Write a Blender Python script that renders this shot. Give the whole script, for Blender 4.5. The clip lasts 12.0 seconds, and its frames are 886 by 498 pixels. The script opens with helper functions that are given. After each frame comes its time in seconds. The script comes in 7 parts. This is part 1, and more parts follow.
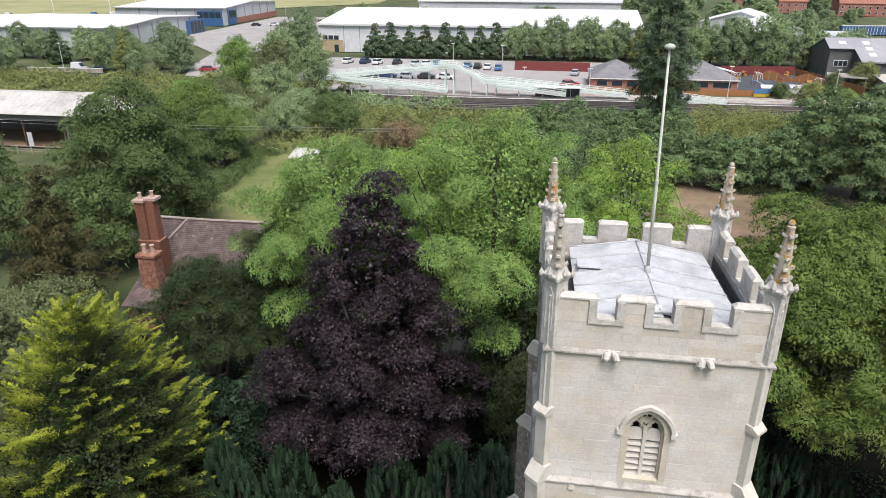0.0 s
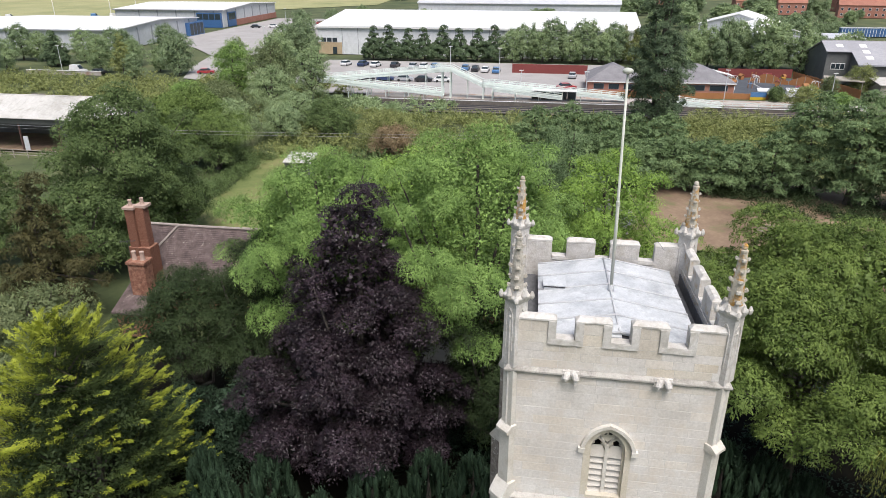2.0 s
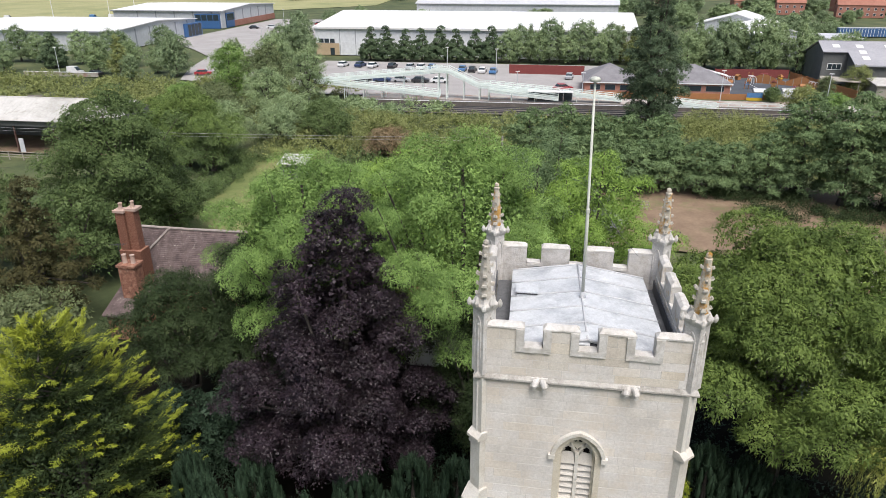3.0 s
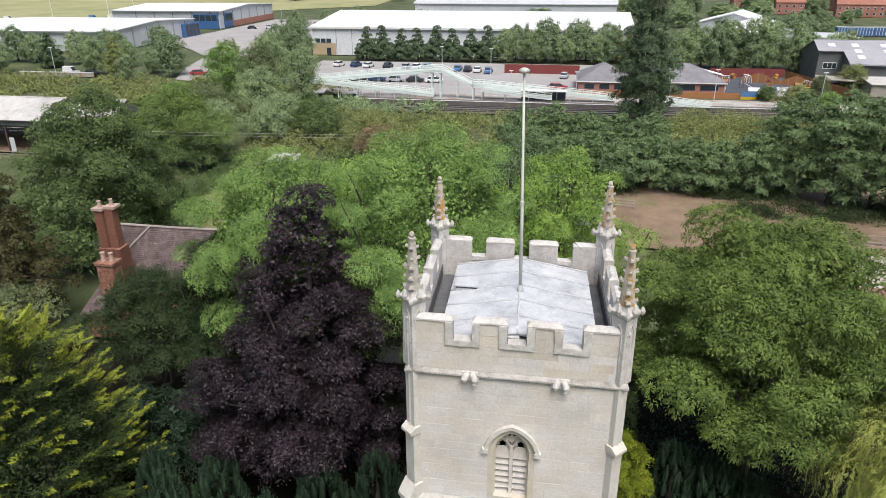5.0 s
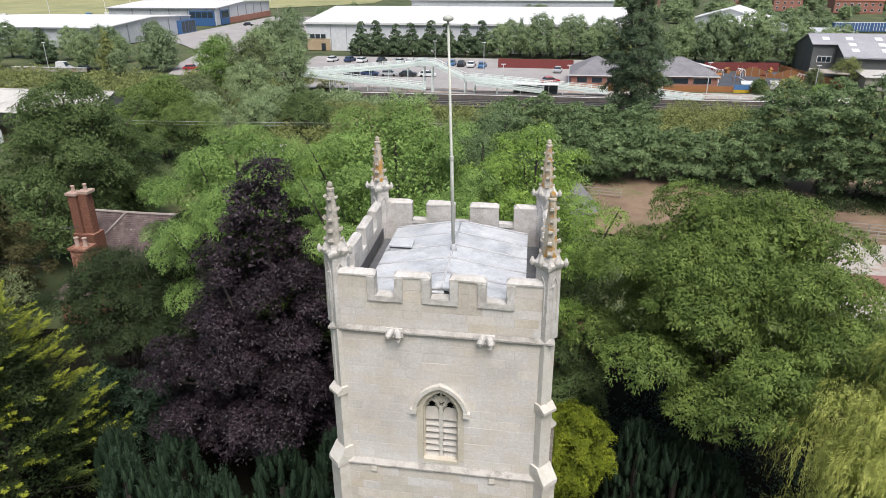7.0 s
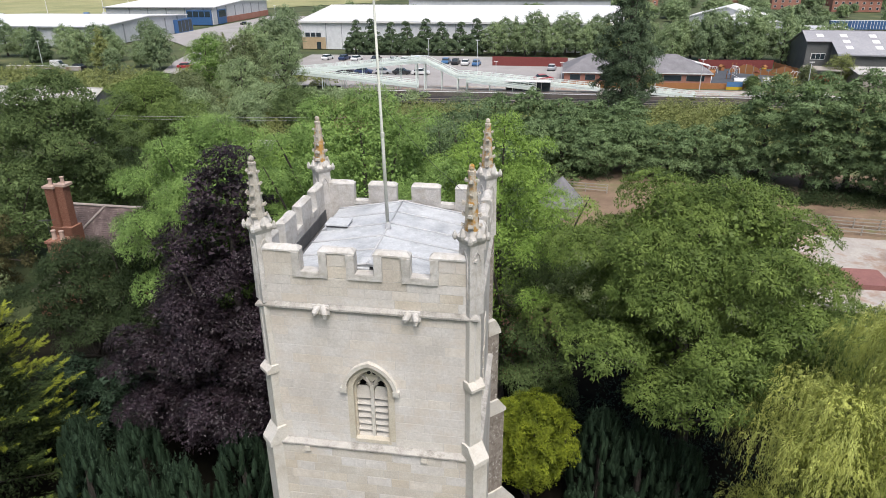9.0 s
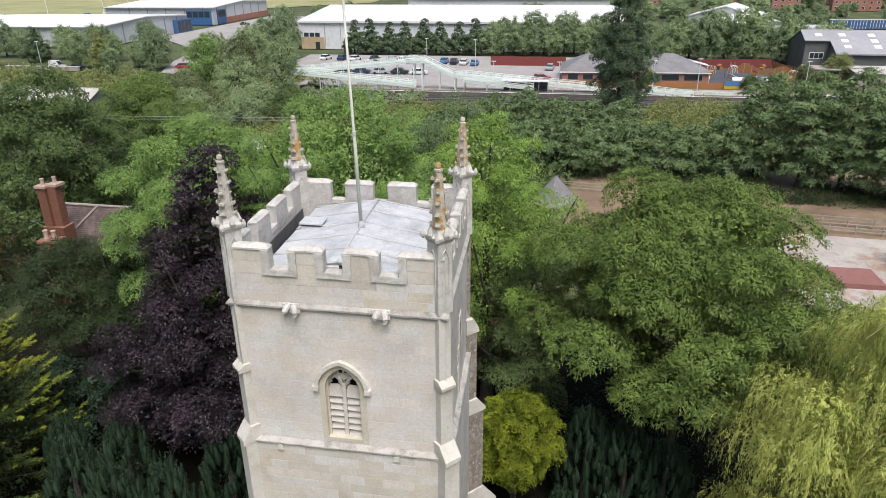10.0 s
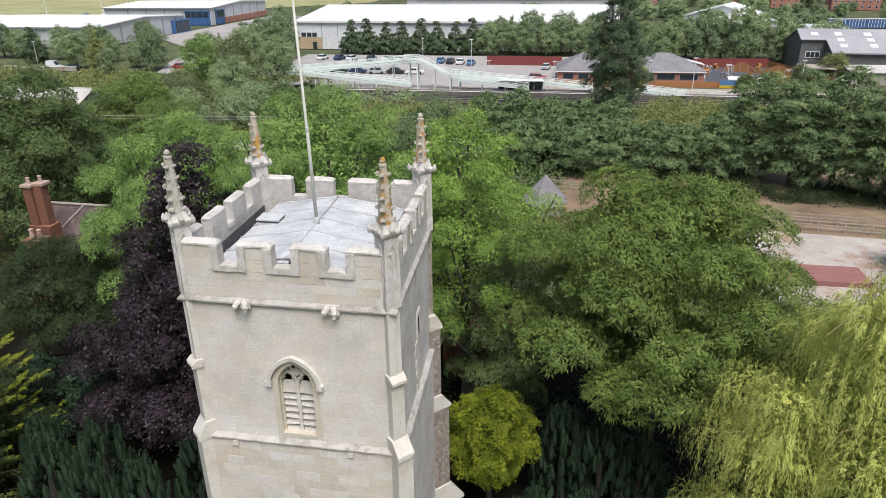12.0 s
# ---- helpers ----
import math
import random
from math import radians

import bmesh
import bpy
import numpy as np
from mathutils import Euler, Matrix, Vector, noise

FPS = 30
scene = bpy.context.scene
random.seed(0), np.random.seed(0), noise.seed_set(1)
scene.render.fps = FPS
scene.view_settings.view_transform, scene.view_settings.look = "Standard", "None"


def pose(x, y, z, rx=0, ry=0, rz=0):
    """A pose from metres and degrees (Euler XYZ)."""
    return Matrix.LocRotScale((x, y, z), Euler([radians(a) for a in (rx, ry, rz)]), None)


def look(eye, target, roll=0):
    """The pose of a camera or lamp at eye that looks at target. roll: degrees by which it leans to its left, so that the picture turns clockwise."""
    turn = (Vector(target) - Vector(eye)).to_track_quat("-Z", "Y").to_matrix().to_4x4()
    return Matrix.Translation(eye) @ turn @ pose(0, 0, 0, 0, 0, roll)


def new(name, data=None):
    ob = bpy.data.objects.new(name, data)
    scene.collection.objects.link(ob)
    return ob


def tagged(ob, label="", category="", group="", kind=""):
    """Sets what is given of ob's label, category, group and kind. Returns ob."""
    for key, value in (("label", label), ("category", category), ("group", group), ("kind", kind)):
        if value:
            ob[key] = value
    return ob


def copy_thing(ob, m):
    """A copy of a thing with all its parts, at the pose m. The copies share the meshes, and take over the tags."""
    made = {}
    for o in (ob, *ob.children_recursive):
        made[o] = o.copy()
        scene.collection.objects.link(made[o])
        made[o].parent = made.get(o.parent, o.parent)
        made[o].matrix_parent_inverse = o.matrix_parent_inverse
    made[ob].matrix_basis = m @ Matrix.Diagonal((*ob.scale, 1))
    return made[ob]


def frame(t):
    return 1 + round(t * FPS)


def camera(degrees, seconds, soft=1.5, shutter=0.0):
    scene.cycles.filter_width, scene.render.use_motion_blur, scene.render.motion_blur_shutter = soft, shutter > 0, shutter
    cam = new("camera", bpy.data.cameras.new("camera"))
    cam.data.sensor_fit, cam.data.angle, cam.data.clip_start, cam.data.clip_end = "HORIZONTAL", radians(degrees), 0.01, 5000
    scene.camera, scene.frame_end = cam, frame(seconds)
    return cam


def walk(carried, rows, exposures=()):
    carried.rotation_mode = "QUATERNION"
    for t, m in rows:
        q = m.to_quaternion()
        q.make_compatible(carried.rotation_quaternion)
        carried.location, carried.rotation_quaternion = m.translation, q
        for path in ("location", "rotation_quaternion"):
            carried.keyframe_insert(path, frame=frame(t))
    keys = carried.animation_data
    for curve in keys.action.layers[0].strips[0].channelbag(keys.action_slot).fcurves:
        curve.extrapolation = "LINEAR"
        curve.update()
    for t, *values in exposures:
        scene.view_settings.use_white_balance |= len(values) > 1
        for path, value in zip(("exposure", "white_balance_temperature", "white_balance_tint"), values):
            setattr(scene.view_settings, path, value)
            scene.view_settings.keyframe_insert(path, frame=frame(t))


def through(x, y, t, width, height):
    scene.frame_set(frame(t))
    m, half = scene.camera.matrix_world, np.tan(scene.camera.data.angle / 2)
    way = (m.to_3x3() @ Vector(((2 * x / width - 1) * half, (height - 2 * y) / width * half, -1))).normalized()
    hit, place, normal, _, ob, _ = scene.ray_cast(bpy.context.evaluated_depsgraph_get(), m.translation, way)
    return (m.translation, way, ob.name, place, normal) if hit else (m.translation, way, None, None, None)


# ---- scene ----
cam = camera(66.3, 12.0, soft=0.85)
PATH = [
    (0, (0.342, -0.92, 25.907), (0.05, 0.896, 25.123), -0.1),
    (0.5, (0.499, -0.88, 26.063), (0.207, 0.936, 25.278), -0.1),
    (1, (0.708, -0.866, 26.241), (0.415, 0.951, 25.456), -0.1),
    (1.5, (0.997, -0.824, 26.386), (0.702, 0.992, 25.603), -0.1),
    (2, (1.346, -0.759, 26.48), (1.05, 1.057, 25.697), -0.1),
    (2.5, (1.719, -0.704, 26.607), (1.422, 1.112, 25.824), -0.2),
    (3, (2.145, -0.607, 26.695), (1.848, 1.209, 25.912), -0.2),
    (5, (3.981, -0.282, 26.457), (3.677, 1.534, 25.675), -0.3),
    (5.5, (4.443, -0.228, 26.174), (4.139, 1.587, 25.391), -0.3),
    (6, (4.927, -0.131, 25.82), (4.622, 1.684, 25.037), -0.4),
    (6.5, (5.417, -0.091, 25.52), (5.111, 1.724, 24.738), -0.4),
    (7, (5.899, -0.022, 25.218), (5.592, 1.792, 24.435), -0.4),
    (9, (7.735, 0.184, 24.589), (7.424, 1.998, 23.807), -0.5),
    (9.5, (8.136, 0.217, 24.56), (7.823, 2.031, 23.778), -0.6),
    (10, (8.504, 0.294, 24.551), (8.189, 2.107, 23.769), -0.6),
    (10.5, (8.873, 0.342, 24.534), (8.558, 2.155, 23.751), -0.6),
    (11, (9.23, 0.383, 24.495), (8.913, 2.196, 23.713), -0.6),
    (11.5, (9.527, 0.439, 24.469), (9.209, 2.252, 23.687), -0.7),
    (12, (9.761, 0.456, 24.432), (9.442, 2.269, 23.65), -0.7),
]
walk(cam, [(t, look(eye, target, roll)) for t, eye, target, roll in PATH], exposures=[(0.0, 0.64), (4.0, 0.58), (12.0, 0.52)])


# ---- light: a bright overcast sky, with a soft sun from the front and left ----
world = bpy.data.worlds.new("sky")
scene.world = world
world.use_nodes = True
wn = world.node_tree.nodes
wl = world.node_tree.links
sky = wn.new("ShaderNodeTexSky")
sky.sky_type = "NISHITA"
sky.sun_disc = False
SUN_AZ, SUN_EL = 154.0, 62.0
sky.sun_elevation, sky.sun_rotation = radians(SUN_EL), radians(SUN_AZ)
sky.air_density, sky.dust_density, sky.ozone_density = 1.0, 4.0, 0.8
wn["Background"].inputs["Strength"].default_value = 0.095
wl.new(sky.outputs["Color"], wn["Background"].inputs["Color"])
sun = new("sun", bpy.data.lights.new("sun", "SUN"))
sun.data.energy, sun.data.angle, sun.data.color = 2.75, radians(34), (1.0, 0.967, 0.965)
SUN_DIR = Vector((math.sin(radians(SUN_AZ)) * math.cos(radians(SUN_EL)), math.cos(radians(SUN_AZ)) * math.cos(radians(SUN_EL)), math.sin(radians(SUN_EL))))
sun.rotation_mode = "QUATERNION"
sun.rotation_quaternion = SUN_DIR.to_track_quat("Z", "Y")

GROUND = -1.0


# ---- materials ----
def material(name):
    m = bpy.data.materials.new(name)
    m.use_nodes = True
    return m, m.node_tree.nodes, m.node_tree.links, m.node_tree.nodes["Principled BSDF"]


def ramp(n, l, source, stops):
    r = n.new("ShaderNodeValToRGB")
    while len(r.color_ramp.elements) < len(stops):
        r.color_ramp.elements.new(0.5)
    for e, (at, c) in zip(r.color_ramp.elements, stops):
        e.position, e.color = at, (*c, 1)
    l.new(source, r.inputs["Fac"])
    return r.outputs["Color"]


def noise_node(n, l, scale, detail=4.0, rough=0.6, where=None):
    t = n.new("ShaderNodeTexNoise")
    t.inputs["Scale"].default_value, t.inputs["Detail"].default_value, t.inputs["Roughness"].default_value = scale, detail, rough
    if where is None:
        g = n.new("ShaderNodeNewGeometry")
        where = g.outputs["Position"]
    l.new(where, t.inputs["Vector"])
    return t.outputs["Fac"]


def mixed(n, l, fac, a, b, mode="MIX"):
    x = n.new("ShaderNodeMix")
    x.data_type, x.blend_type = "RGBA", mode
    for key, value in ((0, fac), (6, a), (7, b)):
        if hasattr(value, "is_linked"):
            l.new(value, x.inputs[key])
        elif key == 0:
            x.inputs[0].default_value = value
        else:
            x.inputs[key].default_value = (*value, 1)
    return x.outputs[2]


def surface(name, colours, scale=1.0, fine=None, rough=0.8, metal=0.0, bump=0.0, per_piece=0.0, stain=None, stain_scale=0.6, stain_low=0.55, stain_high=0.75):
    """Colours, dark to light, over a coarse noise with a fine one on it, stains of their own shape, and a slight relief."""
    m, n, l, p = material(name)
    coarse = noise_node(n, l, scale, 5.0, 0.65)
    step = 1.0 / max(1, len(colours) - 1)
    col = ramp(n, l, coarse, [(0.3 + 0.4 * k * step, c) for k, c in enumerate(colours)])
    small = noise_node(n, l, fine or scale * 14, 3.0, 0.7)
    grey = ramp(n, l, small, [(0.3, (0.72, 0.72, 0.72)), (0.7, (1.0, 1.0, 1.0))])
    col = mixed(n, l, 0.7, col, grey, "MULTIPLY")
    if per_piece:
        info = n.new("ShaderNodeObjectInfo")
        v = ramp(n, l, info.outputs["Random"], [(0.0, (1 - per_piece, 1 - per_piece, 1 - per_piece * 1.1)), (0.3, (1 - per_piece * 0.3,) * 3), (0.66, (1.0, 1.0, 1.0)), (0.8, (1.01, 0.985, 0.94)), (0.93, (1.01, 0.975, 0.915)), (1.0, (1.05, 1.05, 1.04))])
        col = mixed(n, l, 1.0, col, v, "MULTIPLY")
    if stain is not None:
        s = noise_node(n, l, stain_scale, 8.0, 0.7)
        f = ramp(n, l, s, [(stain_low, (0, 0, 0)), (stain_high, (1, 1, 1))])
        col = mixed(n, l, f, col, stain)
    l.new(col, p.inputs["Base Color"])
    p.inputs["Roughness"].default_value, p.inputs["Metallic"].default_value = rough, metal
    if bump:
        b = n.new("ShaderNodeBump")
        b.inputs["Strength"].default_value, b.inputs["Distance"].default_value = min(1.0, bump), 0.02
        l.new(small, b.inputs["Height"])
        l.new(b.outputs["Normal"], p.inputs["Normal"])
    return m


def foliage(name, dark, mid, light, clump=0.35, through=0.3, rough=0.55, gloss=0.12):
    """Leaves: each one its own tone, with broader patches, and noise that paints lit tufts and shaded gaps."""
    m, n, l, p = material(name)
    g = n.new("ShaderNodeNewGeometry")
    col = ramp(n, l, g.outputs["Random Per Island"], [(0.0, tuple(0.4 * a + 0.6 * b for a, b in zip(dark, mid))), (0.5, mid), (0.85, mid), (1.0, tuple(0.4 * a + 0.6 * b for a, b in zip(light, mid)))])
    patch = noise_node(n, l, clump, 2.0, 0.6, g.outputs["Position"])
    tone = ramp(n, l, patch, [(0.3, (0.62, 0.66, 0.6)), (0.7, (1.3, 1.24, 1.1))])
    col = mixed(n, l, 0.8, col, tone, "MULTIPLY")
    # tuft-sized noise painting bright tops and dark gaps into the leaf colour
    tuft = noise_node(n, l, 1.1, 2.0, 0.5, g.outputs["Position"])
    col = mixed(n, l, ramp(n, l, tuft, [(0.38, (0, 0, 0)), (0.64, (0.85, 0.85, 0.85))]), mixed(n, l, 0.42, col, dark), mixed(n, l, 0.4, col, light))
    l.new(col, p.inputs["Base Color"])
    p.inputs["Roughness"].default_value = rough
    p.inputs["Specular IOR Level"].default_value = gloss
    tr = n.new("ShaderNodeBsdfTranslucent")
    l.new(col, tr.inputs["Color"])
    mix = n.new("ShaderNodeMixShader")
    mix.inputs[0].default_value = through
    l.new(p.outputs[0], mix.inputs[1])
    l.new(tr.outputs[0], mix.inputs[2])
    l.new(mix.outputs[0], n["Material Output"].inputs["Surface"])
    return m


def plain(name, c, rough=0.6, metal=0.0, vary=0.12, scale=3.0):
    return surface(name, [tuple(v * (1 - vary) for v in c), tuple(min(1, v * (1 + vary * 0.4)) for v in c)], scale=scale, rough=rough, metal=metal)


# stone and lead of the tower
M_ASHLAR = surface("ashlar", [(0.53, 0.495, 0.45), (0.63, 0.60, 0.562), (0.70, 0.68, 0.65)], 0.6, 14, 0.9, bump=0.5, per_piece=0.06, stain=(0.54, 0.47, 0.385), stain_scale=0.7, stain_low=0.48, stain_high=0.76)
M_WARM = surface("warm_ashlar", [(0.50, 0.45, 0.38), (0.59, 0.545, 0.475), (0.64, 0.61, 0.555)], 0.9, 22, 0.9, bump=0.5, per_piece=0.08, stain=(0.44, 0.40, 0.35), stain_scale=1.5, stain_low=0.55, stain_high=0.85)
M_JOINT = surface("mortar", [(0.50, 0.475, 0.44), (0.64, 0.615, 0.58)], 1.3, 9, 0.95)
M_DRESSED = surface("dressed_stone", [(0.50, 0.46, 0.39), (0.60, 0.57, 0.51), (0.64, 0.62, 0.57)], 1.6, 26, 0.9, bump=0.6, stain=(0.30, 0.28, 0.25), stain_scale=3.0, stain_low=0.62, stain_high=0.78)
M_COPING = surface("coping_stone", [(0.43, 0.41, 0.37), (0.56, 0.54, 0.505), (0.64, 0.625, 0.595)], 2.0, 24, 0.92, bump=0.8, stain=(0.37, 0.345, 0.30), stain_scale=6.0, stain_low=0.50, stain_high=0.70)
M_STRING = surface("weathered_string_stone", [(0.33, 0.31, 0.28), (0.43, 0.41, 0.375), (0.50, 0.48, 0.44)], 1.8, 26, 0.95, bump=0.7, stain=(0.19, 0.18, 0.155), stain_scale=2.0, stain_low=0.5, stain_high=0.68)
M_PARAPET = surface("speckled_parapet_stone", [(0.44, 0.42, 0.39), (0.56, 0.54, 0.51), (0.64, 0.625, 0.595)], 1.4, 18, 0.95, bump=0.9, stain=(0.37, 0.34, 0.295), stain_scale=5.0, stain_low=0.48, stain_high=0.70)
M_LICHEN = surface("lichened_stone", [(0.40, 0.36, 0.28), (0.55, 0.51, 0.43)], 4.0, 30, 0.95, bump=0.8, stain=(0.38, 0.21, 0.05), stain_scale=3.0, stain_low=0.47, stain_high=0.58)
M_STAINED = surface("brown_stained_stone", [(0.42, 0.39, 0.34), (0.55, 0.52, 0.47), (0.60, 0.58, 0.54)], 2.0, 24, 0.95, bump=0.8, stain=(0.40, 0.31, 0.20), stain_scale=2.2, stain_low=0.5, stain_high=0.62)
M_ORANGE = surface("orange_lichen_stone", [(0.40, 0.36, 0.29), (0.51, 0.47, 0.40)], 3.0, 30, 0.95, bump=0.6, stain=(0.42, 0.235, 0.06), stain_scale=2.0, stain_low=0.47, stain_high=0.56)
M_SPIRE = surface("grey_spire_stone", [(0.33, 0.30, 0.25), (0.46, 0.43, 0.37), (0.56, 0.53, 0.48)], 4.0, 30, 0.95, bump=0.8, stain=(0.17, 0.15, 0.12), stain_scale=7.0, stain_low=0.54, stain_high=0.66)
M_RENDERED = surface("limewashed_rubble", [(0.43, 0.40, 0.365), (0.54, 0.515, 0.48), (0.62, 0.60, 0.57)], 0.9, 9, 0.95, bump=1.0, stain=(0.38, 0.345, 0.305), stain_scale=1.3, stain_low=0.50, stain_high=0.68)
M_RUBBLE = surface("brown_rubble", [(0.15, 0.125, 0.105), (0.25, 0.215, 0.18), (0.37, 0.335, 0.29)], 5.0, 14, 0.95, bump=1.0, stain=(0.52, 0.49, 0.45), stain_scale=8.0, stain_low=0.58, stain_high=0.64)
M_LEAD = surface("lead_sheet", [(0.40, 0.42, 0.44), (0.51, 0.53, 0.545), (0.60, 0.62, 0.63)], 1.3, 16, 0.6, 0.0, stain=(0.22, 0.235, 0.25), stain_scale=1.1, stain_low=0.48, stain_high=0.74)
M_SEAM = surface("lead_rolls", [(0.37, 0.38, 0.39), (0.50, 0.51, 0.52)], 2.0, 20, 0.6, 0.0)
# gutter and upstand lead, far darker than the roof sheets
M_LEAD_DARK = surface("dark_lead", [(0.07, 0.073, 0.078), (0.15, 0.153, 0.158)], 2.0, 16, 0.7, 0.0)
M_CREAM = surface("cream_window_stone", [(0.50, 0.44, 0.34), (0.57, 0.52, 0.42), (0.62, 0.58, 0.50)], 2.0, 26, 0.9, bump=0.5)
# near-black fill that paints the darkness inside window openings
M_DARK = plain("opening_shade", (0.02, 0.02, 0.022), 0.9)
M_LOUVRE = surface("louvre_boards", [(0.46, 0.43, 0.38), (0.56, 0.53, 0.48)], 2.0, 30, 0.7)
M_POLE = surface("white_pole_paint", [(0.42, 0.44, 0.38), (0.58, 0.59, 0.53)], 1.5, 30, 0.5)
M_IRON = plain("dark_iron", (0.06, 0.06, 0.065), 0.6)
# foliage
F_BEECH = foliage("copper_beech_leaves", (0.0076, 0.0051, 0.0065), (0.0218, 0.0147, 0.0185), (0.0787, 0.0551, 0.0747), 0.5, 0.04, 0.42, 0.22)
F_ASH = foliage("ash_leaves", (0.0569, 0.0934, 0.0275), (0.1777, 0.292, 0.0858), (0.4087, 0.5985, 0.1802), 0.45, 0.2)
F_ASH_BRIGHT = foliage("bright_ash_leaves", (0.0702, 0.1134, 0.0252), (0.195, 0.315, 0.07), (0.4095, 0.5985, 0.14), 0.45, 0.18)
F_ASH_BLUE = foliage("bluish_leaves", (0.0525, 0.0798, 0.0386), (0.125, 0.19, 0.092), (0.25, 0.342, 0.184), 0.45, 0.22)
F_WALNUT = foliage("walnut_leaves", (0.0415, 0.0636, 0.0161), (0.1153, 0.1767, 0.0446), (0.2652, 0.3534, 0.0937), 0.5, 0.15, 0.5, 0.14)
F_OAK = foliage("oak_leaves", (0.0385, 0.0588, 0.0222), (0.1015, 0.1548, 0.0585), (0.2233, 0.2941, 0.117), 0.4, 0.12)
# leaf green darkened so that deep shade is painted into the colour
F_SHADE = foliage("shade_darkened_leaves", (0.0158, 0.0249, 0.0098), (0.0374, 0.0593, 0.0234), (0.0749, 0.1067, 0.0468), 0.4, 0.1)
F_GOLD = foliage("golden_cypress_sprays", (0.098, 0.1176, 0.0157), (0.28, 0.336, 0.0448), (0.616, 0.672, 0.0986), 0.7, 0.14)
F_BUSH = foliage("golden_yew_leaves", (0.02, 0.0264, 0.0026), (0.125, 0.165, 0.016), (0.425, 0.495, 0.048), 2.2, 0.08)
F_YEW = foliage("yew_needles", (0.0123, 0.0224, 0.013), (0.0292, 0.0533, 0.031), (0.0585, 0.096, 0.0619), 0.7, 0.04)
F_LEYLAND = foliage("leyland_sprays", (0.0468, 0.0713, 0.0317), (0.13, 0.198, 0.088), (0.286, 0.396, 0.1936), 0.35, 0.08)
F_WILLOW = foliage("willow_leaves", (0.21, 0.231, 0.063), (0.5, 0.55, 0.15), (0.725, 0.77, 0.27), 0.6, 0.2)
F_CEDAR = foliage("wellingtonia_sprays", (0.037, 0.0554, 0.0311), (0.088, 0.132, 0.074), (0.176, 0.2376, 0.148), 0.4, 0.12)
F_SCRUB = foliage("scrub_leaves", (0.0945, 0.1113, 0.042), (0.225, 0.265, 0.1), (0.45, 0.477, 0.2), 0.15, 0.25)
F_GREY = foliage("grey_green_leaves", (0.0596, 0.0759, 0.0354), (0.1419, 0.1806, 0.0843), (0.2838, 0.3251, 0.1686), 0.5, 0.2)
F_BROWN = foliage("brown_conifer_sprays", (0.0324, 0.036, 0.0158), (0.072, 0.0684, 0.0288), (0.1368, 0.1224, 0.054), 0.5, 0.15)
# two leaf greens paled so that haze over far trees is in the colour
F_FAR = foliage("hazed_leaves", (0.1375, 0.1843, 0.0946), (0.25, 0.335, 0.172), (0.425, 0.536, 0.2924), 0.12, 0.2)
F_DEEP = foliage("deep_hazed_leaves", (0.1128, 0.1529, 0.0836), (0.205, 0.278, 0.152), (0.3485, 0.4448, 0.2584), 0.12, 0.2)
# inner cypress green, darkened further to paint the tree's shaded parts
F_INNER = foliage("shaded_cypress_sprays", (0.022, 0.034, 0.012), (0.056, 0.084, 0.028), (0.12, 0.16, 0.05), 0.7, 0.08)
F_CONE = foliage("dark_cypress_sprays", (0.042, 0.063, 0.0336), (0.1, 0.15, 0.08), (0.2, 0.27, 0.16), 0.3, 0.08)
F_LIME = foliage("light_oak_leaves", (0.0475, 0.0712, 0.0209), (0.1425, 0.2109, 0.0608), (0.323, 0.437, 0.1377), 0.35, 0.15)
F_RED = foliage("reddish_shrub_leaves", (0.105, 0.084, 0.0504), (0.25, 0.2, 0.12), (0.5, 0.36, 0.24), 0.3, 0.2)
M_BARK = surface("bark", [(0.05, 0.042, 0.035), (0.11, 0.095, 0.08)], 3.0, 30, 0.95, bump=0.8)
M_TWIG = surface("yellow_twigs", [(0.30, 0.24, 0.10), (0.40, 0.33, 0.16)], 2.0, 30, 0.8)
# ground and buildings
M_GRASS = surface("rough_grass", [(0.035, 0.052, 0.018), (0.07, 0.09, 0.032), (0.125, 0.13, 0.055)], 0.08, 1.5, 0.95, stain=(0.03, 0.035, 0.02), stain_scale=0.5, stain_low=0.6, stain_high=0.7)
M_LAWN = surface("mown_lawn", [(0.085, 0.12, 0.030), (0.135, 0.165, 0.048), (0.20, 0.195, 0.075)], 0.16, 3.0, 0.95, stain=(0.24, 0.20, 0.10), stain_scale=0.12, stain_low=0.58, stain_high=0.72)
M_FIELD = surface("dry_field", [(0.20, 0.22, 0.09), (0.30, 0.30, 0.14), (0.36, 0.34, 0.18)], 0.03, 0.8, 0.95)
# litter brown taken almost to black, painting the shade under the trees
M_SHADE_SOIL = surface("litter_with_shade", [(0.007, 0.0065, 0.005), (0.016, 0.015, 0.010)], 0.7, 6.0, 0.95)
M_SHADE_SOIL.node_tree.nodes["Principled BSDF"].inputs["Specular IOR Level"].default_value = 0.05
M_DIRT = surface("bare_earth", [(0.13, 0.085, 0.055), (0.21, 0.145, 0.095), (0.28, 0.205, 0.135)], 0.22, 3.0, 0.95, stain=(0.13, 0.135, 0.055), stain_scale=0.25, stain_low=0.52, stain_high=0.66)
M_CONCRETE = surface("worn_concrete", [(0.34, 0.31, 0.28), (0.46, 0.43, 0.39)], 0.4, 5.0, 0.9, stain=(0.28, 0.19, 0.14), stain_scale=0.35, stain_low=0.5, stain_high=0.62)
M_RED_PAD = surface("red_rubber_pad", [(0.22, 0.10, 0.09), (0.28, 0.13, 0.115)], 1.0, 8.0, 0.9)
M_ASPHALT = surface("asphalt", [(0.30, 0.285, 0.275), (0.38, 0.365, 0.35)], 0.15, 6.0, 0.9)
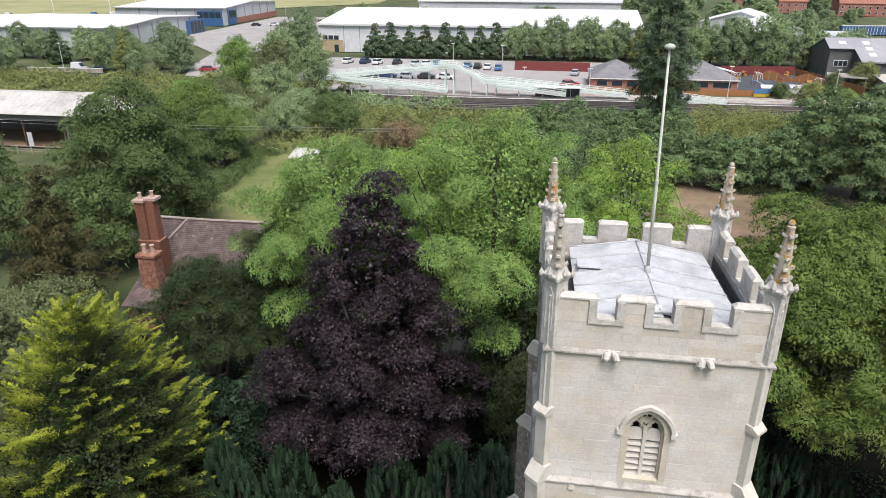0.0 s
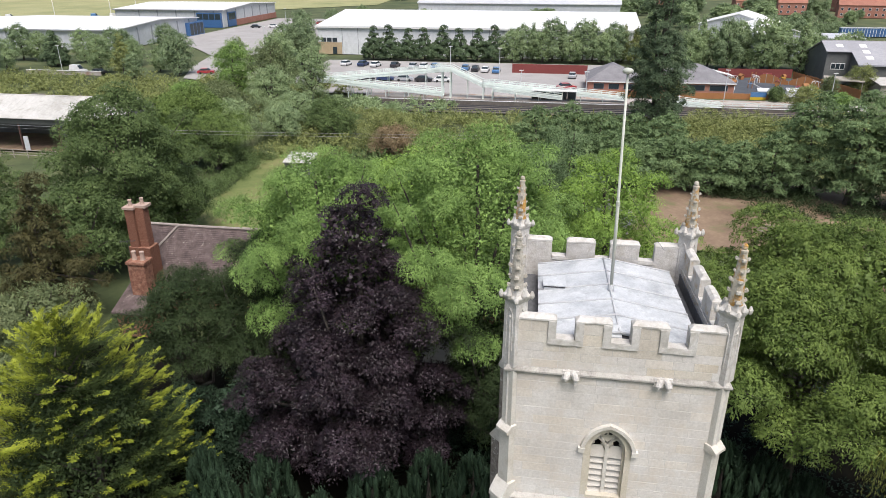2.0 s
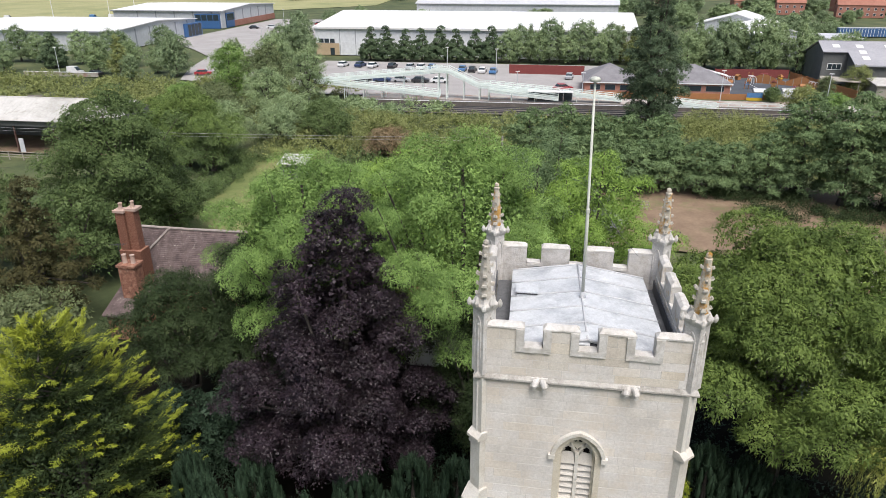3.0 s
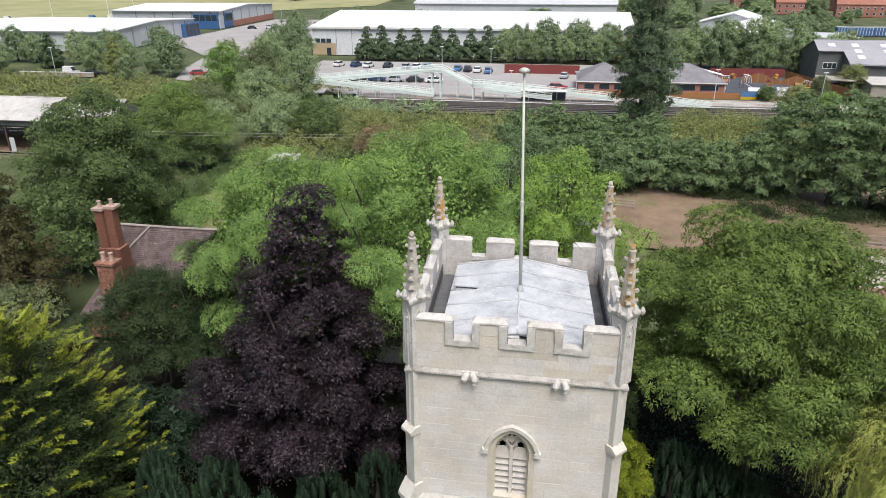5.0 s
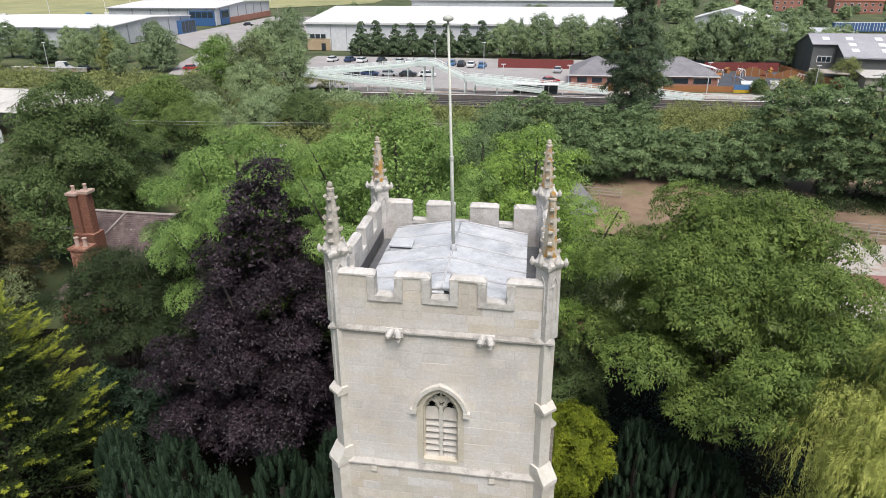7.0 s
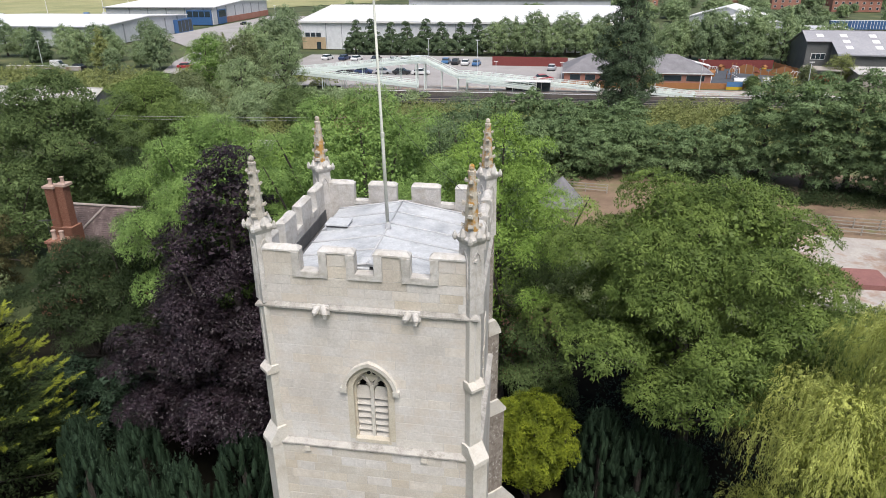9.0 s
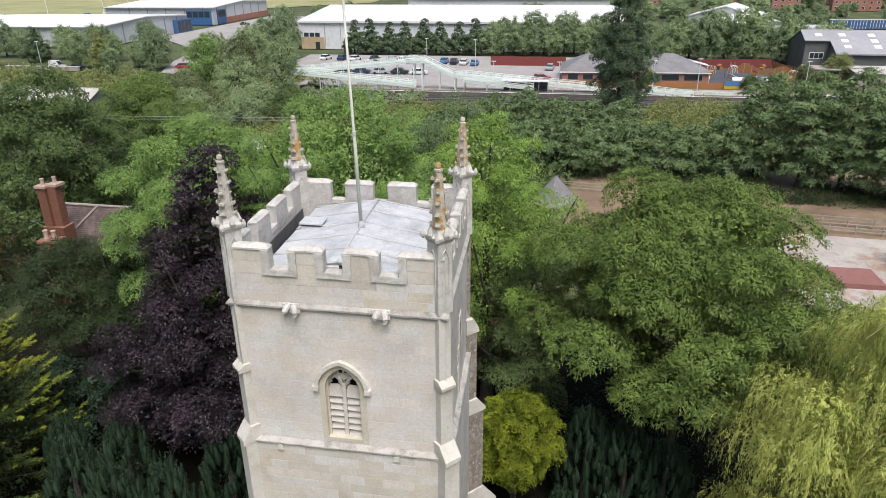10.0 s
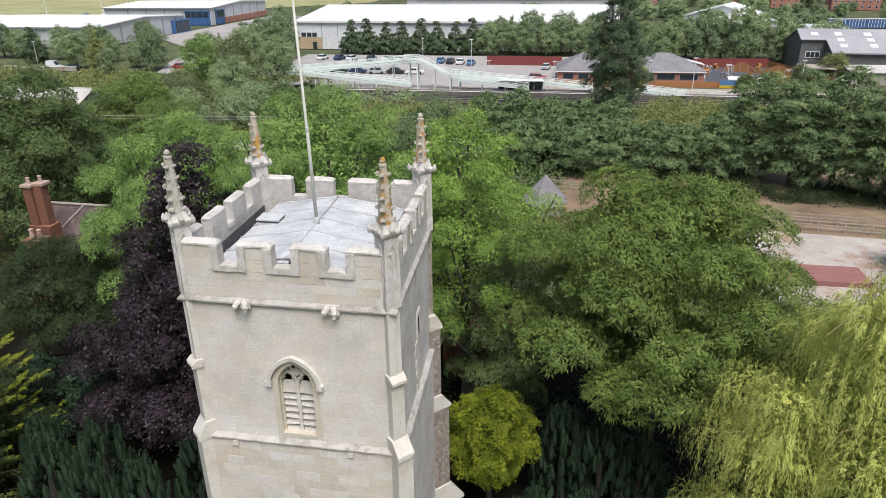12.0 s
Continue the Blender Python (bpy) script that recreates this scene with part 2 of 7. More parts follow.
M_TRACK = surface("railway_ballast", [(0.10, 0.085, 0.075), (0.17, 0.15, 0.135)], 1.0, 12.0, 0.95)
M_WHITE_CLAD = surface("white_cladding", [(0.66, 0.68, 0.70), (0.74, 0.755, 0.77)], 0.05, 1.0, 0.5)
M_GREY_CLAD = surface("pale_grey_cladding", [(0.50, 0.52, 0.55), (0.58, 0.60, 0.62)], 0.06, 1.0, 0.5)
M_ROOF_WHITE = surface("white_sheet_roof", [(0.74, 0.74, 0.74), (0.84, 0.84, 0.84)], 0.04, 0.7, 0.45)
M_ROOF_GREY = surface("grey_sheet_roof", [(0.50, 0.51, 0.53), (0.58, 0.59, 0.60)], 0.05, 0.7, 0.5)
M_TRIM = plain("grey_trim", (0.30, 0.32, 0.34), 0.5)
M_BRICK = surface("red_brick", [(0.13, 0.06, 0.042), (0.27, 0.125, 0.08), (0.38, 0.23, 0.16)], 3.0, 12.0, 0.9, bump=0.5, stain=(0.10, 0.06, 0.045), stain_scale=2.6)
M_BRICKS = surface("old_chimney_bricks", [(0.17, 0.070, 0.045), (0.27, 0.115, 0.072), (0.36, 0.19, 0.125)], 9.0, 30.0, 0.92, bump=0.5, per_piece=0.45)
M_BRICK_FAR = surface("far_red_brick", [(0.32, 0.14, 0.10), (0.42, 0.21, 0.16)], 0.2, 2.0, 0.9)
M_BUFF = surface("buff_brick", [(0.42, 0.32, 0.20), (0.52, 0.41, 0.27)], 0.3, 3.0, 0.9)
M_TILE = surface("clay_tiles", [(0.065, 0.046, 0.045), (0.105, 0.077, 0.073), (0.16, 0.125, 0.115)], 1.6, 9.0, 0.9, bump=0.5, stain=(0.30, 0.27, 0.23), stain_scale=4.0, stain_low=0.60, stain_high=0.68)
M_HIP = surface("mortared_hip_tiles", [(0.24, 0.20, 0.18), (0.36, 0.32, 0.29)], 2.0, 12.0, 0.9)
M_TILE_RED = surface("red_roof_tiles", [(0.28, 0.12, 0.085), (0.36, 0.17, 0.12)], 0.3, 2.0, 0.9)
M_SLATE = surface("grey_slate", [(0.16, 0.155, 0.165), (0.24, 0.235, 0.245)], 0.5, 5.0, 0.8)
M_PLAY = surface("playground_asphalt", [(0.055, 0.062, 0.075), (0.085, 0.095, 0.11)], 0.3, 4.0, 0.9)
M_DARK_ROOF = surface("dark_fibre_roof", [(0.28, 0.28, 0.30), (0.36, 0.36, 0.38)], 0.15, 2.0, 0.8)
M_DARK_CLAD = surface("dark_timber_cladding", [(0.105, 0.11, 0.108), (0.155, 0.16, 0.155)], 0.3, 3.0, 0.8)
M_BARN_ROOF = surface("weathered_fibre_cement", [(0.36, 0.35, 0.32), (0.48, 0.47, 0.44), (0.54, 0.53, 0.50)], 0.25, 3.0, 0.9, stain=(0.25, 0.24, 0.2), stain_scale=0.8)
M_BLUE = plain("blue_cladding", (0.05, 0.13, 0.30), 0.4)
M_GLASS = plain("dark_window_glass", (0.035, 0.05, 0.06), 0.12)
M_MINT = plain("pale_green_steel", (0.70, 0.77, 0.73), 0.5)
M_FENCE = plain("orange_brown_fence", (0.36, 0.16, 0.06), 0.8)
M_RED_FENCE = plain("red_brown_fence", (0.20, 0.045, 0.04), 0.8)
M_RUST = plain("rusty_steel", (0.10, 0.055, 0.045), 0.8)
M_WOOD = surface("grey_timber", [(0.28, 0.25, 0.21), (0.40, 0.37, 0.32)], 1.0, 10.0, 0.9)
M_WHITE = plain("white_paint", (0.78, 0.78, 0.77), 0.5)
M_TYRE = plain("black_rubber", (0.02, 0.02, 0.02), 0.8)
M_POT = plain("terracotta_pot", (0.45, 0.33, 0.27), 0.85)
M_YELLOW = plain("yellow_sign", (0.62, 0.42, 0.03), 0.5)


# ---- building helpers ----
def thing(name, label, category, group="", at=(0, 0, 0), turn=0.0, kind=""):
    ob = new(name)
    ob.matrix_basis = pose(*at, 0, 0, turn)
    return tagged(ob, label, category, group, kind)


def part(name, bm, mat, parent=None, label="", smooth=False):
    me = bpy.data.meshes.new(name)
    bm.normal_update()
    bm.to_mesh(me)
    bm.free()
    me.materials.append(mat)
    if smooth:
        me.polygons.foreach_set("use_smooth", [True] * len(me.polygons))
    ob = new(name, me)
    ob.parent = parent
    return tagged(ob, label)


def box(bm, x0, x1, y0, y1, z0, z1, taper=0.0):
    v = [bm.verts.new(p) for p in ((x0, y0, z0), (x1, y0, z0), (x1, y1, z0), (x0, y1, z0), (x0 + taper, y0 + taper, z1), (x1 - taper, y0 + taper, z1), (x1 - taper, y1 - taper, z1), (x0 + taper, y1 - taper, z1))]
    for f in ((3, 2, 1, 0), (4, 5, 6, 7), (0, 1, 5, 4), (1, 2, 6, 5), (2, 3, 7, 6), (3, 0, 4, 7)):
        bm.faces.new([v[k] for k in f])
    return bm


def boxes(*rows):
    bm = bmesh.new()
    for r in rows:
        box(bm, *r)
    return bm


def prism(points, lift, bm=None):
    """A solid between a polygon (in order) and its copy moved by lift."""
    bm = bm or bmesh.new()
    low = [bm.verts.new(p) for p in points]
    high = [bm.verts.new(Vector(p) + Vector(lift)) for p in points]
    k = len(points)
    bm.faces.new(low[::-1])
    bm.faces.new(high)
    for a in range(k):
        b = (a + 1) % k
        bm.faces.new((low[a], low[b], high[b], high[a]))
    bmesh.ops.recalc_face_normals(bm, faces=bm.faces)
    return bm


def tube(bm, rows, sides=8, caps=True):
    """A round bar through rows of (x, y, z, radius)."""
    rings = []
    for k, (x, y, z, r) in enumerate(rows):
        a, b = Vector(rows[max(0, k - 1)][:3]), Vector(rows[min(len(rows) - 1, k + 1)][:3])
        q = (b - a).to_track_quat("Z", "Y") if (b - a).length > 1e-6 else Euler((0, 0, 0)).to_quaternion()
        rings.append([bm.verts.new(Vector((x, y, z)) + q @ Vector((r * math.cos(2 * math.pi * s / sides), r * math.sin(2 * math.pi * s / sides), 0))) for s in range(sides)])
    for r0, r1 in zip(rings, rings[1:]):
        for s in range(sides):
            bm.faces.new((r0[s], r0[(s + 1) % sides], r1[(s + 1) % sides], r1[s]))
    if caps:
        bm.faces.new(rings[0][::-1])
        bm.faces.new(rings[-1])
    return bm


def lathe(bm, cx, cy, rows, sides=8, spin=0.0):
    """Rings of (height, radius) about an upright axis."""
    rings = [[bm.verts.new((cx + r * math.cos(spin + 2 * math.pi * s / sides), cy + r * math.sin(spin + 2 * math.pi * s / sides), z)) for s in range(sides)] for z, r in rows]
    for r0, r1 in zip(rings, rings[1:]):
        for s in range(sides):
            bm.faces.new((r0[s], r0[(s + 1) % sides], r1[(s + 1) % sides], r1[s]))
    bm.faces.new(rings[0][::-1])
    bm.faces.new(rings[-1])
    return bm


def flat(points, z):
    bm = bmesh.new()
    bm.faces.new([bm.verts.new((x, y, z)) for x, y in points])
    bm.normal_update()
    if bm.faces[:][0].normal.z < 0:
        bmesh.ops.reverse_faces(bm, faces=bm.faces[:])
    return bm


def leaf_mesh(name, verts, mat, parent):
    """A mesh of pointed leaves, three corners each."""
    me = bpy.data.meshes.new(name)
    n = len(verts) // 3
    me.vertices.add(n * 3)
    me.vertices.foreach_set("co", verts.astype(np.float32).ravel())
    me.loops.add(n * 3)
    me.loops.foreach_set("vertex_index", np.arange(n * 3, dtype=np.int32))
    me.polygons.add(n)
    me.polygons.foreach_set("loop_start", np.arange(0, n * 3, 3, dtype=np.int32))
    me.update(calc_edges=True)
    me.materials.append(mat)
    ob = new(name, me)
    ob.parent = parent
    return ob


# ---- foliage ----
def unit(v):
    return v / np.maximum(1e-6, np.linalg.norm(v, axis=-1, keepdims=True))


def leaf_points(rng, P, A, length, width, flatness=0.8, N=None, uneven=0.42):
    """Pointed leaves from P along A; their faces turn upwards and, where N is given, out of the bough."""
    n = len(P)
    L = (length * rng.uniform(0.65, 1.3, n))[:, None]
    W = (width * rng.uniform(0.7, 1.25, n))[:, None]
    up = unit(np.array([0, 0, flatness]) + rng.normal(0, uneven, (n, 3)) + (0 if N is None else N))
    side = unit(np.cross(A, up))
    V = np.stack([P + side * W * 0.5, P + A * L, P - side * W * 0.5], 1).reshape(-1, 3)
    return V


def sprays(rng, S, D, length, k, spread, bend, leaf, width, along=0.6, hang=0.2, flatness=0.8, N=None, uneven=0.42):
    """Leaves along twigs that start at S and go along D, bending down."""
    n = len(S)
    t = rng.random((n, k, 1)) ** 0.8
    ln = (length * rng.uniform(0.6, 1.3, n))[:, None, None]
    down = np.array([0, 0, -1.0])
    P = S[:, None] + D[:, None] * ln * t + down * bend * ln * t**2 + rng.normal(0, spread, (n, k, 3)) * (1.0 - 0.45 * t)
    A = unit(unit(D[:, None] + 2 * bend * t * down) * along + rng.normal(0, 0.5, (n, k, 3)) * (1 - along * 0.6) + down * hang)
    return leaf_points(rng, P.reshape(-1, 3), A.reshape(-1, 3), leaf, width, flatness, None if N is None else np.repeat(N, k, axis=0), uneven)


def on_lobes(rng, lobes, count, low=-0.5, depth=0.12):
    """Points spread over the outside of a set of ellipsoids (x, y, z, rx, ry, rz), with the directions outwards."""
    lobes = np.array(lobes, float)
    area = (lobes[:, 3] * lobes[:, 4] + lobes[:, 3] * lobes[:, 5] + lobes[:, 4] * lobes[:, 5])
    pick = rng.choice(len(lobes), count * 3, p=area / area.sum())
    u = unit(rng.normal(0, 1, (count * 3, 3)))
    u[:, 2] = np.where(u[:, 2] < low, -u[:, 2], u[:, 2])
    c, r = lobes[pick, :3], lobes[pick, 3:]
    P = c + u * r * (1 - depth * rng.random((len(u), 1)))
    keep = np.ones(len(P), bool)
    for k, lobe in enumerate(lobes):
        d = (((P - lobe[:3]) / lobe[3:]) ** 2).sum(1)
        keep &= (d > 0.8) | (pick == k)
    P, N = P[keep][:count], unit(u / r)[keep][:count]
    return P, N


def corners_of(bm):
    """The corners of all faces of a bmesh, three by three."""
    bmesh.ops.triangulate(bm, faces=bm.faces[:])
    V = np.array([v.co[:] for f in bm.faces for v in f.verts])
    bm.free()
    return V


def shell_leaves(rng, lobes, size, leaf, cover=1.0):
    """A closed under-layer of broad leaves at a part of the boughs' size."""
    lobes = np.array(lobes, float)
    area = 4 * math.pi * (size * lobes[:, 3:].mean(1)) ** 2
    L = np.repeat(lobes, np.maximum(12, cover * area / (leaf * leaf)).astype(int), axis=0)
    u = unit(rng.normal(0, 1, (len(L), 3)))
    u[:, 2] = np.where(u[:, 2] < -0.6, -u[:, 2], u[:, 2])
    c = L[:, :3] + u * L[:, 3:] * (size * rng.uniform(0.85, 1.08, (len(L), 1)))
    n = unit(0.6 * u + rng.normal(0, 0.6, u.shape))
    a = unit(np.cross(n, rng.normal(0, 1, u.shape)))
    b = np.cross(n, a)
    r = leaf * rng.uniform(0.6, 1.15, (len(L), 1))
    return np.stack([c + a * r, c - a * r * 0.6 + b * r * 0.5, c - a * r * 0.6 - b * r * 0.5], 1).reshape(-1, 3)


def tufts_on(rng, boughs, radius, low=-0.35, spacing=1.0):
    """Places for tufts, evenly over the free sides of the boughs, each with the way out of its bough."""
    boughs = np.array(boughs, float)
    places, ways = [], []
    for k, q in enumerate(boughs):
        n = max(5, int(spacing * 7.0 * (q[3:].mean() / radius) ** 2))
        z = 1 - (1 - low) * (np.arange(n) + rng.random(n)) / n
        a = np.arange(n) * 2.39996 + rng.random() * 6.28 + rng.normal(0, 0.25, n)
        h = np.sqrt(np.clip(1 - z * z, 0, 1))
        u = np.stack([h * np.cos(a), h * np.sin(a), z], 1)
        c = q[:3] + u * q[3:] * rng.uniform(0.82, 1.06, (n, 1))
        free = np.ones(n, bool)
        for j, o in enumerate(boughs):
            if j != k:
                free &= (((c - o[:3]) / o[3:]) ** 2).sum(1) > 0.62
        places.append(c[free])
        ways.append(unit(u / q[3:])[free])
    return np.concatenate(places), np.concatenate(ways)


def tuft_leaves(rng, C, U, radius, per, leaf, width, droop=0.5, squash=0.6, lift=0.6, stretch=1.0, uneven=0.3):
    """Each tuft a small dome of leaves that point outwards and down from its middle."""
    n = len(C)
    w = unit(U + np.array([0, 0, lift]) + rng.normal(0, 0.18, U.shape))[:, None]
    v = unit(rng.normal(0, 1, (n, per, 3)))
    dot = (v * w).sum(2, keepdims=True)
    v = np.where(dot < -0.25, v - 2 * dot * w, v)
    dot = (v * w).sum(2, keepdims=True)
    size = (radius * rng.uniform(0.6, 1.3, n))[:, None, None]
    flat_v = v - w * dot * (1 - squash)
    if stretch != 1.0:
        away = unit(U * (1, 1, 0.15))[:, None]
        flat_v = flat_v + away * (flat_v * away).sum(2, keepdims=True) * (stretch - 1)
    P = C[:, None] + flat_v * size * rng.uniform(0.45, 1.08, (n, per, 1))
    out = v - w * dot
    A = unit(out + 0.25 * w + np.array([0, 0, -droop]) * (1.1 - dot) + rng.normal(0, 0.38, v.shape))
    N = 0.75 * v + 0.6 * w
    return leaf_points(rng, (P - A * leaf * 0.4).reshape(-1, 3), A.reshape(-1, 3), leaf, width, 0.25, N.reshape(-1, 3), uneven)


def tree(name, label, mat, lobes, base, tuft=0.5, per=50, leaf=0.15, width=0.065, droop=0.5, squash=0.6, lift=0.6, stretch=1.0, seed=1, low=-0.05, spacing=1.0, heart=0.18, cover=0.6, category="tree", group="", trunk=0.3, bark=None, bare=True, limb_count=12):
    """A trunk with limbs that reach into the boughs, and a crown of leaves in tufts."""
    rng = np.random.default_rng(seed)
    ob = thing(name, label, category, group, base)
    b = np.array(base)
    cores, lobes = lobes
    top = max(cores, key=lambda q: q[2])
    bm = bmesh.new()
    end = np.array(top[:3]) + (0, 0, top[5] * 0.4)
    pts = [(*(b * (1 - s) + end * s + np.array((0.25 * math.sin(5 * s + seed), 0.25 * math.cos(4 * s + seed), 0)) * s - b), trunk * (1.25 - s) if s else trunk * 1.6) for s in (0, 0.08, 0.25, 0.5, 0.75, 1)]
    tube(bm, pts, 8)
    trunk_ob = part("trunk", bm, bark or M_BARK, ob)
    limbs = [] if not bare else list(lobes) if len(lobes) < limb_count else [lobes[j] for j in rng.choice(len(lobes), limb_count, replace=False)]
    for q in limbs:
        s = rng.uniform(0.15, 0.5)
        a = b * (1 - s) + end * s - b
        c = np.array(q[:3]) - b
        m = (a + c) / 2 + rng.normal(0, 0.3, 3) - (0, 0, 0.3)
        part("limb", tube(bmesh.new(), [(*a, trunk * 0.5), (*m, trunk * 0.32), (*c, trunk * 0.16), (*(c + (c - a) * 0.08), 0.02)], 6), bark or M_BARK, trunk_ob)
    C, U = tufts_on(rng, lobes, tuft, low, spacing)
    mid = np.array(cores, float)[:, :3].mean(0)
    U = unit(U + 0.5 * unit(C - mid))
    V = [tuft_leaves(rng, C - b, U, tuft, per, leaf, width, droop, squash, lift, stretch)]
    if heart:
        V += [shell_leaves(rng, lobes, 0.62, heart, cover) - b, shell_leaves(rng, cores, 1.0, heart * 1.2, cover) - b]
    leaf_mesh("crown", np.concatenate(V), mat, ob)
    return ob


def crown_lobes(cx, cy, z0, z1, r, seed, n=40, shape="round", squash=0.7, lobe=1.0):
    """The inner masses and the outer boughs of a crown between two heights: round, egg, tall (narrowing upwards) or cone."""
    rng = np.random.default_rng(seed)
    h = z1 - z0

    def wide(s):
        if shape == "round":
            return math.sin(math.pi * (0.13 + 0.79 * s)) ** 0.65
        if shape == "tall":
            return min(1.0, 0.5 + 2.6 * s) * max(0.0, 1 - s) ** 0.74 + 0.02
        if shape == "egg":
            return min(1.0, 0.68 + 1.3 * s) * max(0.0, 1 - s**1.9) ** 0.85 + 0.02
        return min(1.0, 0.7 + 2 * s) * max(0.0, 1 - s) ** 0.95 + 0.04

    cores = [(cx, cy, z0 + h * s, r * wide(s) * 0.62, r * wide(s) * 0.62, h * 0.14) for s in (0.16, 0.33, 0.5, 0.65, 0.78)]
    grid = np.linspace(0.02, 0.985, 80)
    ring_w = np.array([wide(q) for q in grid])
    share = np.cumsum(ring_w * np.sqrt((r * np.gradient(ring_w, grid)) ** 2 + h * h))
    share /= share[-1]
    boughs = []
    for k in range(n):
        s = float(np.interp((k + 0.5) / n, share, grid))
        a = k * 2.39996 + rng.uniform(-0.3, 0.3)
        w = wide(s)
        q = r * rng.uniform(0.14, 0.28) * (0.7 + 0.3 * w if shape == "round" else 0.4 + 0.6 * w) * lobe
        d = max(0.0, r * w * rng.uniform(0.66, 1.18) - q * 0.7)
        boughs.append((cx + d * math.cos(a), cy + d * math.sin(a), z0 + h * (0.03 + 0.95 * s) - q * 0.6 * s + rng.uniform(-0.3, 0.2) * q, q, q, q * squash))
    boughs.append((cx + 0.1 * r, cy, z1 - 0.16 * r * lobe, 0.2 * r * lobe, 0.2 * r * lobe, 0.16 * r * lobe))
    return cores, boughs


# ---- ground ----
def sheet(name, points, z, mat, label, category="ground"):
    ob = part(name, flat(points, z), mat)
    return tagged(ob, label, category, kind="structure")


def ground_sheet():
    bm = bmesh.new()
    xs = [-3000, -1200, -500] + [-320 + 20 * k for k in range(33)] + [500, 1200, 3000]
    ys = [-2500, -800, -200] + [-40 + 20 * k for k in range(28)] + [700, 1400, 4000]
    grid = [[bm.verts.new((x, y, GROUND + (0.25 * noise.noise(Vector((x * 0.02, y * 0.02, 3))) - 0.25 if abs(x) < 330 and 20 < y < 520 else -0.25))) for x in xs] for y in ys]
    for a in range(len(ys) - 1):
        for b in range(len(xs) - 1):
            bm.faces.new((grid[a][b], grid[a][b + 1], grid[a + 1][b + 1], grid[a + 1][b]))
    ob = part("ground", bm, M_GRASS, smooth=True)
    return tagged(ob, "rough uneven green and yellow grassland", "ground", kind="structure")


ground_sheet()
sheet("churchyard_ground", [(-34, 4), (34, 4), (34, 44), (-6, 46), (-34, 40)], GROUND + 0.03, M_SHADE_SOIL, "leaf litter with the shade of the churchyard trees painted in")
sheet("lawn", [(-40, 58), (-29, 58), (-29, 80), (-33, 101), (-43, 101), (-40, 80)], GROUND + 0.03, M_LAWN, "mown lawn strip with a dry patch")
sheet("earth_field", [(5, 68), (90, 58), (110, 78), (70, 90), (6, 92)], GROUND + 0.03, M_DIRT, "bare brown earth with thin grass")
sheet("concrete_yard", [(24, 52), (60, 50), (64, 66), (26, 69)], GROUND + 0.06, M_CONCRETE, "worn concrete yard with brown stains")
sheet("far_field", [(-600, 330), (-215, 330), (-200, 380), (-120, 470), (-150, 900), (-900, 900)], GROUND + 0.05, M_FIELD, "dry yellow-green open field")

# ---- the church tower ----
CX, CY, HALF = 3.325, 17.2, 2.755
X0, X1, Y0, Y1 = CX - HALF, CX + HALF, CY - HALF, CY + HALF
WIN_X, SILL, SPRING, ARCH_A, ARCH_C, ARCH_R = 3.34, 12.74, 14.28, 0.47, 0.2145, 0.6845
STRING_1, STRING_2 = 12.45, 16.63
tower = thing("church_tower", "square cream-grey limestone church tower with battlements and pinnacles", "church tower", at=(CX, CY, GROUND))


WORN = ("coping", "crenel_moulding", "weathering", "string_course", "carved_waterspout", "spire")


def tower_part(name, bm, mat, parent=None, label="", smooth=False):
    """The tower's plan leans a little, so every part of it is set over by its depth; exposed stones are worn."""
    if name in WORN:
        for _ in range(2 if name != "string_course" else 5):
            long_edges = [e for e in bm.edges if e.calc_length() > 0.16]
            if long_edges and len(bm.verts) < 900:
                bmesh.ops.subdivide_edges(bm, edges=long_edges, cuts=1)
        for v in bm.verts:
            q = v.co * 5.0
            v.co += Vector((noise.noise(q), noise.noise(q + Vector((9, 0, 0))), noise.noise(q + Vector((0, 9, 0))))) * 0.016
    for v in bm.verts:
        v.co.x -= 0.036 * (v.co.y - 14.6)
    parent = parent or tower
    ob = part(name, bm, mat, parent, label, smooth)
    if parent.type == "EMPTY":
        ob.matrix_parent_inverse = parent.matrix_basis.inverted()
    return ob


def arch_half(dz, o=0.0):
    """Half the width of the pointed arch at a height over its springing, o outside its edge."""
    if dz <= 0:
        return ARCH_A + o
    return max(0.0, math.sqrt(max(0.0, (ARCH_R + o) ** 2 - dz * dz)) - ARCH_C)


def arch_line(o, low, steps=10):
    """The outline from the left foot over the point to the right foot."""
    rise = math.sqrt((ARCH_R + o) ** 2 - ARCH_C**2)
    left = [(-ARCH_A - o, low)] + [(-arch_half(rise * s / steps, o), SPRING + rise * s / steps) for s in range(steps)]
    return [(WIN_X + x, z) for x, z in left + [(0, SPRING + rise)] + [(-x, z) for x, z in left[::-1]]]


def ring(inner, outer, y0, y1):
    """A band between two outlines, from depth y0 to y1."""
    bm = bmesh.new()
    rows = [[bm.verts.new((x, y, z)) for x, z in line] for line, y in ((inner, y0), (outer, y0), (outer, y1), (inner, y1))]
    for a, b in ((0, 1), (1, 2), (2, 3), (3, 0)):
        for s in range(len(inner) - 1):
            bm.faces.new((rows[a][s], rows[a][s + 1], rows[b][s + 1], rows[b][s]))
    for s in (0, -1):
        bm.faces.new([r[s] for r in rows])
    bmesh.ops.recalc_face_normals(bm, faces=bm.faces)
    return bm


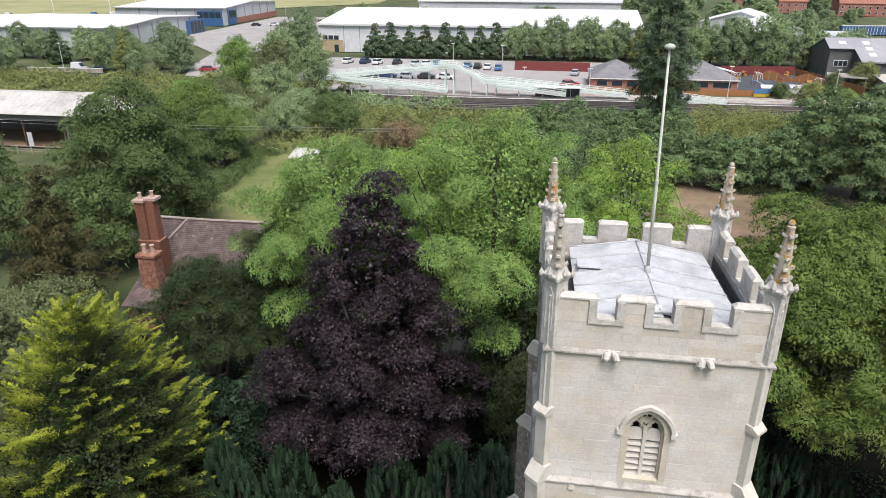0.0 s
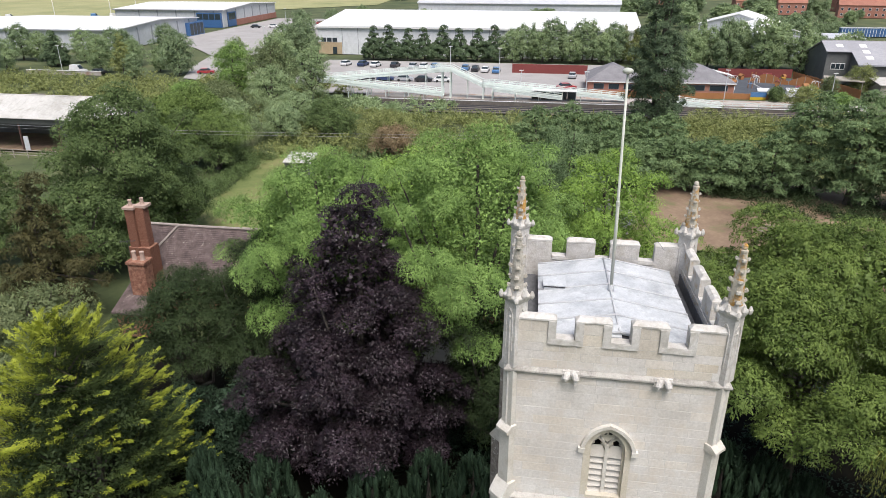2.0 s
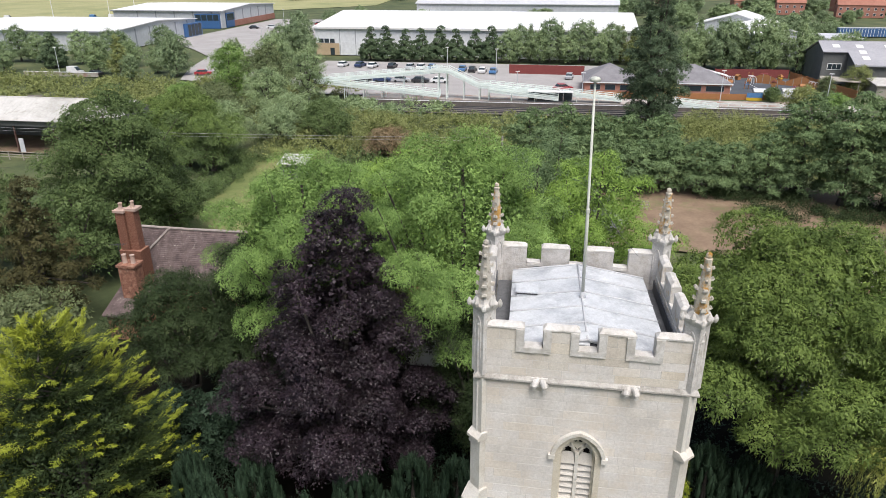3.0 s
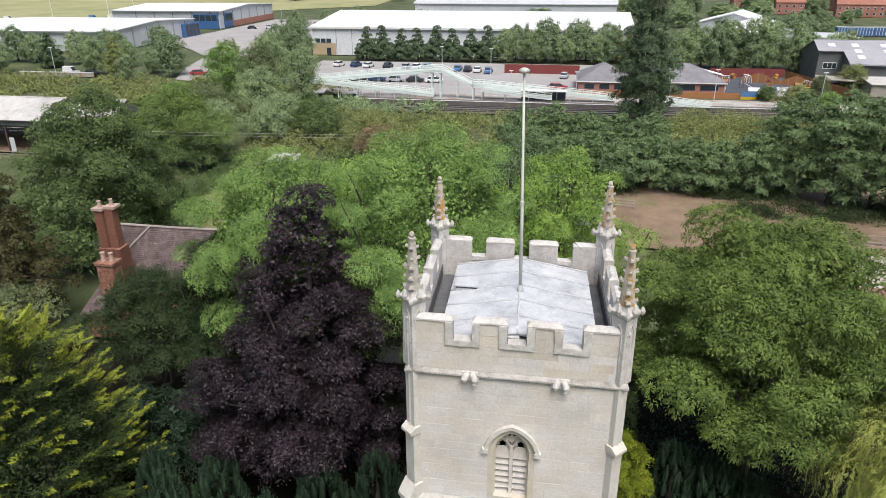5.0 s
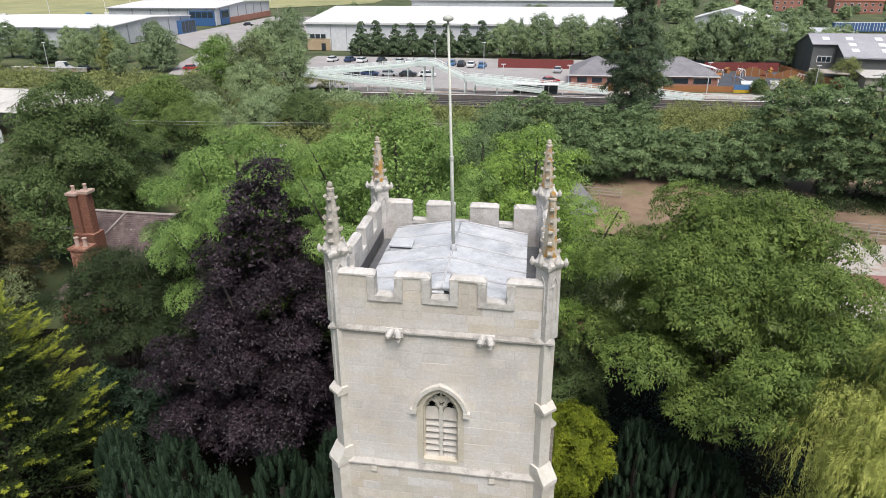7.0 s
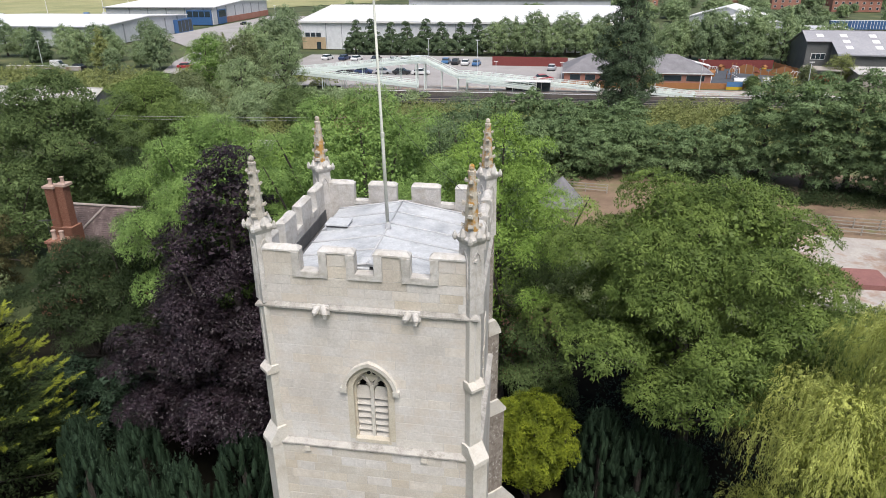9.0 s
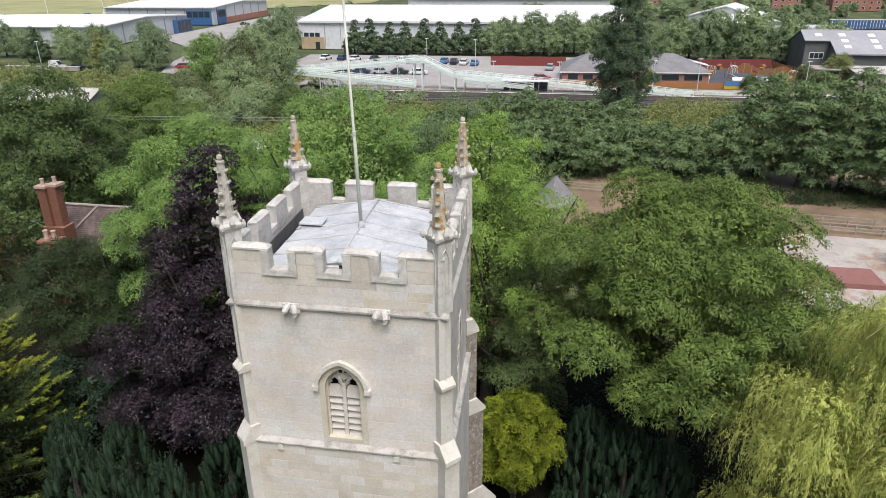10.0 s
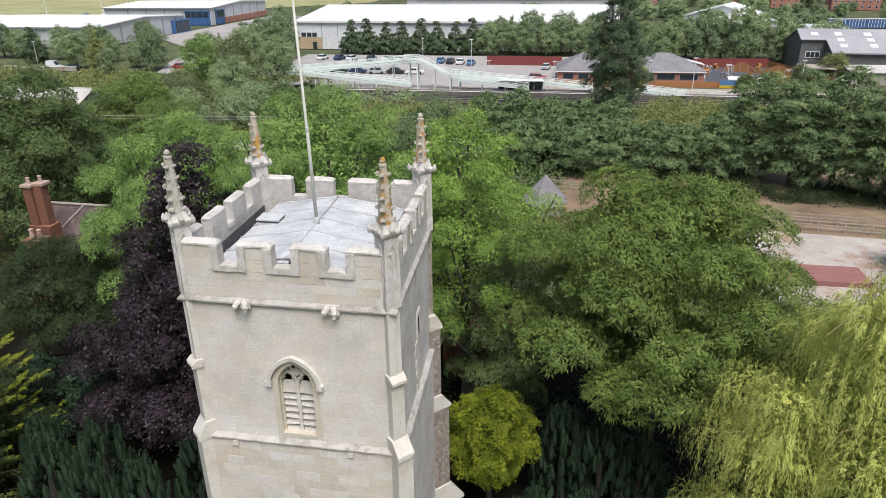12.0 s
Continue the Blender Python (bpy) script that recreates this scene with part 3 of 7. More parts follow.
# walls
tower_part("lower_wall", boxes((X0 - 0.11, X1 + 0.11, Y0 - 0.11, Y1 + 0.11, GROUND - 0.3, STRING_1)), M_RENDERED, label="limewashed lower walls")
WO = ARCH_A + 0.1
belfry = boxes((X0, X0 + 0.6, Y0 + 0.6, Y1 - 0.6, STRING_1, STRING_2), (X1 - 0.6, X1, Y0 + 0.6, Y1 - 0.6, STRING_1, STRING_2), (X0, X1, Y1 - 0.6, Y1, STRING_1, STRING_2))
tower_part("belfry_wall", belfry, M_RENDERED, label="pale limewashed belfry walls")
front = boxes((X0, WIN_X - WO, Y0, Y0 + 0.6, STRING_1, STRING_2), (WIN_X + WO, X1, Y0, Y0 + 0.6, STRING_1, STRING_2), (WIN_X - WO, WIN_X + WO, Y0, Y0 + 0.6, STRING_1, SILL), (WIN_X - WO, WIN_X + WO, Y0, Y0 + 0.6, 15.12, STRING_2))
for s in (-1, 1):
    line = [(WIN_X + s * WO, SPRING), (WIN_X + s * WO, 15.12), (WIN_X, 15.12)] + [(WIN_X + s * arch_half(dz, 0.1), SPRING + dz) for dz in (0.76, 0.7, 0.6, 0.5, 0.4, 0.3, 0.2, 0.1)]
    prism([(x, Y0, z) for x, z in line], (0, 0.6, 0), front)
tower_part("front_wall", front, M_JOINT, label="mortar bed of the ashlar front")
PAR_T, PAR_Z, MER_Z = 0.24, 17.66, 18.28
par = boxes((X0, X1, Y0, Y0 + PAR_T, STRING_2, PAR_Z - 0.12), (X0, X1, Y1 - PAR_T, Y1, STRING_2, PAR_Z - 0.12), (X0, X0 + PAR_T, Y0 + PAR_T, Y1 - PAR_T, STRING_2, PAR_Z - 0.12), (X1 - PAR_T, X1, Y0 + PAR_T, Y1 - PAR_T, STRING_2, PAR_Z - 0.12))
tower_part("parapet_wall", par, M_PARAPET, label="pale parapet wall with dark lichen")
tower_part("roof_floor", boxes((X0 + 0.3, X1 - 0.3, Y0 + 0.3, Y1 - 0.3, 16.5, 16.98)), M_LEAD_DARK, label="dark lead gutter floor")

# string courses, sloped above and undercut
for z, out in ((STRING_1, 0.16), (STRING_2, 0.09)):
    bm = bmesh.new()
    box(bm, X0 - out + 0.04, X1 + out - 0.04, Y0 - out + 0.04, Y1 + out - 0.04, z - 0.05, z - 0.001)
    box(bm, X0 - out, X1 + out, Y0 - out, Y1 + out, z, z + 0.045)
    box(bm, X0 - out, X1 + out, Y0 - out, Y1 + out, z + 0.046, z + 0.14, out - 0.005)
    tower_part("string_course", bm, M_STRING, label="moulded string course with dark growth")


def merlon_spans(lo, hi, mid):
    """The three gaps, and the merlons between them, along one side."""
    gaps = [(mid - 1.605, mid - 1.135), (mid - 0.235, mid + 0.235), (mid + 1.135, mid + 1.605)]
    edges = [lo] + [e for g in gaps for e in g] + [hi]
    return gaps, [(edges[k], edges[k + 1]) for k in range(0, 8, 2)]


def side_box(side, a0, a1, d0, d1, z0, z1, bm=None, taper=0.0):
    """A box on one side of the tower: a along the side, d in from its outer face."""
    bm = bm or bmesh.new()
    if side == "front":
        return box(bm, a0, a1, Y0 + d0, Y0 + d1, z0, z1, taper)
    if side == "back":
        return box(bm, a0, a1, Y1 - d1, Y1 - d0, z0, z1, taper)
    if side == "left":
        return box(bm, X0 + d0, X0 + d1, a0, a1, z0, z1, taper)
    return box(bm, X1 - d1, X1 - d0, a0, a1, z0, z1, taper)


for side in ("front", "back", "left", "right"):
    across = side in ("front", "back")
    mid = CX + 0.035 if across else CY
    lo, hi = (X0, X1) if across else (Y0 + PAR_T, Y1 - PAR_T)
    gaps, spans = merlon_spans(lo, hi, mid)
    for a0, a1 in spans:
        body = side_box(side, a0, a1, 0.0, PAR_T, PAR_Z - 0.12, MER_Z - 0.13)
        merlon = tower_part("merlon", body, M_STAINED if side == "right" else M_PARAPET)
        top = side_box(side, a0 - 0.008, a1 + 0.008, -0.03, PAR_T + 0.008, MER_Z - 0.13, MER_Z - 0.085)
        side_box(side, a0 - 0.008, a1 + 0.008, -0.03, PAR_T + 0.008, MER_Z - 0.085, MER_Z, top, 0.085)
        tower_part("coping", top, M_COPING, merlon, "worn spotted coping stone")
    for g0, g1 in gaps:
        sill = side_box(side, g0 - 0.21, g1 + 0.21, -0.05, 0.0, PAR_Z - 0.16, PAR_Z - 0.02)
        side_box(side, g0, g1, -0.05, PAR_T + 0.02, PAR_Z - 0.119, PAR_Z, sill, 0.012)
        for s0, s1 in ((g0 - 0.21, g0 - 0.012), (g1 + 0.012, g1 + 0.21)):
            side_box(side, s0, s1, -0.05, -0.002, PAR_Z - 0.02, MER_Z - 0.135, sill)
        tower_part("crenel_moulding", sill, M_COPING, label="stone moulding round a crenel")

tower_part("inner_face", boxes((X1 - PAR_T - 0.03, X1 - PAR_T + 0.01, Y0 + PAR_T, Y1 - PAR_T, 16.99, PAR_Z - 0.13)), M_STAINED, label="brown-stained inner face of the parapet")

# ---- corner buttresses, set diagonally ----
def diagonal_block(bm, corner, way, u0, u1, w, z0, z1, u_top=None):
    """A block along the diagonal from u0 to u1, whose outer face may slope back to u_top."""
    ox, oy = way[0] * 0.7071, way[1] * 0.7071
    px, py = -oy, ox
    u_top = u1 if u_top is None else u_top
    rows = []
    for z, far in ((z0, u1), (z1, u_top)):
        rows.append([bm.verts.new((corner[0] + ox * u + px * v, corner[1] + oy * u + py * v, z)) for u, v in ((u0, -w / 2), (far, -w / 2), (far, w / 2), (u0, w / 2))])
    a, b = rows
    bm.faces.new(a[::-1])
    bm.faces.new(b)
    for k in range(4):
        bm.faces.new((a[k], a[(k + 1) % 4], b[(k + 1) % 4], b[k]))
    bmesh.ops.recalc_face_normals(bm, faces=bm.faces)


CORNERS = [((X0, Y0), (-1, -1), True), ((X1, Y0), (1, -1), True), ((X0, Y1), (-1, 1), False), ((X1, Y1), (1, 1), False)]
for corner, way, front in CORNERS:
    bm = bmesh.new()
    if front:
        rows = [(-0.03, 0.36, 14.8, STRING_2), (0.02, 0.38, 12.95, 14.72), (0.24, 0.48, 8.2, 12.50), (0.75, 0.55, GROUND - 0.2, 8.0)]
        caps = [(0.13, 0.46, 14.66, 14.74, 0.13), (0.13, 0.46, 14.74, 14.88, -0.03), (0.29, 0.51, 12.42, 12.56, 0.29), (0.29, 0.51, 12.56, 12.95, 0.02), (0.85, 0.6, 7.9, 8.3, 0.36)]
    else:
        rows = [(-0.03, 0.36, 13.6, STRING_2), (0.16, 0.62, 10.4, 13.4), (0.46, 0.72, 6.2, 10.2), (1.0, 0.8, GROUND - 0.2, 5.8)]
        caps = [(0.24, 0.66, 13.2, 13.3, 0.24), (0.24, 0.66, 13.3, 13.75, 0.0), (0.54, 0.76, 10.0, 10.1, 0.54), (0.54, 0.76, 10.1, 10.6, 0.16), (1.1, 0.86, 5.6, 5.75, 1.1), (1.1, 0.86, 5.75, 6.6, 0.46)]
    for u, w, z0, z1 in rows:
        diagonal_block(bm, corner, way, -0.5, u, w, z0, z1)
    mat = M_DRESSED if front else M_RUBBLE
    buttress = tower_part("buttress", bm, mat, label="" if front else "brown rubble buttress")
    for u, w, z0, z1, ut in caps:
        bm = bmesh.new()
        diagonal_block(bm, corner, way, -0.3, u, w, z0, z1, ut)
        tower_part("weathering", bm, M_DRESSED, buttress, "sloping weathered set-off stone")

# ---- pinnacles ----
def crocket_shape(mat):
    me = bpy.data.meshes.new("crocket")
    cb = bmesh.new()
    box(cb, -0.055, 0.055, -0.03, 0.10, -0.035, 0.03, 0.008)
    box(cb, -0.06, 0.06, 0.055, 0.125, 0.0, 0.055, 0.018)
    cb.to_mesh(me)
    cb.free()
    me.materials.append(mat)
    return me


def block_jitter(a, b, c):
    """A steady number from 0 to 1 for a carved stone."""
    return (math.sin(a * 12.9 + b * 78.2 + c * 3.7) * 43.7) % 1.0


def pinnacle(corner, way, tip, spire_mat, seed):
    cx, cy = corner[0] - way[0] * 0.15, corner[1] - way[1] * 0.20
    shaft_bm = lathe(bmesh.new(), cx, cy, [(STRING_2 + 0.1, 0.31), (18.55, 0.29), (18.6, 0.32)], 4, 0.0)
    shaft = tower_part("pinnacle", shaft_bm, M_PARAPET, label="carved stone corner pinnacle")
    for k in range(4):
        a = math.pi / 4 + k * math.pi / 2
        bm = bmesh.new()
        u, v = Vector((math.cos(a), math.sin(a), 0)), Vector((-math.sin(a), math.cos(a), 0))
        c = Vector((cx, cy, 0)) + u * 0.213
        line = [(-0.11, 17.2), (-0.11, 18.15), (-0.07, 18.3), (0, 18.4), (0.07, 18.3), (0.11, 18.15), (0.11, 17.2)]
        for (s0, z0), (s1, z1) in zip(line, line[1:]):
            tube(bm, [(*(c + v * s0 + Vector((0, 0, z0))), 0.022), (*(c + v * s1 + Vector((0, 0, z1))), 0.022)], 5)
        tower_part("blind_panel", bm, M_PARAPET, shaft)
    collar = lathe(bmesh.new(), cx, cy, [(18.56, 0.30), (18.66, 0.37), (18.72, 0.38), (18.78, 0.30), (18.95, 0.21)], 4, 0.0)
    for k in range(4):
        a = k * math.pi / 2
        lathe(collar, cx + 0.39 * math.cos(a), cy + 0.39 * math.sin(a), [(18.62, 0.03), (18.67, 0.06), (18.74, 0.065), (18.84, 0.02)], 6)
        b = a + math.pi / 4
        lathe(collar, cx + 0.26 * math.cos(b), cy + 0.26 * math.sin(b), [(18.68, 0.05), (18.78, 0.085), (18.95, 0.02)], 6)
    tower_part("collar", collar, M_COPING, shaft, "moulded collar with knobs")
    h = tip - 18.85
    spire = lathe(bmesh.new(), cx, cy, [(18.85, 0.185), (18.85 + h * 0.4, 0.15), (18.85 + h * 0.86, 0.085), (18.85 + h * 0.87, 0.10), (18.85 + h * 0.9, 0.10), (18.85 + h * 0.91, 0.05), (18.85 + h * 0.94, 0.075), (18.85 + h * 0.98, 0.06), (tip, 0.015)], 8, math.pi / 8)
    sp = tower_part("spire", spire, spire_mat, shaft, "lichened stone spirelet")
    crocket_mesh = crocket_shape(M_SPIRE if seed % 2 else spire_mat)
    for lev in range(5):
        s = 0.07 + 0.165 * lev + 0.03 * (block_jitter(lev, 3, tip) - 0.5)
        r = 0.150 - 0.10 * s
        for k in range(4):
            a = k * math.pi / 2
            ob = new("crocket", crocket_mesh)
            ob.parent = sp
            size = (1.02 - 0.4 * s) * (0.62 + 0.62 * block_jitter(lev, k, tip))
            x, y = cx + r * math.cos(a), cy + r * math.sin(a)
            ob.matrix_basis = Matrix.LocRotScale((x - 0.036 * (y - 14.6), y, 18.87 + h * s), Euler((0.3 * (block_jitter(k, lev, tip) - 0.5), 0, a - math.pi / 2 + 0.4 * (block_jitter(lev, tip, k) - 0.5))), (size, size, size))
    return shaft


for (corner, way, front), tip, mat in zip(CORNERS, (20.45, 20.45, 20.28, 20.36), (M_SPIRE, M_LICHEN, M_ORANGE, M_LICHEN)):
    pinnacle(corner, way, tip, mat, 1)

# ---- lead roof: a low ridge, rolls from ridge to eaves ----
RX0, RX1, RY0, RY1, RIDGE_Z, EAVE_Z = 1.33, 5.42, 14.74, 19.42, 17.80, 17.46
RIDGE_X = 3.36
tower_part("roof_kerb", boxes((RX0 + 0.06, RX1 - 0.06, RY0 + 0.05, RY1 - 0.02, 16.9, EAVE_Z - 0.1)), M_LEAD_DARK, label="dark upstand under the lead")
seams = [RY0 + (RY1 - RY0) * k / 5 for k in range(6)]
for k in range(5):
    for ex in (RX0, RX1):
        a, b = seams[k] + 0.012, seams[k + 1] - 0.012
        dip = 0.015 * math.sin(k * 2.1 + ex)
        bm = prism([(ex, a, EAVE_Z - 0.06 + dip), (ex, b, EAVE_Z - 0.06), (RIDGE_X, b, RIDGE_Z - 0.06), (RIDGE_X, a, RIDGE_Z - 0.06)], (0, 0, 0.06))
        tower_part("roof_panel", bm, M_LEAD, label="dull pale lead sheet")
for y in seams:
    for ex in (RX0, RX1):
        n = 8
        bm = tube(bmesh.new(), [(ex + (RIDGE_X - ex) * s / n, y, EAVE_Z + (RIDGE_Z - EAVE_Z) * s / n + 0.012, 0.030) for s in range(n + 1)], 8)
        tower_part("roof_roll", bm, M_SEAM, smooth=True)
tower_part("ridge_roll", tube(bmesh.new(), [(RIDGE_X, RY0, RIDGE_Z + 0.008, 0.026), (RIDGE_X, CY, RIDGE_Z + 0.016, 0.026), (RIDGE_X, RY1, RIDGE_Z + 0.008, 0.026)], 8), M_SEAM, smooth=True)
hatch_bm = boxes((1.50, 2.10, 17.48, 17.98, 17.45, 17.60), (1.46, 2.14, 17.44, 18.02, 17.66, 17.70))
hatch_ob = tower_part("roof_hatch", hatch_bm, M_LEAD, label="small lead-covered roof hatch")
# solid dark box in place of the shadow under the hatch lid
tower_part("shadow_gap", boxes((1.49, 2.11, 17.47, 17.99, 17.60, 17.66)), M_IRON, hatch_ob, "solid dark band painting the shadow under the lid")
tower_part("rain_outlet", boxes((3.42, 3.58, 14.69, 14.80, 17.58, 17.68)), M_IRON, label="black rainwater outlet")
tower_part("lead_flap", prism([(3.06, 14.70, 17.66), (3.42, 14.70, 17.66), (3.40, 15.02, 17.84), (3.18, 15.02, 17.82)], (0, 0, 0.03)), M_LEAD, label="pale lead flap at the ridge end")

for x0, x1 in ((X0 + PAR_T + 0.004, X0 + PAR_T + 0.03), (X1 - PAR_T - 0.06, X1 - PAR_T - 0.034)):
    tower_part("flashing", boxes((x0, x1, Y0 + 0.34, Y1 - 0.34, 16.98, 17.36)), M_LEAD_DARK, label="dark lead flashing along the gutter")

# ---- belfry window ----
window = tower_part("belfry_window", ring(arch_line(0.0, SILL), arch_line(0.16, SILL), Y0 - 0.012, Y0 + 0.34), M_CREAM, label="two-light pointed belfry window with louvres")
tower_part("reveal", ring(arch_line(-0.05, SILL), arch_line(0.02, SILL), Y0 + 0.12, Y0 + 0.34), M_CREAM, window)
hood = ring(arch_line(0.17, SPRING + 0.06), arch_line(0.27, SPRING + 0.06), Y0 - 0.12, Y0 + 0.02)
for s in (-1, 1):
    box(hood, WIN_X + s * 0.70 - 0.085, WIN_X + s * 0.70 + 0.085, Y0 - 0.13, Y0 + 0.02, SPRING - 0.01, SPRING + 0.13)
tower_part("hood_mould", hood, M_DRESSED, window, "pointed hood mould with block stops")
tower_part("sill", boxes((WIN_X - 0.50, WIN_X + 0.50, Y0 - 0.014, Y0 + 0.4, SILL - 0.09, SILL + 0.008)), M_CREAM, window)
tower_part("mullion", boxes((WIN_X - 0.05, WIN_X + 0.05, Y0 + 0.14, Y0 + 0.28, SILL, SPRING + 0.1)), M_DRESSED, window)
tower_part("void", boxes((WIN_X - 0.56, WIN_X + 0.56, Y0 + 0.5, Y0 + 0.58, SILL, 15.1)), M_DARK, window, "near-black panel painting the unlit belfry inside")
def tracery_bar(points, radius, sides=6):
    """One carved bar of the window's tracery."""
    tower_part("tracery_bar", tube(bmesh.new(), [(x, Y0 + 0.21, z, radius) for x, z in points], sides), M_DRESSED, window, smooth=True)


for s in (-1, 1):
    c = WIN_X + s * 0.245
    for t in (-1, 1):
        pts = [(c + t * 0.2, SPRING - 0.02), (c + t * 0.185, SPRING + 0.1), (c + t * 0.12, SPRING + 0.2), (c + t * 0.03, SPRING + 0.27), (c, SPRING + 0.32)]
        tracery_bar(pts, 0.042)
    pts = [(WIN_X + s * 0.03, SPRING + 0.06), (WIN_X + s * 0.12, SPRING + 0.22), (WIN_X + s * 0.21, SPRING + 0.36), (WIN_X + s * 0.16, SPRING + 0.5), (WIN_X + s * 0.03, SPRING + 0.64)]
    tracery_bar(pts, 0.04)
    tracery_bar([(WIN_X + s * 0.2, SPRING + 0.36), (WIN_X + s * 0.33, SPRING + 0.3), (WIN_X + s * 0.42, SPRING + 0.14)], 0.035)
    for t in (-1, 1):
        tracery_bar([(c + t * 0.17, SPRING + 0.05), (c + t * 0.09, SPRING + 0.12), (c + t * 0.11, SPRING + 0.2)], 0.028, 5)
head = [(WIN_X - arch_half(dz, -0.02), SPRING + dz) for dz in (0.34, 0.44, 0.54, 0.64, 0.72)] + [(WIN_X, SPRING + 0.78)]
head += [(2 * WIN_X - x, z) for x, z in head[-2::-1]] + [(WIN_X + 0.2, SPRING + 0.36), (WIN_X, SPRING + 0.16), (WIN_X - 0.2, SPRING + 0.36)]
plate = tower_part("tracery_plate", prism([(x, Y0 + 0.2, z) for x, z in head], (0, 0.05, 0)), M_CREAM, window, "pierced stone plate")
# discs on the solid plate, painting the shade of its piercings
for x, z, r in ((0.0, 0.56, 0.065), (-0.075, 0.46, 0.055), (0.075, 0.46, 0.055)):
    eye = [(WIN_X + x + r * math.cos(a * math.pi / 4), Y0 + 0.188, SPRING + z + r * math.sin(a * math.pi / 4)) for a in range(8)]
    tower_part("piercing", prism(eye, (0, 0.011, 0)), M_DARK, plate, "near-black disc painting a shaded piercing")
for s in (-1, 1):
    c = WIN_X + s * 0.245
    for k in range(7):
        z = SILL - 0.01 + k * 0.205
        h = 0.135 if k < 6 else 0.34
        tip = 0.012 * math.sin(k * 2.7 + s)
        bm = prism([(c - 0.19, Y0 + 0.15, z - tip), (c + 0.19, Y0 + 0.15, z + tip), (c + 0.19, Y0 + 0.172, z + tip), (c - 0.19, Y0 + 0.172, z - tip)], (0, 0.085, h))
        tower_part("louvre", bm, M_LOUVRE, window)


# ---- waterspouts below the parapet ----
def waterspout(x):
    bm = bmesh.new()
    for s, tilt in ((-1, 0.05), (1, -0.02)):
        rows = [(x + s * 0.05, Y0 + 0.02, 16.70, 0.08), (x + s * 0.10, Y0 - 0.12, 16.66, 0.085), (x + s * 0.13, Y0 - 0.19, 16.58, 0.08), (x + s * 0.12, Y0 - 0.21, 16.49 + tilt, 0.045)]
        tube(bm, rows, 8)
    box(bm, x - 0.24, x + 0.24, Y0 - 0.10, Y0 + 0.02, 16.52, 16.76, 0.03)
    return tower_part("carved_waterspout", bm, M_PARAPET, label="worn carved stone waterspout")


waterspout(2.20)
waterspout(4.50)
for x in (1.5, 4.75):
    tower_part("stone_boss", boxes((x - 0.09, x + 0.09, Y0 - 0.19, Y0 - 0.1, STRING_1 - 0.16, STRING_1 - 0.03, 0.02)), M_DRESSED)

# ---- east wall: slit window with toothing stones ----
xr = X1
slit = bmesh.new()
for s0, s1, z0, z1 in ((17.30, 17.42, 14.25, 14.95), (17.78, 17.90, 14.25, 14.95), (17.36, 17.84, 14.93, 15.08)):
    box(slit, xr - 0.05, xr + 0.04, s0, s1, z0, z1, 0.01)
slit_ob = tower_part("slit_window", slit, M_DRESSED, label="small arched slit window")
tower_part("opening", boxes((xr - 0.03, xr + 0.006, 17.42, 17.78, 14.25, 14.93)), M_DARK, slit_ob, "near-black panel painting the shaded slit")
for k in range(9):
    o = 0.08 if k % 2 else 0.0
    tower_part("toothing_stone", boxes((xr - 0.05, xr + 0.035, 17.15 - o - 0.02 * k, 17.46 - 0.02 * k, 12.45 + 0.2 * k, 12.63 + 0.2 * k)), M_DRESSED, label="white toothing stone")

# ---- flagpole ----
pole = thing("flagpole", "tall white-painted flagpole on the lead roof", "flagpole", at=(3.285, 17.17, RIDGE_Z))
part("pole", tube(bmesh.new(), [(0, 0, -0.05, 0.05), (-0.05, 0.02, 2.6, 0.046), (-0.055, 0.022, 2.62, 0.038), (-0.14, 0.07, 6.1, 0.030)], 12), M_POLE, pole, smooth=True)
part("boot", lathe(bmesh.new(), 0, 0, [(-0.08, 0.11), (0.05, 0.085), (0.16, 0.07), (0.18, 0.05)], 10), M_SEAM, pole, "grey lead boot", smooth=True)
part("band", lathe(bmesh.new(), -0.05, 0.02, [(2.55, 0.05), (2.57, 0.058), (2.66, 0.058), (2.68, 0.04)], 10), M_POLE, pole)
part("stay_wire", tube(bmesh.new(), [(-0.07, 0.03, 3.4, 0.006), (1.0, 1.6, 1.4, 0.006), (1.9, 2.7, 0.1, 0.006)], 5), M_IRON, pole, "thin dark stay wire")
part("truck", lathe(bmesh.new(), -0.14, 0.07, [(6.04, 0.05), (6.07, 0.13), (6.13, 0.14), (6.17, 0.09), (6.19, 0.02)], 12), M_POLE, pole, "flat white pole cap", smooth=True)

# ---- churchyard trees ----
ASH = dict(tuft=0.5, per=72, leaf=0.15, width=0.042, droop=0.95, squash=0.7, heart=0.11, cover=0.5)
BROAD = dict(tuft=0.46, per=44, leaf=0.15, width=0.07, droop=0.5, squash=0.6, heart=0.16)
tree("copper_beech", "large dark purple copper beech tree", F_BEECH, crown_lobes(-7.9, 28.7, 1.4, 16.8, 5.9, 11, 100, "egg", 0.6, 0.9), (-7.6, 28.6, GROUND), 0.42, 46, 0.125, 0.075, 0.35, 0.5, seed=3, heart=0.15)
tree("ash_tree", "tall bright green ash tree with feathery leaves", F_ASH, crown_lobes(-2.6, 34.5, 5.2, 18.5, 6.8, 21, 44, "round", 0.7, 1.0), (-2.6, 34.5, GROUND), seed=4, **ASH)
tree("ash_tree", "bright yellow-green ash tree behind the tower", F_ASH_BRIGHT, crown_lobes(4.5, 36.0, 4.6, 17.0, 5.0, 22, 36, "round", 0.7, 1.0), (5.0, 36.0, GROUND), seed=5, **ASH)
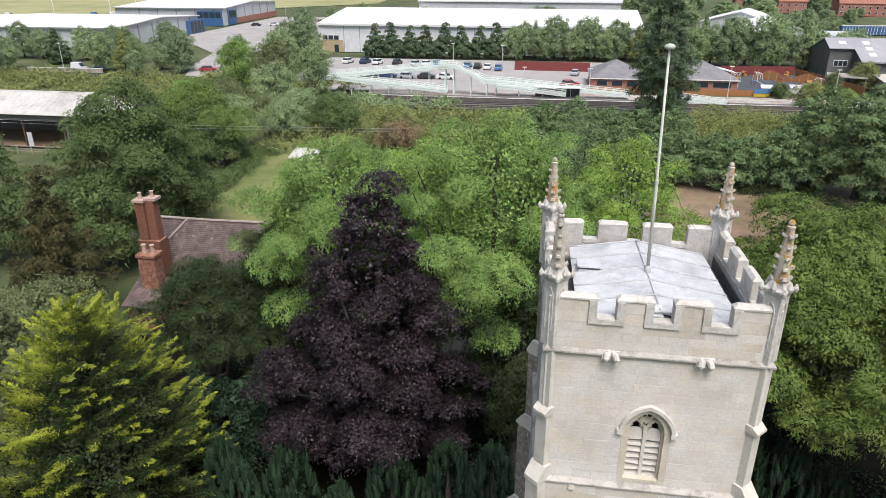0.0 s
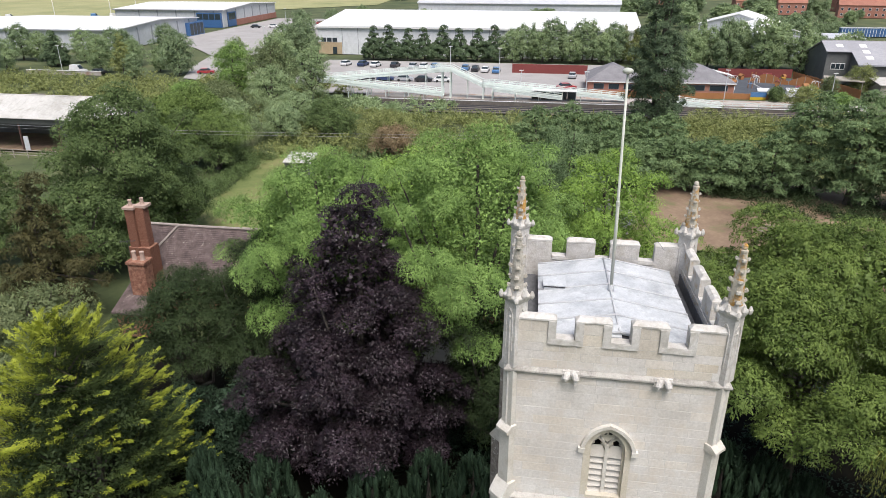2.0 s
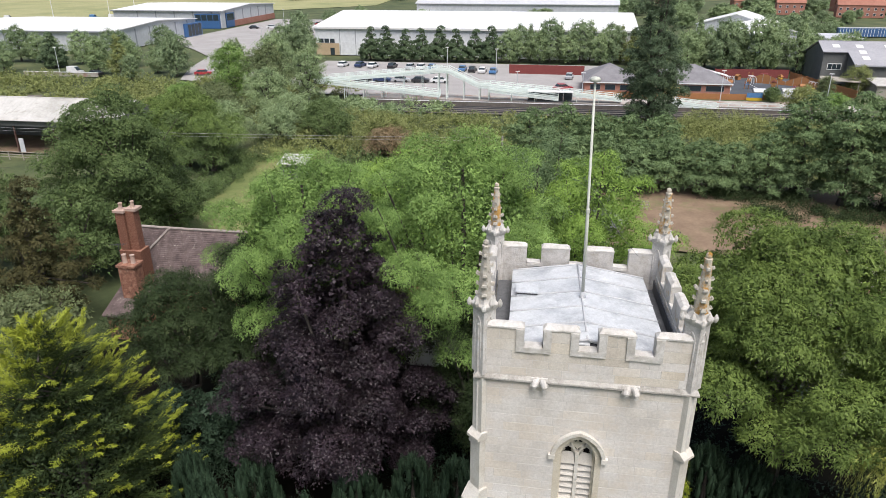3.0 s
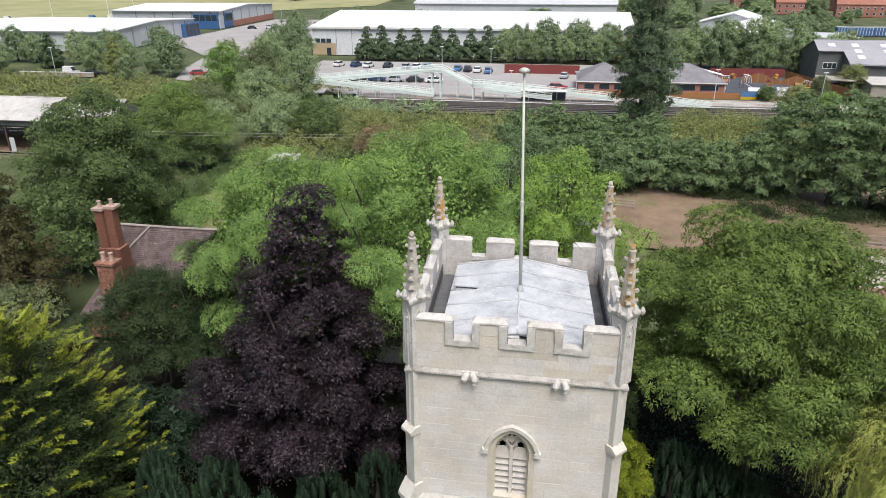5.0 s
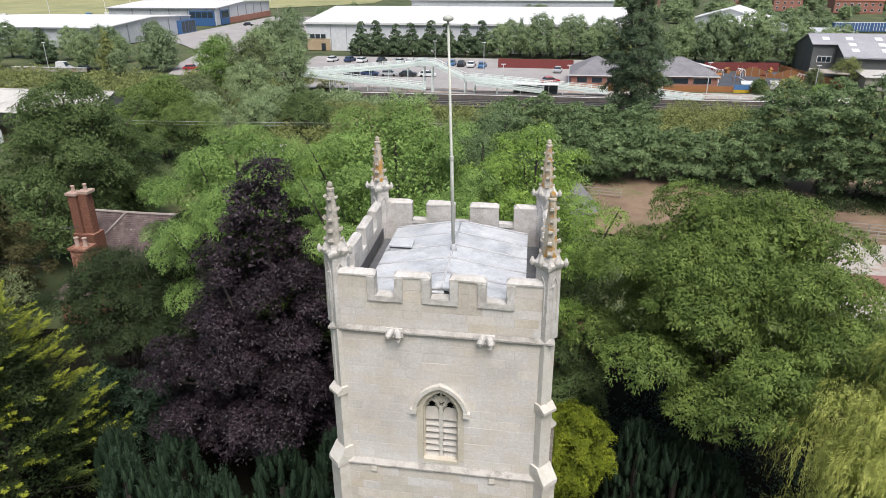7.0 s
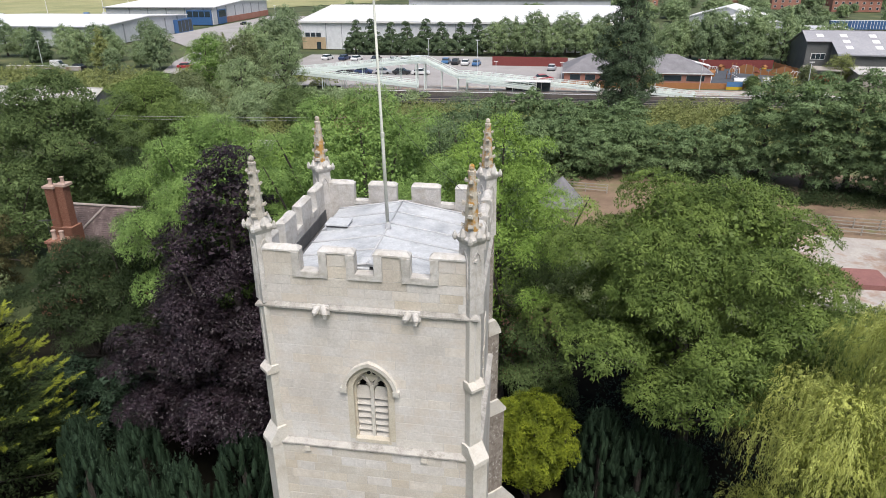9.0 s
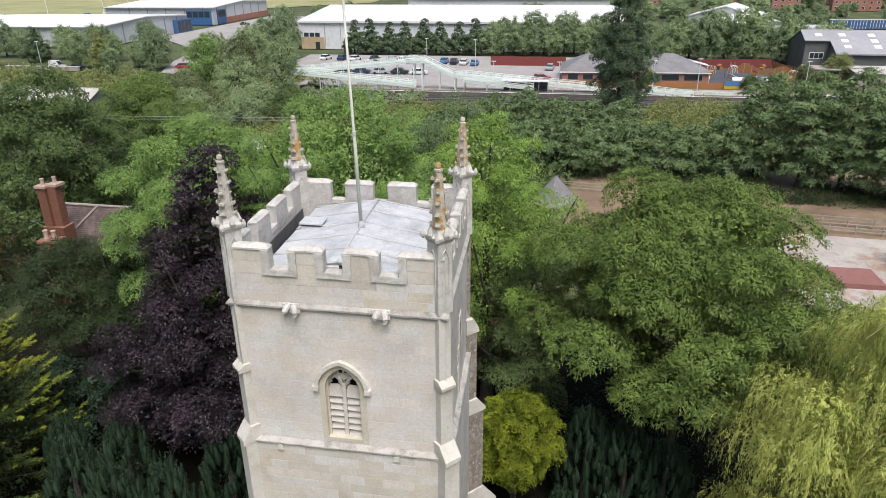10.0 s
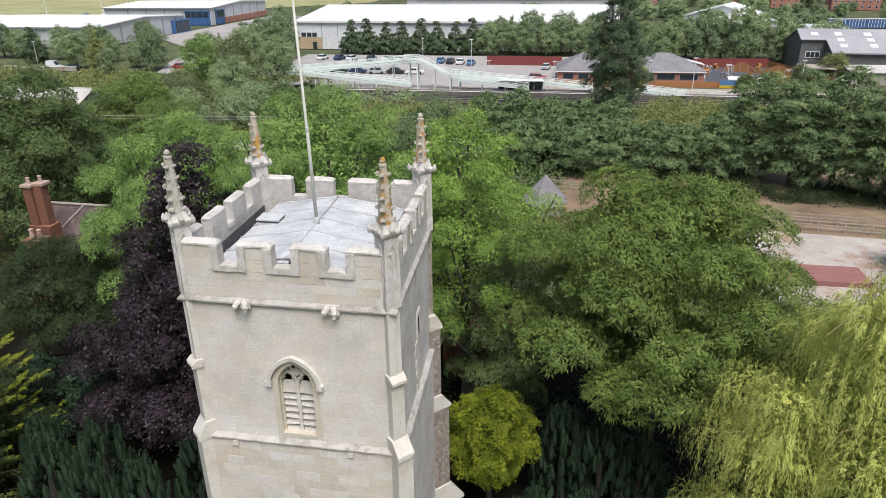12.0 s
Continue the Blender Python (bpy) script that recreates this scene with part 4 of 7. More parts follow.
tree("ash_tree", "bright green ash tree with drooping sprays", F_ASH, crown_lobes(-11.6, 35.0, 5.6, 16.7, 6.1, 23, 44, "round", 0.7, 1.0), (-11.5, 35.0, GROUND), seed=6, **ASH)
tree("broadleaf_tree", "bluish green broadleaf tree", F_ASH_BLUE, crown_lobes(1.5, 42.5, 3.0, 16.8, 5.0, 24, 22, "round", 0.7, 1.2), (1.5, 42.5, GROUND), seed=7, **{**ASH, "tuft": 0.7})
# three low trees with the churchyard's shade painted into their leaves
tree("broadleaf_tree", "spreading churchyard tree with shade-darkened leaves", F_SHADE, crown_lobes(-15.3, 33.8, 2.2, 11.8, 4.2, 25, 24, "round", 0.7, 1.2), (-15.3, 33.8, GROUND), seed=8, **ASH)
tree("broadleaf_tree", "dense low tree with shade-darkened leaves", F_SHADE, crown_lobes(-19.5, 32.4, 3.6, 9.8, 4.2, 26, 24, "round", 0.7, 1.15), (-19.5, 32.4, GROUND), seed=9, **ASH)
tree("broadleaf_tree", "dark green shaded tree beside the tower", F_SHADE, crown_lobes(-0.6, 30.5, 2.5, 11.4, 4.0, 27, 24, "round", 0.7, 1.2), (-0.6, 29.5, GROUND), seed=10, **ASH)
tree("walnut_tree", "broad domed walnut tree with glossy green leaves", F_WALNUT, crown_lobes(15.2, 31.7, 4.6, 15.2, 7.3, 31, 52, "round", 0.62, 1.15), (15.4, 31.7, GROUND), 0.48, 50, 0.17, 0.062, 0.75, 0.55, seed=11, heart=0.13)
# darker oak leaves on this one paint the shade behind the tower
tree("broadleaf_tree", "green broadleaf tree behind the tower", F_OAK, crown_lobes(7.3, 34.5, 0.0, 10.4, 3.6, 28, 24, "round", 0.7, 1.15), (7.5, 34.5, GROUND), seed=12, **ASH)
tree("broadleaf_tree", "pale grey-green bushy tree", F_GREY, crown_lobes(-29.5, 26.5, -0.5, 9.2, 4.8, 29, 34), (-29.5, 26.5, GROUND), seed=13, **BROAD)
tree("broadleaf_tree", "pale grey-green bushy tree beside the golden cypress", F_GREY, crown_lobes(-26.5, 18.5, -0.5, 6.5, 4.4, 30, 34), (-26.5, 18.5, GROUND), seed=14, **BROAD)


def golden_cypress(cx, cy, top, r, seed):
    """A broad dome of rising plumes, each dense and flat, gold towards the tip."""
    rng = np.random.default_rng(seed)
    ob = thing("golden_cypress", "golden-green spreading cypress with plume-like sprays", "tree", at=(cx, cy, GROUND))
    h = top - GROUND
    trunk_ob = part("trunk", tube(bmesh.new(), [(0, 0, 0, 0.3), (0.1, 0.3, h * 0.35, 0.16), (0, 0.3, h * 0.7, 0.04)], 7), M_BARK, ob)
    n = 360
    z = 1 - 0.93 * (np.arange(n) + 0.5) / n
    a = np.arange(n) * 2.39996 + rng.normal(0, 0.3, n)
    wide = np.sqrt(np.clip(1 - z**1.7, 0, 1))
    out = np.stack([np.cos(a), np.sin(a), np.zeros(n)], 1)
    ln = rng.uniform(1.9, 3.3, n)
    D = unit(out * (0.35 + 0.65 * wide)[:, None] + np.array([0.22, 0, 0.5]) + rng.normal(0, 0.14, (n, 3)))
    tip = out * (r * wide * rng.uniform(0.74, 1.1, n))[:, None] + np.stack([0 * z, 0 * z, h * (0.06 + 0.93 * z) * rng.uniform(0.96, 1.02, n)], 1)
    S = tip - D * ln[:, None]
    for k in range(0, n, 14):
        part("limb", tube(bmesh.new(), [(0, 0, max(0.3, S[k][2] - 0.8), 0.06), (*S[k], 0.04), (*(S[k] + D[k] * ln[k] * 0.5), 0.012)], 5), M_BARK, trunk_ob)
    m = 290
    t = rng.random((n, m, 1)) ** 0.85
    side = unit(np.cross(D, [0, 0, 1.0]))[:, None]
    over = np.cross(side, D[:, None])
    across = rng.uniform(-1, 1, (n, m, 1))
    spread = (0.50 * (1 - t) ** 0.75 + 0.03) * np.where(np.sin(t * 26 + across * 2) > -0.5, 1.0, 0.55)
    P = S[:, None] + D[:, None] * ln[:, None, None] * t + side * across * spread + over * rng.normal(0, 0.30, (n, m, 1)) * spread - np.array([0, 0, 0.22]) * (across * spread * 2) ** 2
    A = unit(D[:, None] + side * across * 0.8 + rng.normal(0, 0.3, P.shape))
    N = np.repeat(unit(over[:, 0] + 0.4 * out), m, axis=0)
    # gold also thins low down and towards +x, painting shade on that side
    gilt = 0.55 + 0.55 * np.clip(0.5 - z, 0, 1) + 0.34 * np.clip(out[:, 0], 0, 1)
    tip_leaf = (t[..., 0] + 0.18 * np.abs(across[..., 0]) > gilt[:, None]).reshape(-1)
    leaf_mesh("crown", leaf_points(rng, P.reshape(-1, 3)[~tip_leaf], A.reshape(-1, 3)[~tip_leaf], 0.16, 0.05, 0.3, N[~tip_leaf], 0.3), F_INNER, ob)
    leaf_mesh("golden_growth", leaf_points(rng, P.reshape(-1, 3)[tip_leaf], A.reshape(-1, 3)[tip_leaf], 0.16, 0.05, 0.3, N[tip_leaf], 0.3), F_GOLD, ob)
    # inner shell in the shade-darkened leaves, so the inside is painted dark
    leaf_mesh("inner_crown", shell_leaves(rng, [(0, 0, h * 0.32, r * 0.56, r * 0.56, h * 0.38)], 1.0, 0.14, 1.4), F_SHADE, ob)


golden_cypress(-20.0, 22.8, 12.5, 5.8, 15)
tree("golden_yew", "rounded golden-yellow yew bush beside the tower", F_BUSH, crown_lobes(7.35, 26.6, 1.7, 6.0, 2.1, 34, 90, "round", 0.85, 0.95), (7.35, 26.6, GROUND), 0.26, 46, 0.10, 0.05, -0.3, 0.8, seed=16, category="bush", trunk=0.15, heart=0.11)


def willow(cx, cy, top, r, seed):
    rng = np.random.default_rng(seed)
    base = np.array((cx, cy, GROUND))
    ob = thing("weeping_willow", "yellow-green weeping willow with long hanging shoots", "tree", at=tuple(base))
    trunk_ob = part("trunk", tube(bmesh.new(), [(0, 0, 0, 0.6), (0.1, 0, 3, 0.45), (0.3, 0.2, 8, 0.35), (0.2, 0.1, top - 3, 0.15)], 8), M_TWIG, ob, "yellowish trunk")
    for k in range(16):
        a = k * 2.4
        d = r * rng.uniform(0.35, 0.6)
        h = top - 1.0 - 4.5 * rng.random()
        part("limb", tube(bmesh.new(), [(0.2, 0.1, h - 4, 0.10), (0.28 * d * math.cos(a), 0.28 * d * math.sin(a), h - 1.6, 0.07), (0.55 * d * math.cos(a), 0.55 * d * math.sin(a), h - 0.6, 0.045), (0.8 * d * math.cos(a), 0.8 * d * math.sin(a), h - 0.5, 0.03), (d * math.cos(a), d * math.sin(a), h - 1.2, 0.012)], 6), M_TWIG, trunk_ob)
    boughs = []
    for k in range(46):
        z = 1 - 1.15 * (k + 0.5) / 46
        a = k * 2.39996 + rng.uniform(-0.3, 0.3)
        q = r * rng.uniform(0.15, 0.27)
        reach = r * (0.45 * math.sqrt(max(0.0, 1 - z * z)) + 0.55 * (1 - max(z, 0.0)) ** 0.7) * rng.uniform(0.72, 1.1) - q * 0.4
        boughs.append((reach * math.cos(a), reach * math.sin(a), 7.0 + (top - 6.6) * z - q * 0.7 + rng.uniform(-0.5, 0.3), q, q, q * 0.75))
    C, U = tufts_on(rng, boughs, 0.39, 0.0)
    strands, k = 3, 36
    C, U = np.repeat(C, strands, axis=0), np.repeat(U, strands, axis=0)
    U = unit(U * (1, 1, 0.5) + rng.normal(0, 0.3, U.shape))
    n = len(C)
    t = rng.random((n, k, 1))
    ln = rng.uniform(0.9, 3.2, (n, 1, 1))
    fall = np.array([0, 0, -1.0])
    P = C[:, None] + rng.normal(0, 0.16, (n, 1, 3)) + U[:, None] * 0.55 * np.sqrt(t) + fall * ln * t**1.6 + rng.normal(0, 0.035, (n, k, 3))
    A = unit(U[:, None] * (0.6 - 0.5 * t) + fall * (0.4 + 1.6 * t) + rng.normal(0, 0.22, (n, k, 3)))
    N = np.repeat(U + (0, 0, 0.5), k, axis=0)
    V = [leaf_points(rng, P.reshape(-1, 3), A.reshape(-1, 3), 0.14, 0.028, 0.2, N, 0.35), shell_leaves(rng, boughs, 0.65, 0.11, 0.6)]
    V.append(shell_leaves(rng, [(0, 0, 6.0, r * 0.62, r * 0.62, 6.5)], 1.0, 0.13, 1.0))
    V = np.concatenate(V)
    leaf_mesh("crown", V, F_WILLOW, ob)


# bushes added to fill the gap; their yew-dark leaves also paint its shade
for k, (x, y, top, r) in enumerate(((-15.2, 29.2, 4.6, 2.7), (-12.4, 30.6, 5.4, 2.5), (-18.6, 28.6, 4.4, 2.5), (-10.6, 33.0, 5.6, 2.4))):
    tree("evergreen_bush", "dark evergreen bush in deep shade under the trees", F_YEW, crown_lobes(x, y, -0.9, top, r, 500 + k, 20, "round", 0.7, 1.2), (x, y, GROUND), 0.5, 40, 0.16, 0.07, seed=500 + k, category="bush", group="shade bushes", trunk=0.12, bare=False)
willow(21.6, 21.2, 16.8, 6.2, 17)


def yew(x, y, top, r, seed, label="upright dark green Irish yew"):
    """An upright yew: many close vertical shoots."""
    rng = np.random.default_rng(seed)
    ob = thing("irish_yew", label, "tree", "churchyard yews", (x, y, GROUND))
    part("trunk", tube(bmesh.new(), [(0, 0, 0, 0.22), (0, 0.05, top * 0.5, 0.15), (0, 0, top * 0.9, 0.04)], 6), M_BARK, ob)
    h = top - GROUND
    n = int(74 * r)
    z = (np.arange(n) + 0.5) / n
    a = np.arange(n) * 2.39996 + rng.normal(0, 0.25, n)
    wide = r * np.sqrt(np.clip(1 - (0.2 + 0.8 * z) ** 3.0, 0, 1)) * rng.uniform(0.82, 1.06, n)
    S = np.stack([wide * np.cos(a), wide * np.sin(a), h * (0.02 + 0.80 * z)], 1)
    D = unit(np.array([0, 0, 1.0]) + rng.normal(0, 0.06, S.shape) + S * (1, 1, 0) * (0.10 / r))
    ln, k = rng.uniform(0.5, 0.9, n), 52
    hearts = bmesh.new()
    for j in range(n):
        tube(hearts, [(*(S[j] + D[j] * ln[j] * s), 0.135 * w) for s, w in ((-0.25, 0.7), (0.1, 1.0), (0.45, 0.85), (0.8, 0.5), (1.0, 0.08))], 6, False)
    t = rng.random((n, k))
    b = rng.random((n, k)) * 2 * math.pi
    q = 0.145 * np.sqrt(1.02 - t) * (0.8 + 0.35 * rng.random((n, k)))
    ring_dir = np.stack([np.cos(b), np.sin(b), np.zeros((n, k))], 2)
    P = S[:, None] + D[:, None] * (ln[:, None] * t)[..., None] + ring_dir * q[..., None]
    A = unit(D[:, None] * 0.9 + ring_dir * 0.55 + rng.normal(0, 0.2, P.shape))
    V = leaf_points(rng, P.reshape(-1, 3), A.reshape(-1, 3), 0.10, 0.04, 0.6)
    leaf_mesh("crown", np.concatenate([V, corners_of(hearts)]), F_YEW, ob)
    Q, M = on_lobes(rng, [(0, 0, h * 0.42, r * 0.6, r * 0.6, h * 0.42)], int(90 * r), -0.8)
    leaf_mesh("inner_crown", sprays(rng, Q, unit(M * 0.4 + np.array([0, 0, 1.0])), 0.7, 16, 0.12, 0.0, 0.14, 0.07, 0.6, -0.3, 0.3), F_YEW, ob)


for k, (x, y, top, r) in enumerate(((-11.2, 23.6, 5.0, 1.5), (-8.3, 22.4, 4.1, 1.0), (-6.2, 24.1, 5.1, 1.45), (-3.6, 25.0, 5.2, 1.35), (-1.4, 25.2, 5.2, 1.35), (-10.3, 21.2, 4.5, 1.45), (-13.3, 22.4, 4.7, 1.3), (-14.9, 24.2, 4.4, 1.2), (10.8, 28.0, 5.2, 1.5), (12.6, 27.4, 5.0, 1.6), (11.7, 22.9, 4.5, 1.4), (14.4, 27.0, 4.2, 1.5), (9.6, 24.4, 2.6, 1.2))):
    yew(x, y, top, r, 40 + k)


# ---- trees and scrub of the middle distance ----
def simple_tree(name, label, mat, x, y, top, r, seed, shape="round", low_z=0.0, group="", fine=1.0, **more):
    return tree(name, label, mat, crown_lobes(x, y, low_z, top, r, seed, 30, shape, 0.75, 1.1), (x, y, GROUND), 0.75 * fine, 36, 0.235 * fine, 0.095 * fine, 0.65, 0.62, seed=seed, group=group, heart=0.20 * fine, low=-0.15, spacing=0.85, **more)


simple_tree("oak_tree", "large dark green oak tree", F_OAK, -39.4, 57.0, 16.2, 7.7, 101, fine=0.8, cover=1.1)
simple_tree("oak_tree", "large light green oak tree by the lawn", F_LIME, -50.0, 88.5, 10.6, 8.0, 102, fine=0.8)
simple_tree("broadleaf_tree", "green broadleaf tree at the lawn's edge", F_OAK, -38.5, 63.5, 6.6, 4.6, 103)
simple_tree("broadleaf_tree", "dark green tree beside the barn", F_OAK, -53.0, 52.0, 12.4, 6.4, 104)
simple_tree("broadleaf_tree", "dark green tree beside the cottage", F_OAK, -41.0, 52.0, 8.2, 5.2, 105)
simple_tree("broadleaf_tree", "dark green shrubby tree behind the cottage", F_OAK, -19.5, 63.0, 5.5, 4.2, 106)
tree("brown_conifer", "narrow brownish conifer beside the cottage", F_BROWN, crown_lobes(-37.8, 43.0, -0.5, 11.6, 4.2, 107, 60, "tall", 0.8, 0.9), (-37.8, 43.0, GROUND), 0.5, 40, 0.26, 0.08, 0.9, 0.5, 0.2, 1.4, seed=107)
simple_tree("broadleaf_tree", "pale green broadleaf tree", F_GREY, -34.0, 36.0, 5.5, 4.4, 108)
simple_tree("broadleaf_tree", "bright green tree in the orchard", F_ASH, -17.4, 46.0, 11.8, 5.2, 109)
simple_tree("broadleaf_tree", "bright green ash tree", F_ASH_BRIGHT, -9.0, 47.0, 13.8, 6.4, 110)
simple_tree("broadleaf_tree", "green broadleaf tree in a belt", F_ASH, -15.5, 57.0, 9.5, 5.6, 111)
simple_tree("broadleaf_tree", "green tree behind the ashes", F_ASH, -2.0, 55.0, 12.5, 6.0, 113)
simple_tree("shrub", "pinkish tan dry shrub in scrub", F_RED, -22.0, 96.0, 4.2, 3.6, 114, category="bush")
simple_tree("shrub", "yellow-green shrub in the scrub", F_SCRUB, -23.5, 99.5, 5.6, 4.4, 115, category="bush")
simple_tree("broadleaf_tree", "green tree at the garden's end", F_OAK, -37.0, 111.0, 5.0, 4.6, 116)


for k, (x, y, top, r) in enumerate(((-48, 39, 6, 4.2), (-53, 88, 7, 4.6), (-48.5, 97, 7, 4.6), (-45.5, 87, 6.5, 4.2), (-42.5, 104, 5.0, 4.0), (-33.5, 106, 4.2, 3.6))):
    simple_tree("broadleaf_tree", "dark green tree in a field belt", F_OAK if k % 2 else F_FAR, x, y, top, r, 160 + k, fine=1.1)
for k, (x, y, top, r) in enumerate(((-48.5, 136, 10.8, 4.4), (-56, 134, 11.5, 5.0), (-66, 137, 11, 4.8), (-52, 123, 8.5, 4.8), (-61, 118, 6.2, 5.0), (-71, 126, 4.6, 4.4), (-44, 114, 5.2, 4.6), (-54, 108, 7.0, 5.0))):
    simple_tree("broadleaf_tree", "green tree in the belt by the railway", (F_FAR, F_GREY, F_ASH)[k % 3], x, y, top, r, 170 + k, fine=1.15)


for k, (x, y, top, r, mat) in enumerate(((49.7, 141.5, 4.2, 3.6, F_SCRUB), (55.5, 141.0, 3.0, 2.6, F_ASH), (69.0, 166.5, 5.0, 3.4, F_SCRUB), (47.2, 152.0, 2.0, 1.7, F_OAK), (58.5, 155.5, 4.0, 2.0, F_GREY), (26.5, 152.0, 3.2, 1.4, F_SCRUB))):
    simple_tree("shrub", "rounded shrub by the station fence", mat, x, y, top, r, 230 + k, category="bush", low_z=-0.8, trunk=0.1)
# a thick evergreen hedge, one tree after another, with a second row behind
HEDGE = [(4.5 + 4.1 * k, 87.0 - max(0.0, 4.1 * k - 28.5) * 0.6 + (k % 2), 6.0 + max(0.0, min(7.0, (4.1 * k - 24.0) * 1.3)) + 0.5 * math.sin(k * 2.3)) for k in range(12)]
HEDGE += [(-1.0 + 4.6 * k, 98.0 + 2 * (k % 2), 7.2 - 0.14 * k + 0.6 * math.sin(k * 1.7)) for k in range(5)]
for k, (x, y, top) in enumerate(HEDGE):
    tall = top > 9
    lobes = crown_lobes(x, y, -0.6, top, 5.0 if tall else 4.2, 120 + k, 40 if tall else 26, "round", 0.30, 1.25)
    tree("leyland_cypress", "dark green leyland cypress in a tall hedge", F_LEYLAND, lobes, (x, y, GROUND), 0.55, 34, 0.30, 0.10, 0.15, 0.30, 0.25, 1.7, seed=120 + k, group="leyland hedge", bare=False, heart=0.26, spacing=0.55, low=-0.1)


def scrub(name, label, mat, x0, x1, y0, y1, count, size, seed, leaf=0.5, per=26):
    """Low bushes that run together."""
    rng = np.random.default_rng(seed)
    c = np.stack([rng.uniform(x0, x1, count), rng.uniform(y0, y1, count), np.full(count, GROUND)], 1)
    r = size * rng.uniform(0.5, 1.2, count)
    u = unit(rng.normal(0, 1, (count, per, 3)) * (1, 1, 0.8))
    u[..., 2] = np.abs(u[..., 2])
    P = (c[:, None] + u * r[:, None, None] * (1, 1, 0.8)).reshape(-1, 3)
    N = u.reshape(-1, 3)
    V = sprays(rng, P - N * 0.5, unit(N + (0, 0, 0.3) + rng.normal(0, 0.3, N.shape)), 1.0, 8, 0.28, 0.2, leaf, leaf * 0.55, 0.5, 0.1, 0.6, N, 0.3)
    ob = leaf_mesh(name, V, mat, None)
    return tagged(ob, label, "scrub", kind="stuff")


scrub("lineside_scrub", "yellow-green scrub along the railway", F_SCRUB, -45, 75, 94, 127, 420, 2.3, 201, 0.4)
scrub("trackside_scrub", "tall yellow-green scrub before the railway", F_SCRUB, 24, 86, 116, 129, 130, 3.4, 207, 0.32, 70)
scrub("barn_scrub", "dry grassy scrub behind the barn", F_SCRUB, -150, -45, 118, 160, 330, 2.4, 202)
scrub("lawn_edge_shrubs", "deep green shrubs along the lawn", F_OAK, -45.5, -40.2, 57, 97, 56, 1.5, 209, 0.22, 60)
scrub("lawn_end_shrubs", "dry pale shrubs at the end of the lawn", F_GREY, -47, -40.5, 94, 104, 16, 1.5, 210, 0.2, 50)
scrub("garden_scrub", "dark green shrubs between the gardens", F_OAK, -27, 10, 62, 96, 170, 2.4, 203)
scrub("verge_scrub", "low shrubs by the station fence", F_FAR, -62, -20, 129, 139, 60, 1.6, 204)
# both in shade-darkened leaves, painting the dark gap under the hedge
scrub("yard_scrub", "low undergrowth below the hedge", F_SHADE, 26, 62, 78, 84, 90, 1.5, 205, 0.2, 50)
scrub("hedge_foot", "shrubs darkened for the shade at the hedge's foot", F_SHADE, 6, 34, 84.5, 87.5, 46, 1.3, 208, 0.2, 50)
# yew-dark leaves here paint the deep shade below the trees
scrub("churchyard_undergrowth", "undergrowth darkened for the shade below the trees", F_YEW, -30, 22, 27, 42, 64, 1.3, 206, 0.22, 40)

# ---- distant trees: a few kinds, repeated ----
def far_kind(name, label, mat, shape, r, top, seed, tuft=0.62, per=17, leaf=0.31, width=0.13, group="distant trees", **more):
    return tree(name, label, mat, crown_lobes(0, 0, 0.4, top, r, seed, 34, shape, 0.75, 0.95), (0, 0, 0), tuft, per, leaf, width, 0.5, 0.7, seed=seed, group=group, trunk=0.22, bare=False, heart=0.36, cover=0.8, low=-0.4, **more)


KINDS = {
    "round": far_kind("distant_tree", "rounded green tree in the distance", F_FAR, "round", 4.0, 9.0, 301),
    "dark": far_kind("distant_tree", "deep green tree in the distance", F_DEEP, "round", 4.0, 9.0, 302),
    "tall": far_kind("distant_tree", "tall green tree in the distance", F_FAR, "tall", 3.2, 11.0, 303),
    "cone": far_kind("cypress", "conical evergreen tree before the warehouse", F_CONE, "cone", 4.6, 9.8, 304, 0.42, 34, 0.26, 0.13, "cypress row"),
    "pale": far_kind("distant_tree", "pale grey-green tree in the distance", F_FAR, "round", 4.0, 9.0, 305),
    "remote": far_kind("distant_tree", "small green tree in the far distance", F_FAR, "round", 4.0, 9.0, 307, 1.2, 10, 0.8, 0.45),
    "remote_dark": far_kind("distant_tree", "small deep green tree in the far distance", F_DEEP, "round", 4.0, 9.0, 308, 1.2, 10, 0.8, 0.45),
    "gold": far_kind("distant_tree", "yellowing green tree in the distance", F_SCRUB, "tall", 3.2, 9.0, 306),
}
used = set()


def far_tree(kind, x, y, size, squat=1.0, wide=1.0):
    m = Matrix.LocRotScale((x, y, GROUND), Euler((0, 0, (x * 1.7 + y) % 6.28)), (size * wide, size * wide, size * squat))
    if kind not in used:
        used.add(kind)
        KINDS[kind].matrix_basis = m
    else:
        copy_thing(KINDS[kind], m)


far_rng = random.Random(5)
for k in range(8):
    far_tree("cone", -53.5 + 5.25 * k, 205.0 + 0.3 * k, 1.0 + 0.06 * math.sin(k * 2.0), 0.98, 1.02)
for k in range(16):
    far_tree("gold" if k in (11, 12) else ("round", "dark", "tall")[k % 3], -11.5 + 2.9 * k, 205 + 2 * (k % 3), 1.0 + 0.12 * math.sin(k * 1.9), 1.05)
for k in range(15):
    far_tree(("pale", "tall", "pale", "dark")[k % 4], 37.0 + 3.1 * k, 196 + 4 * (k % 3), (1.12 if k < 11 else 0.8) + 0.16 * math.sin(k * 2.3), 1.05)
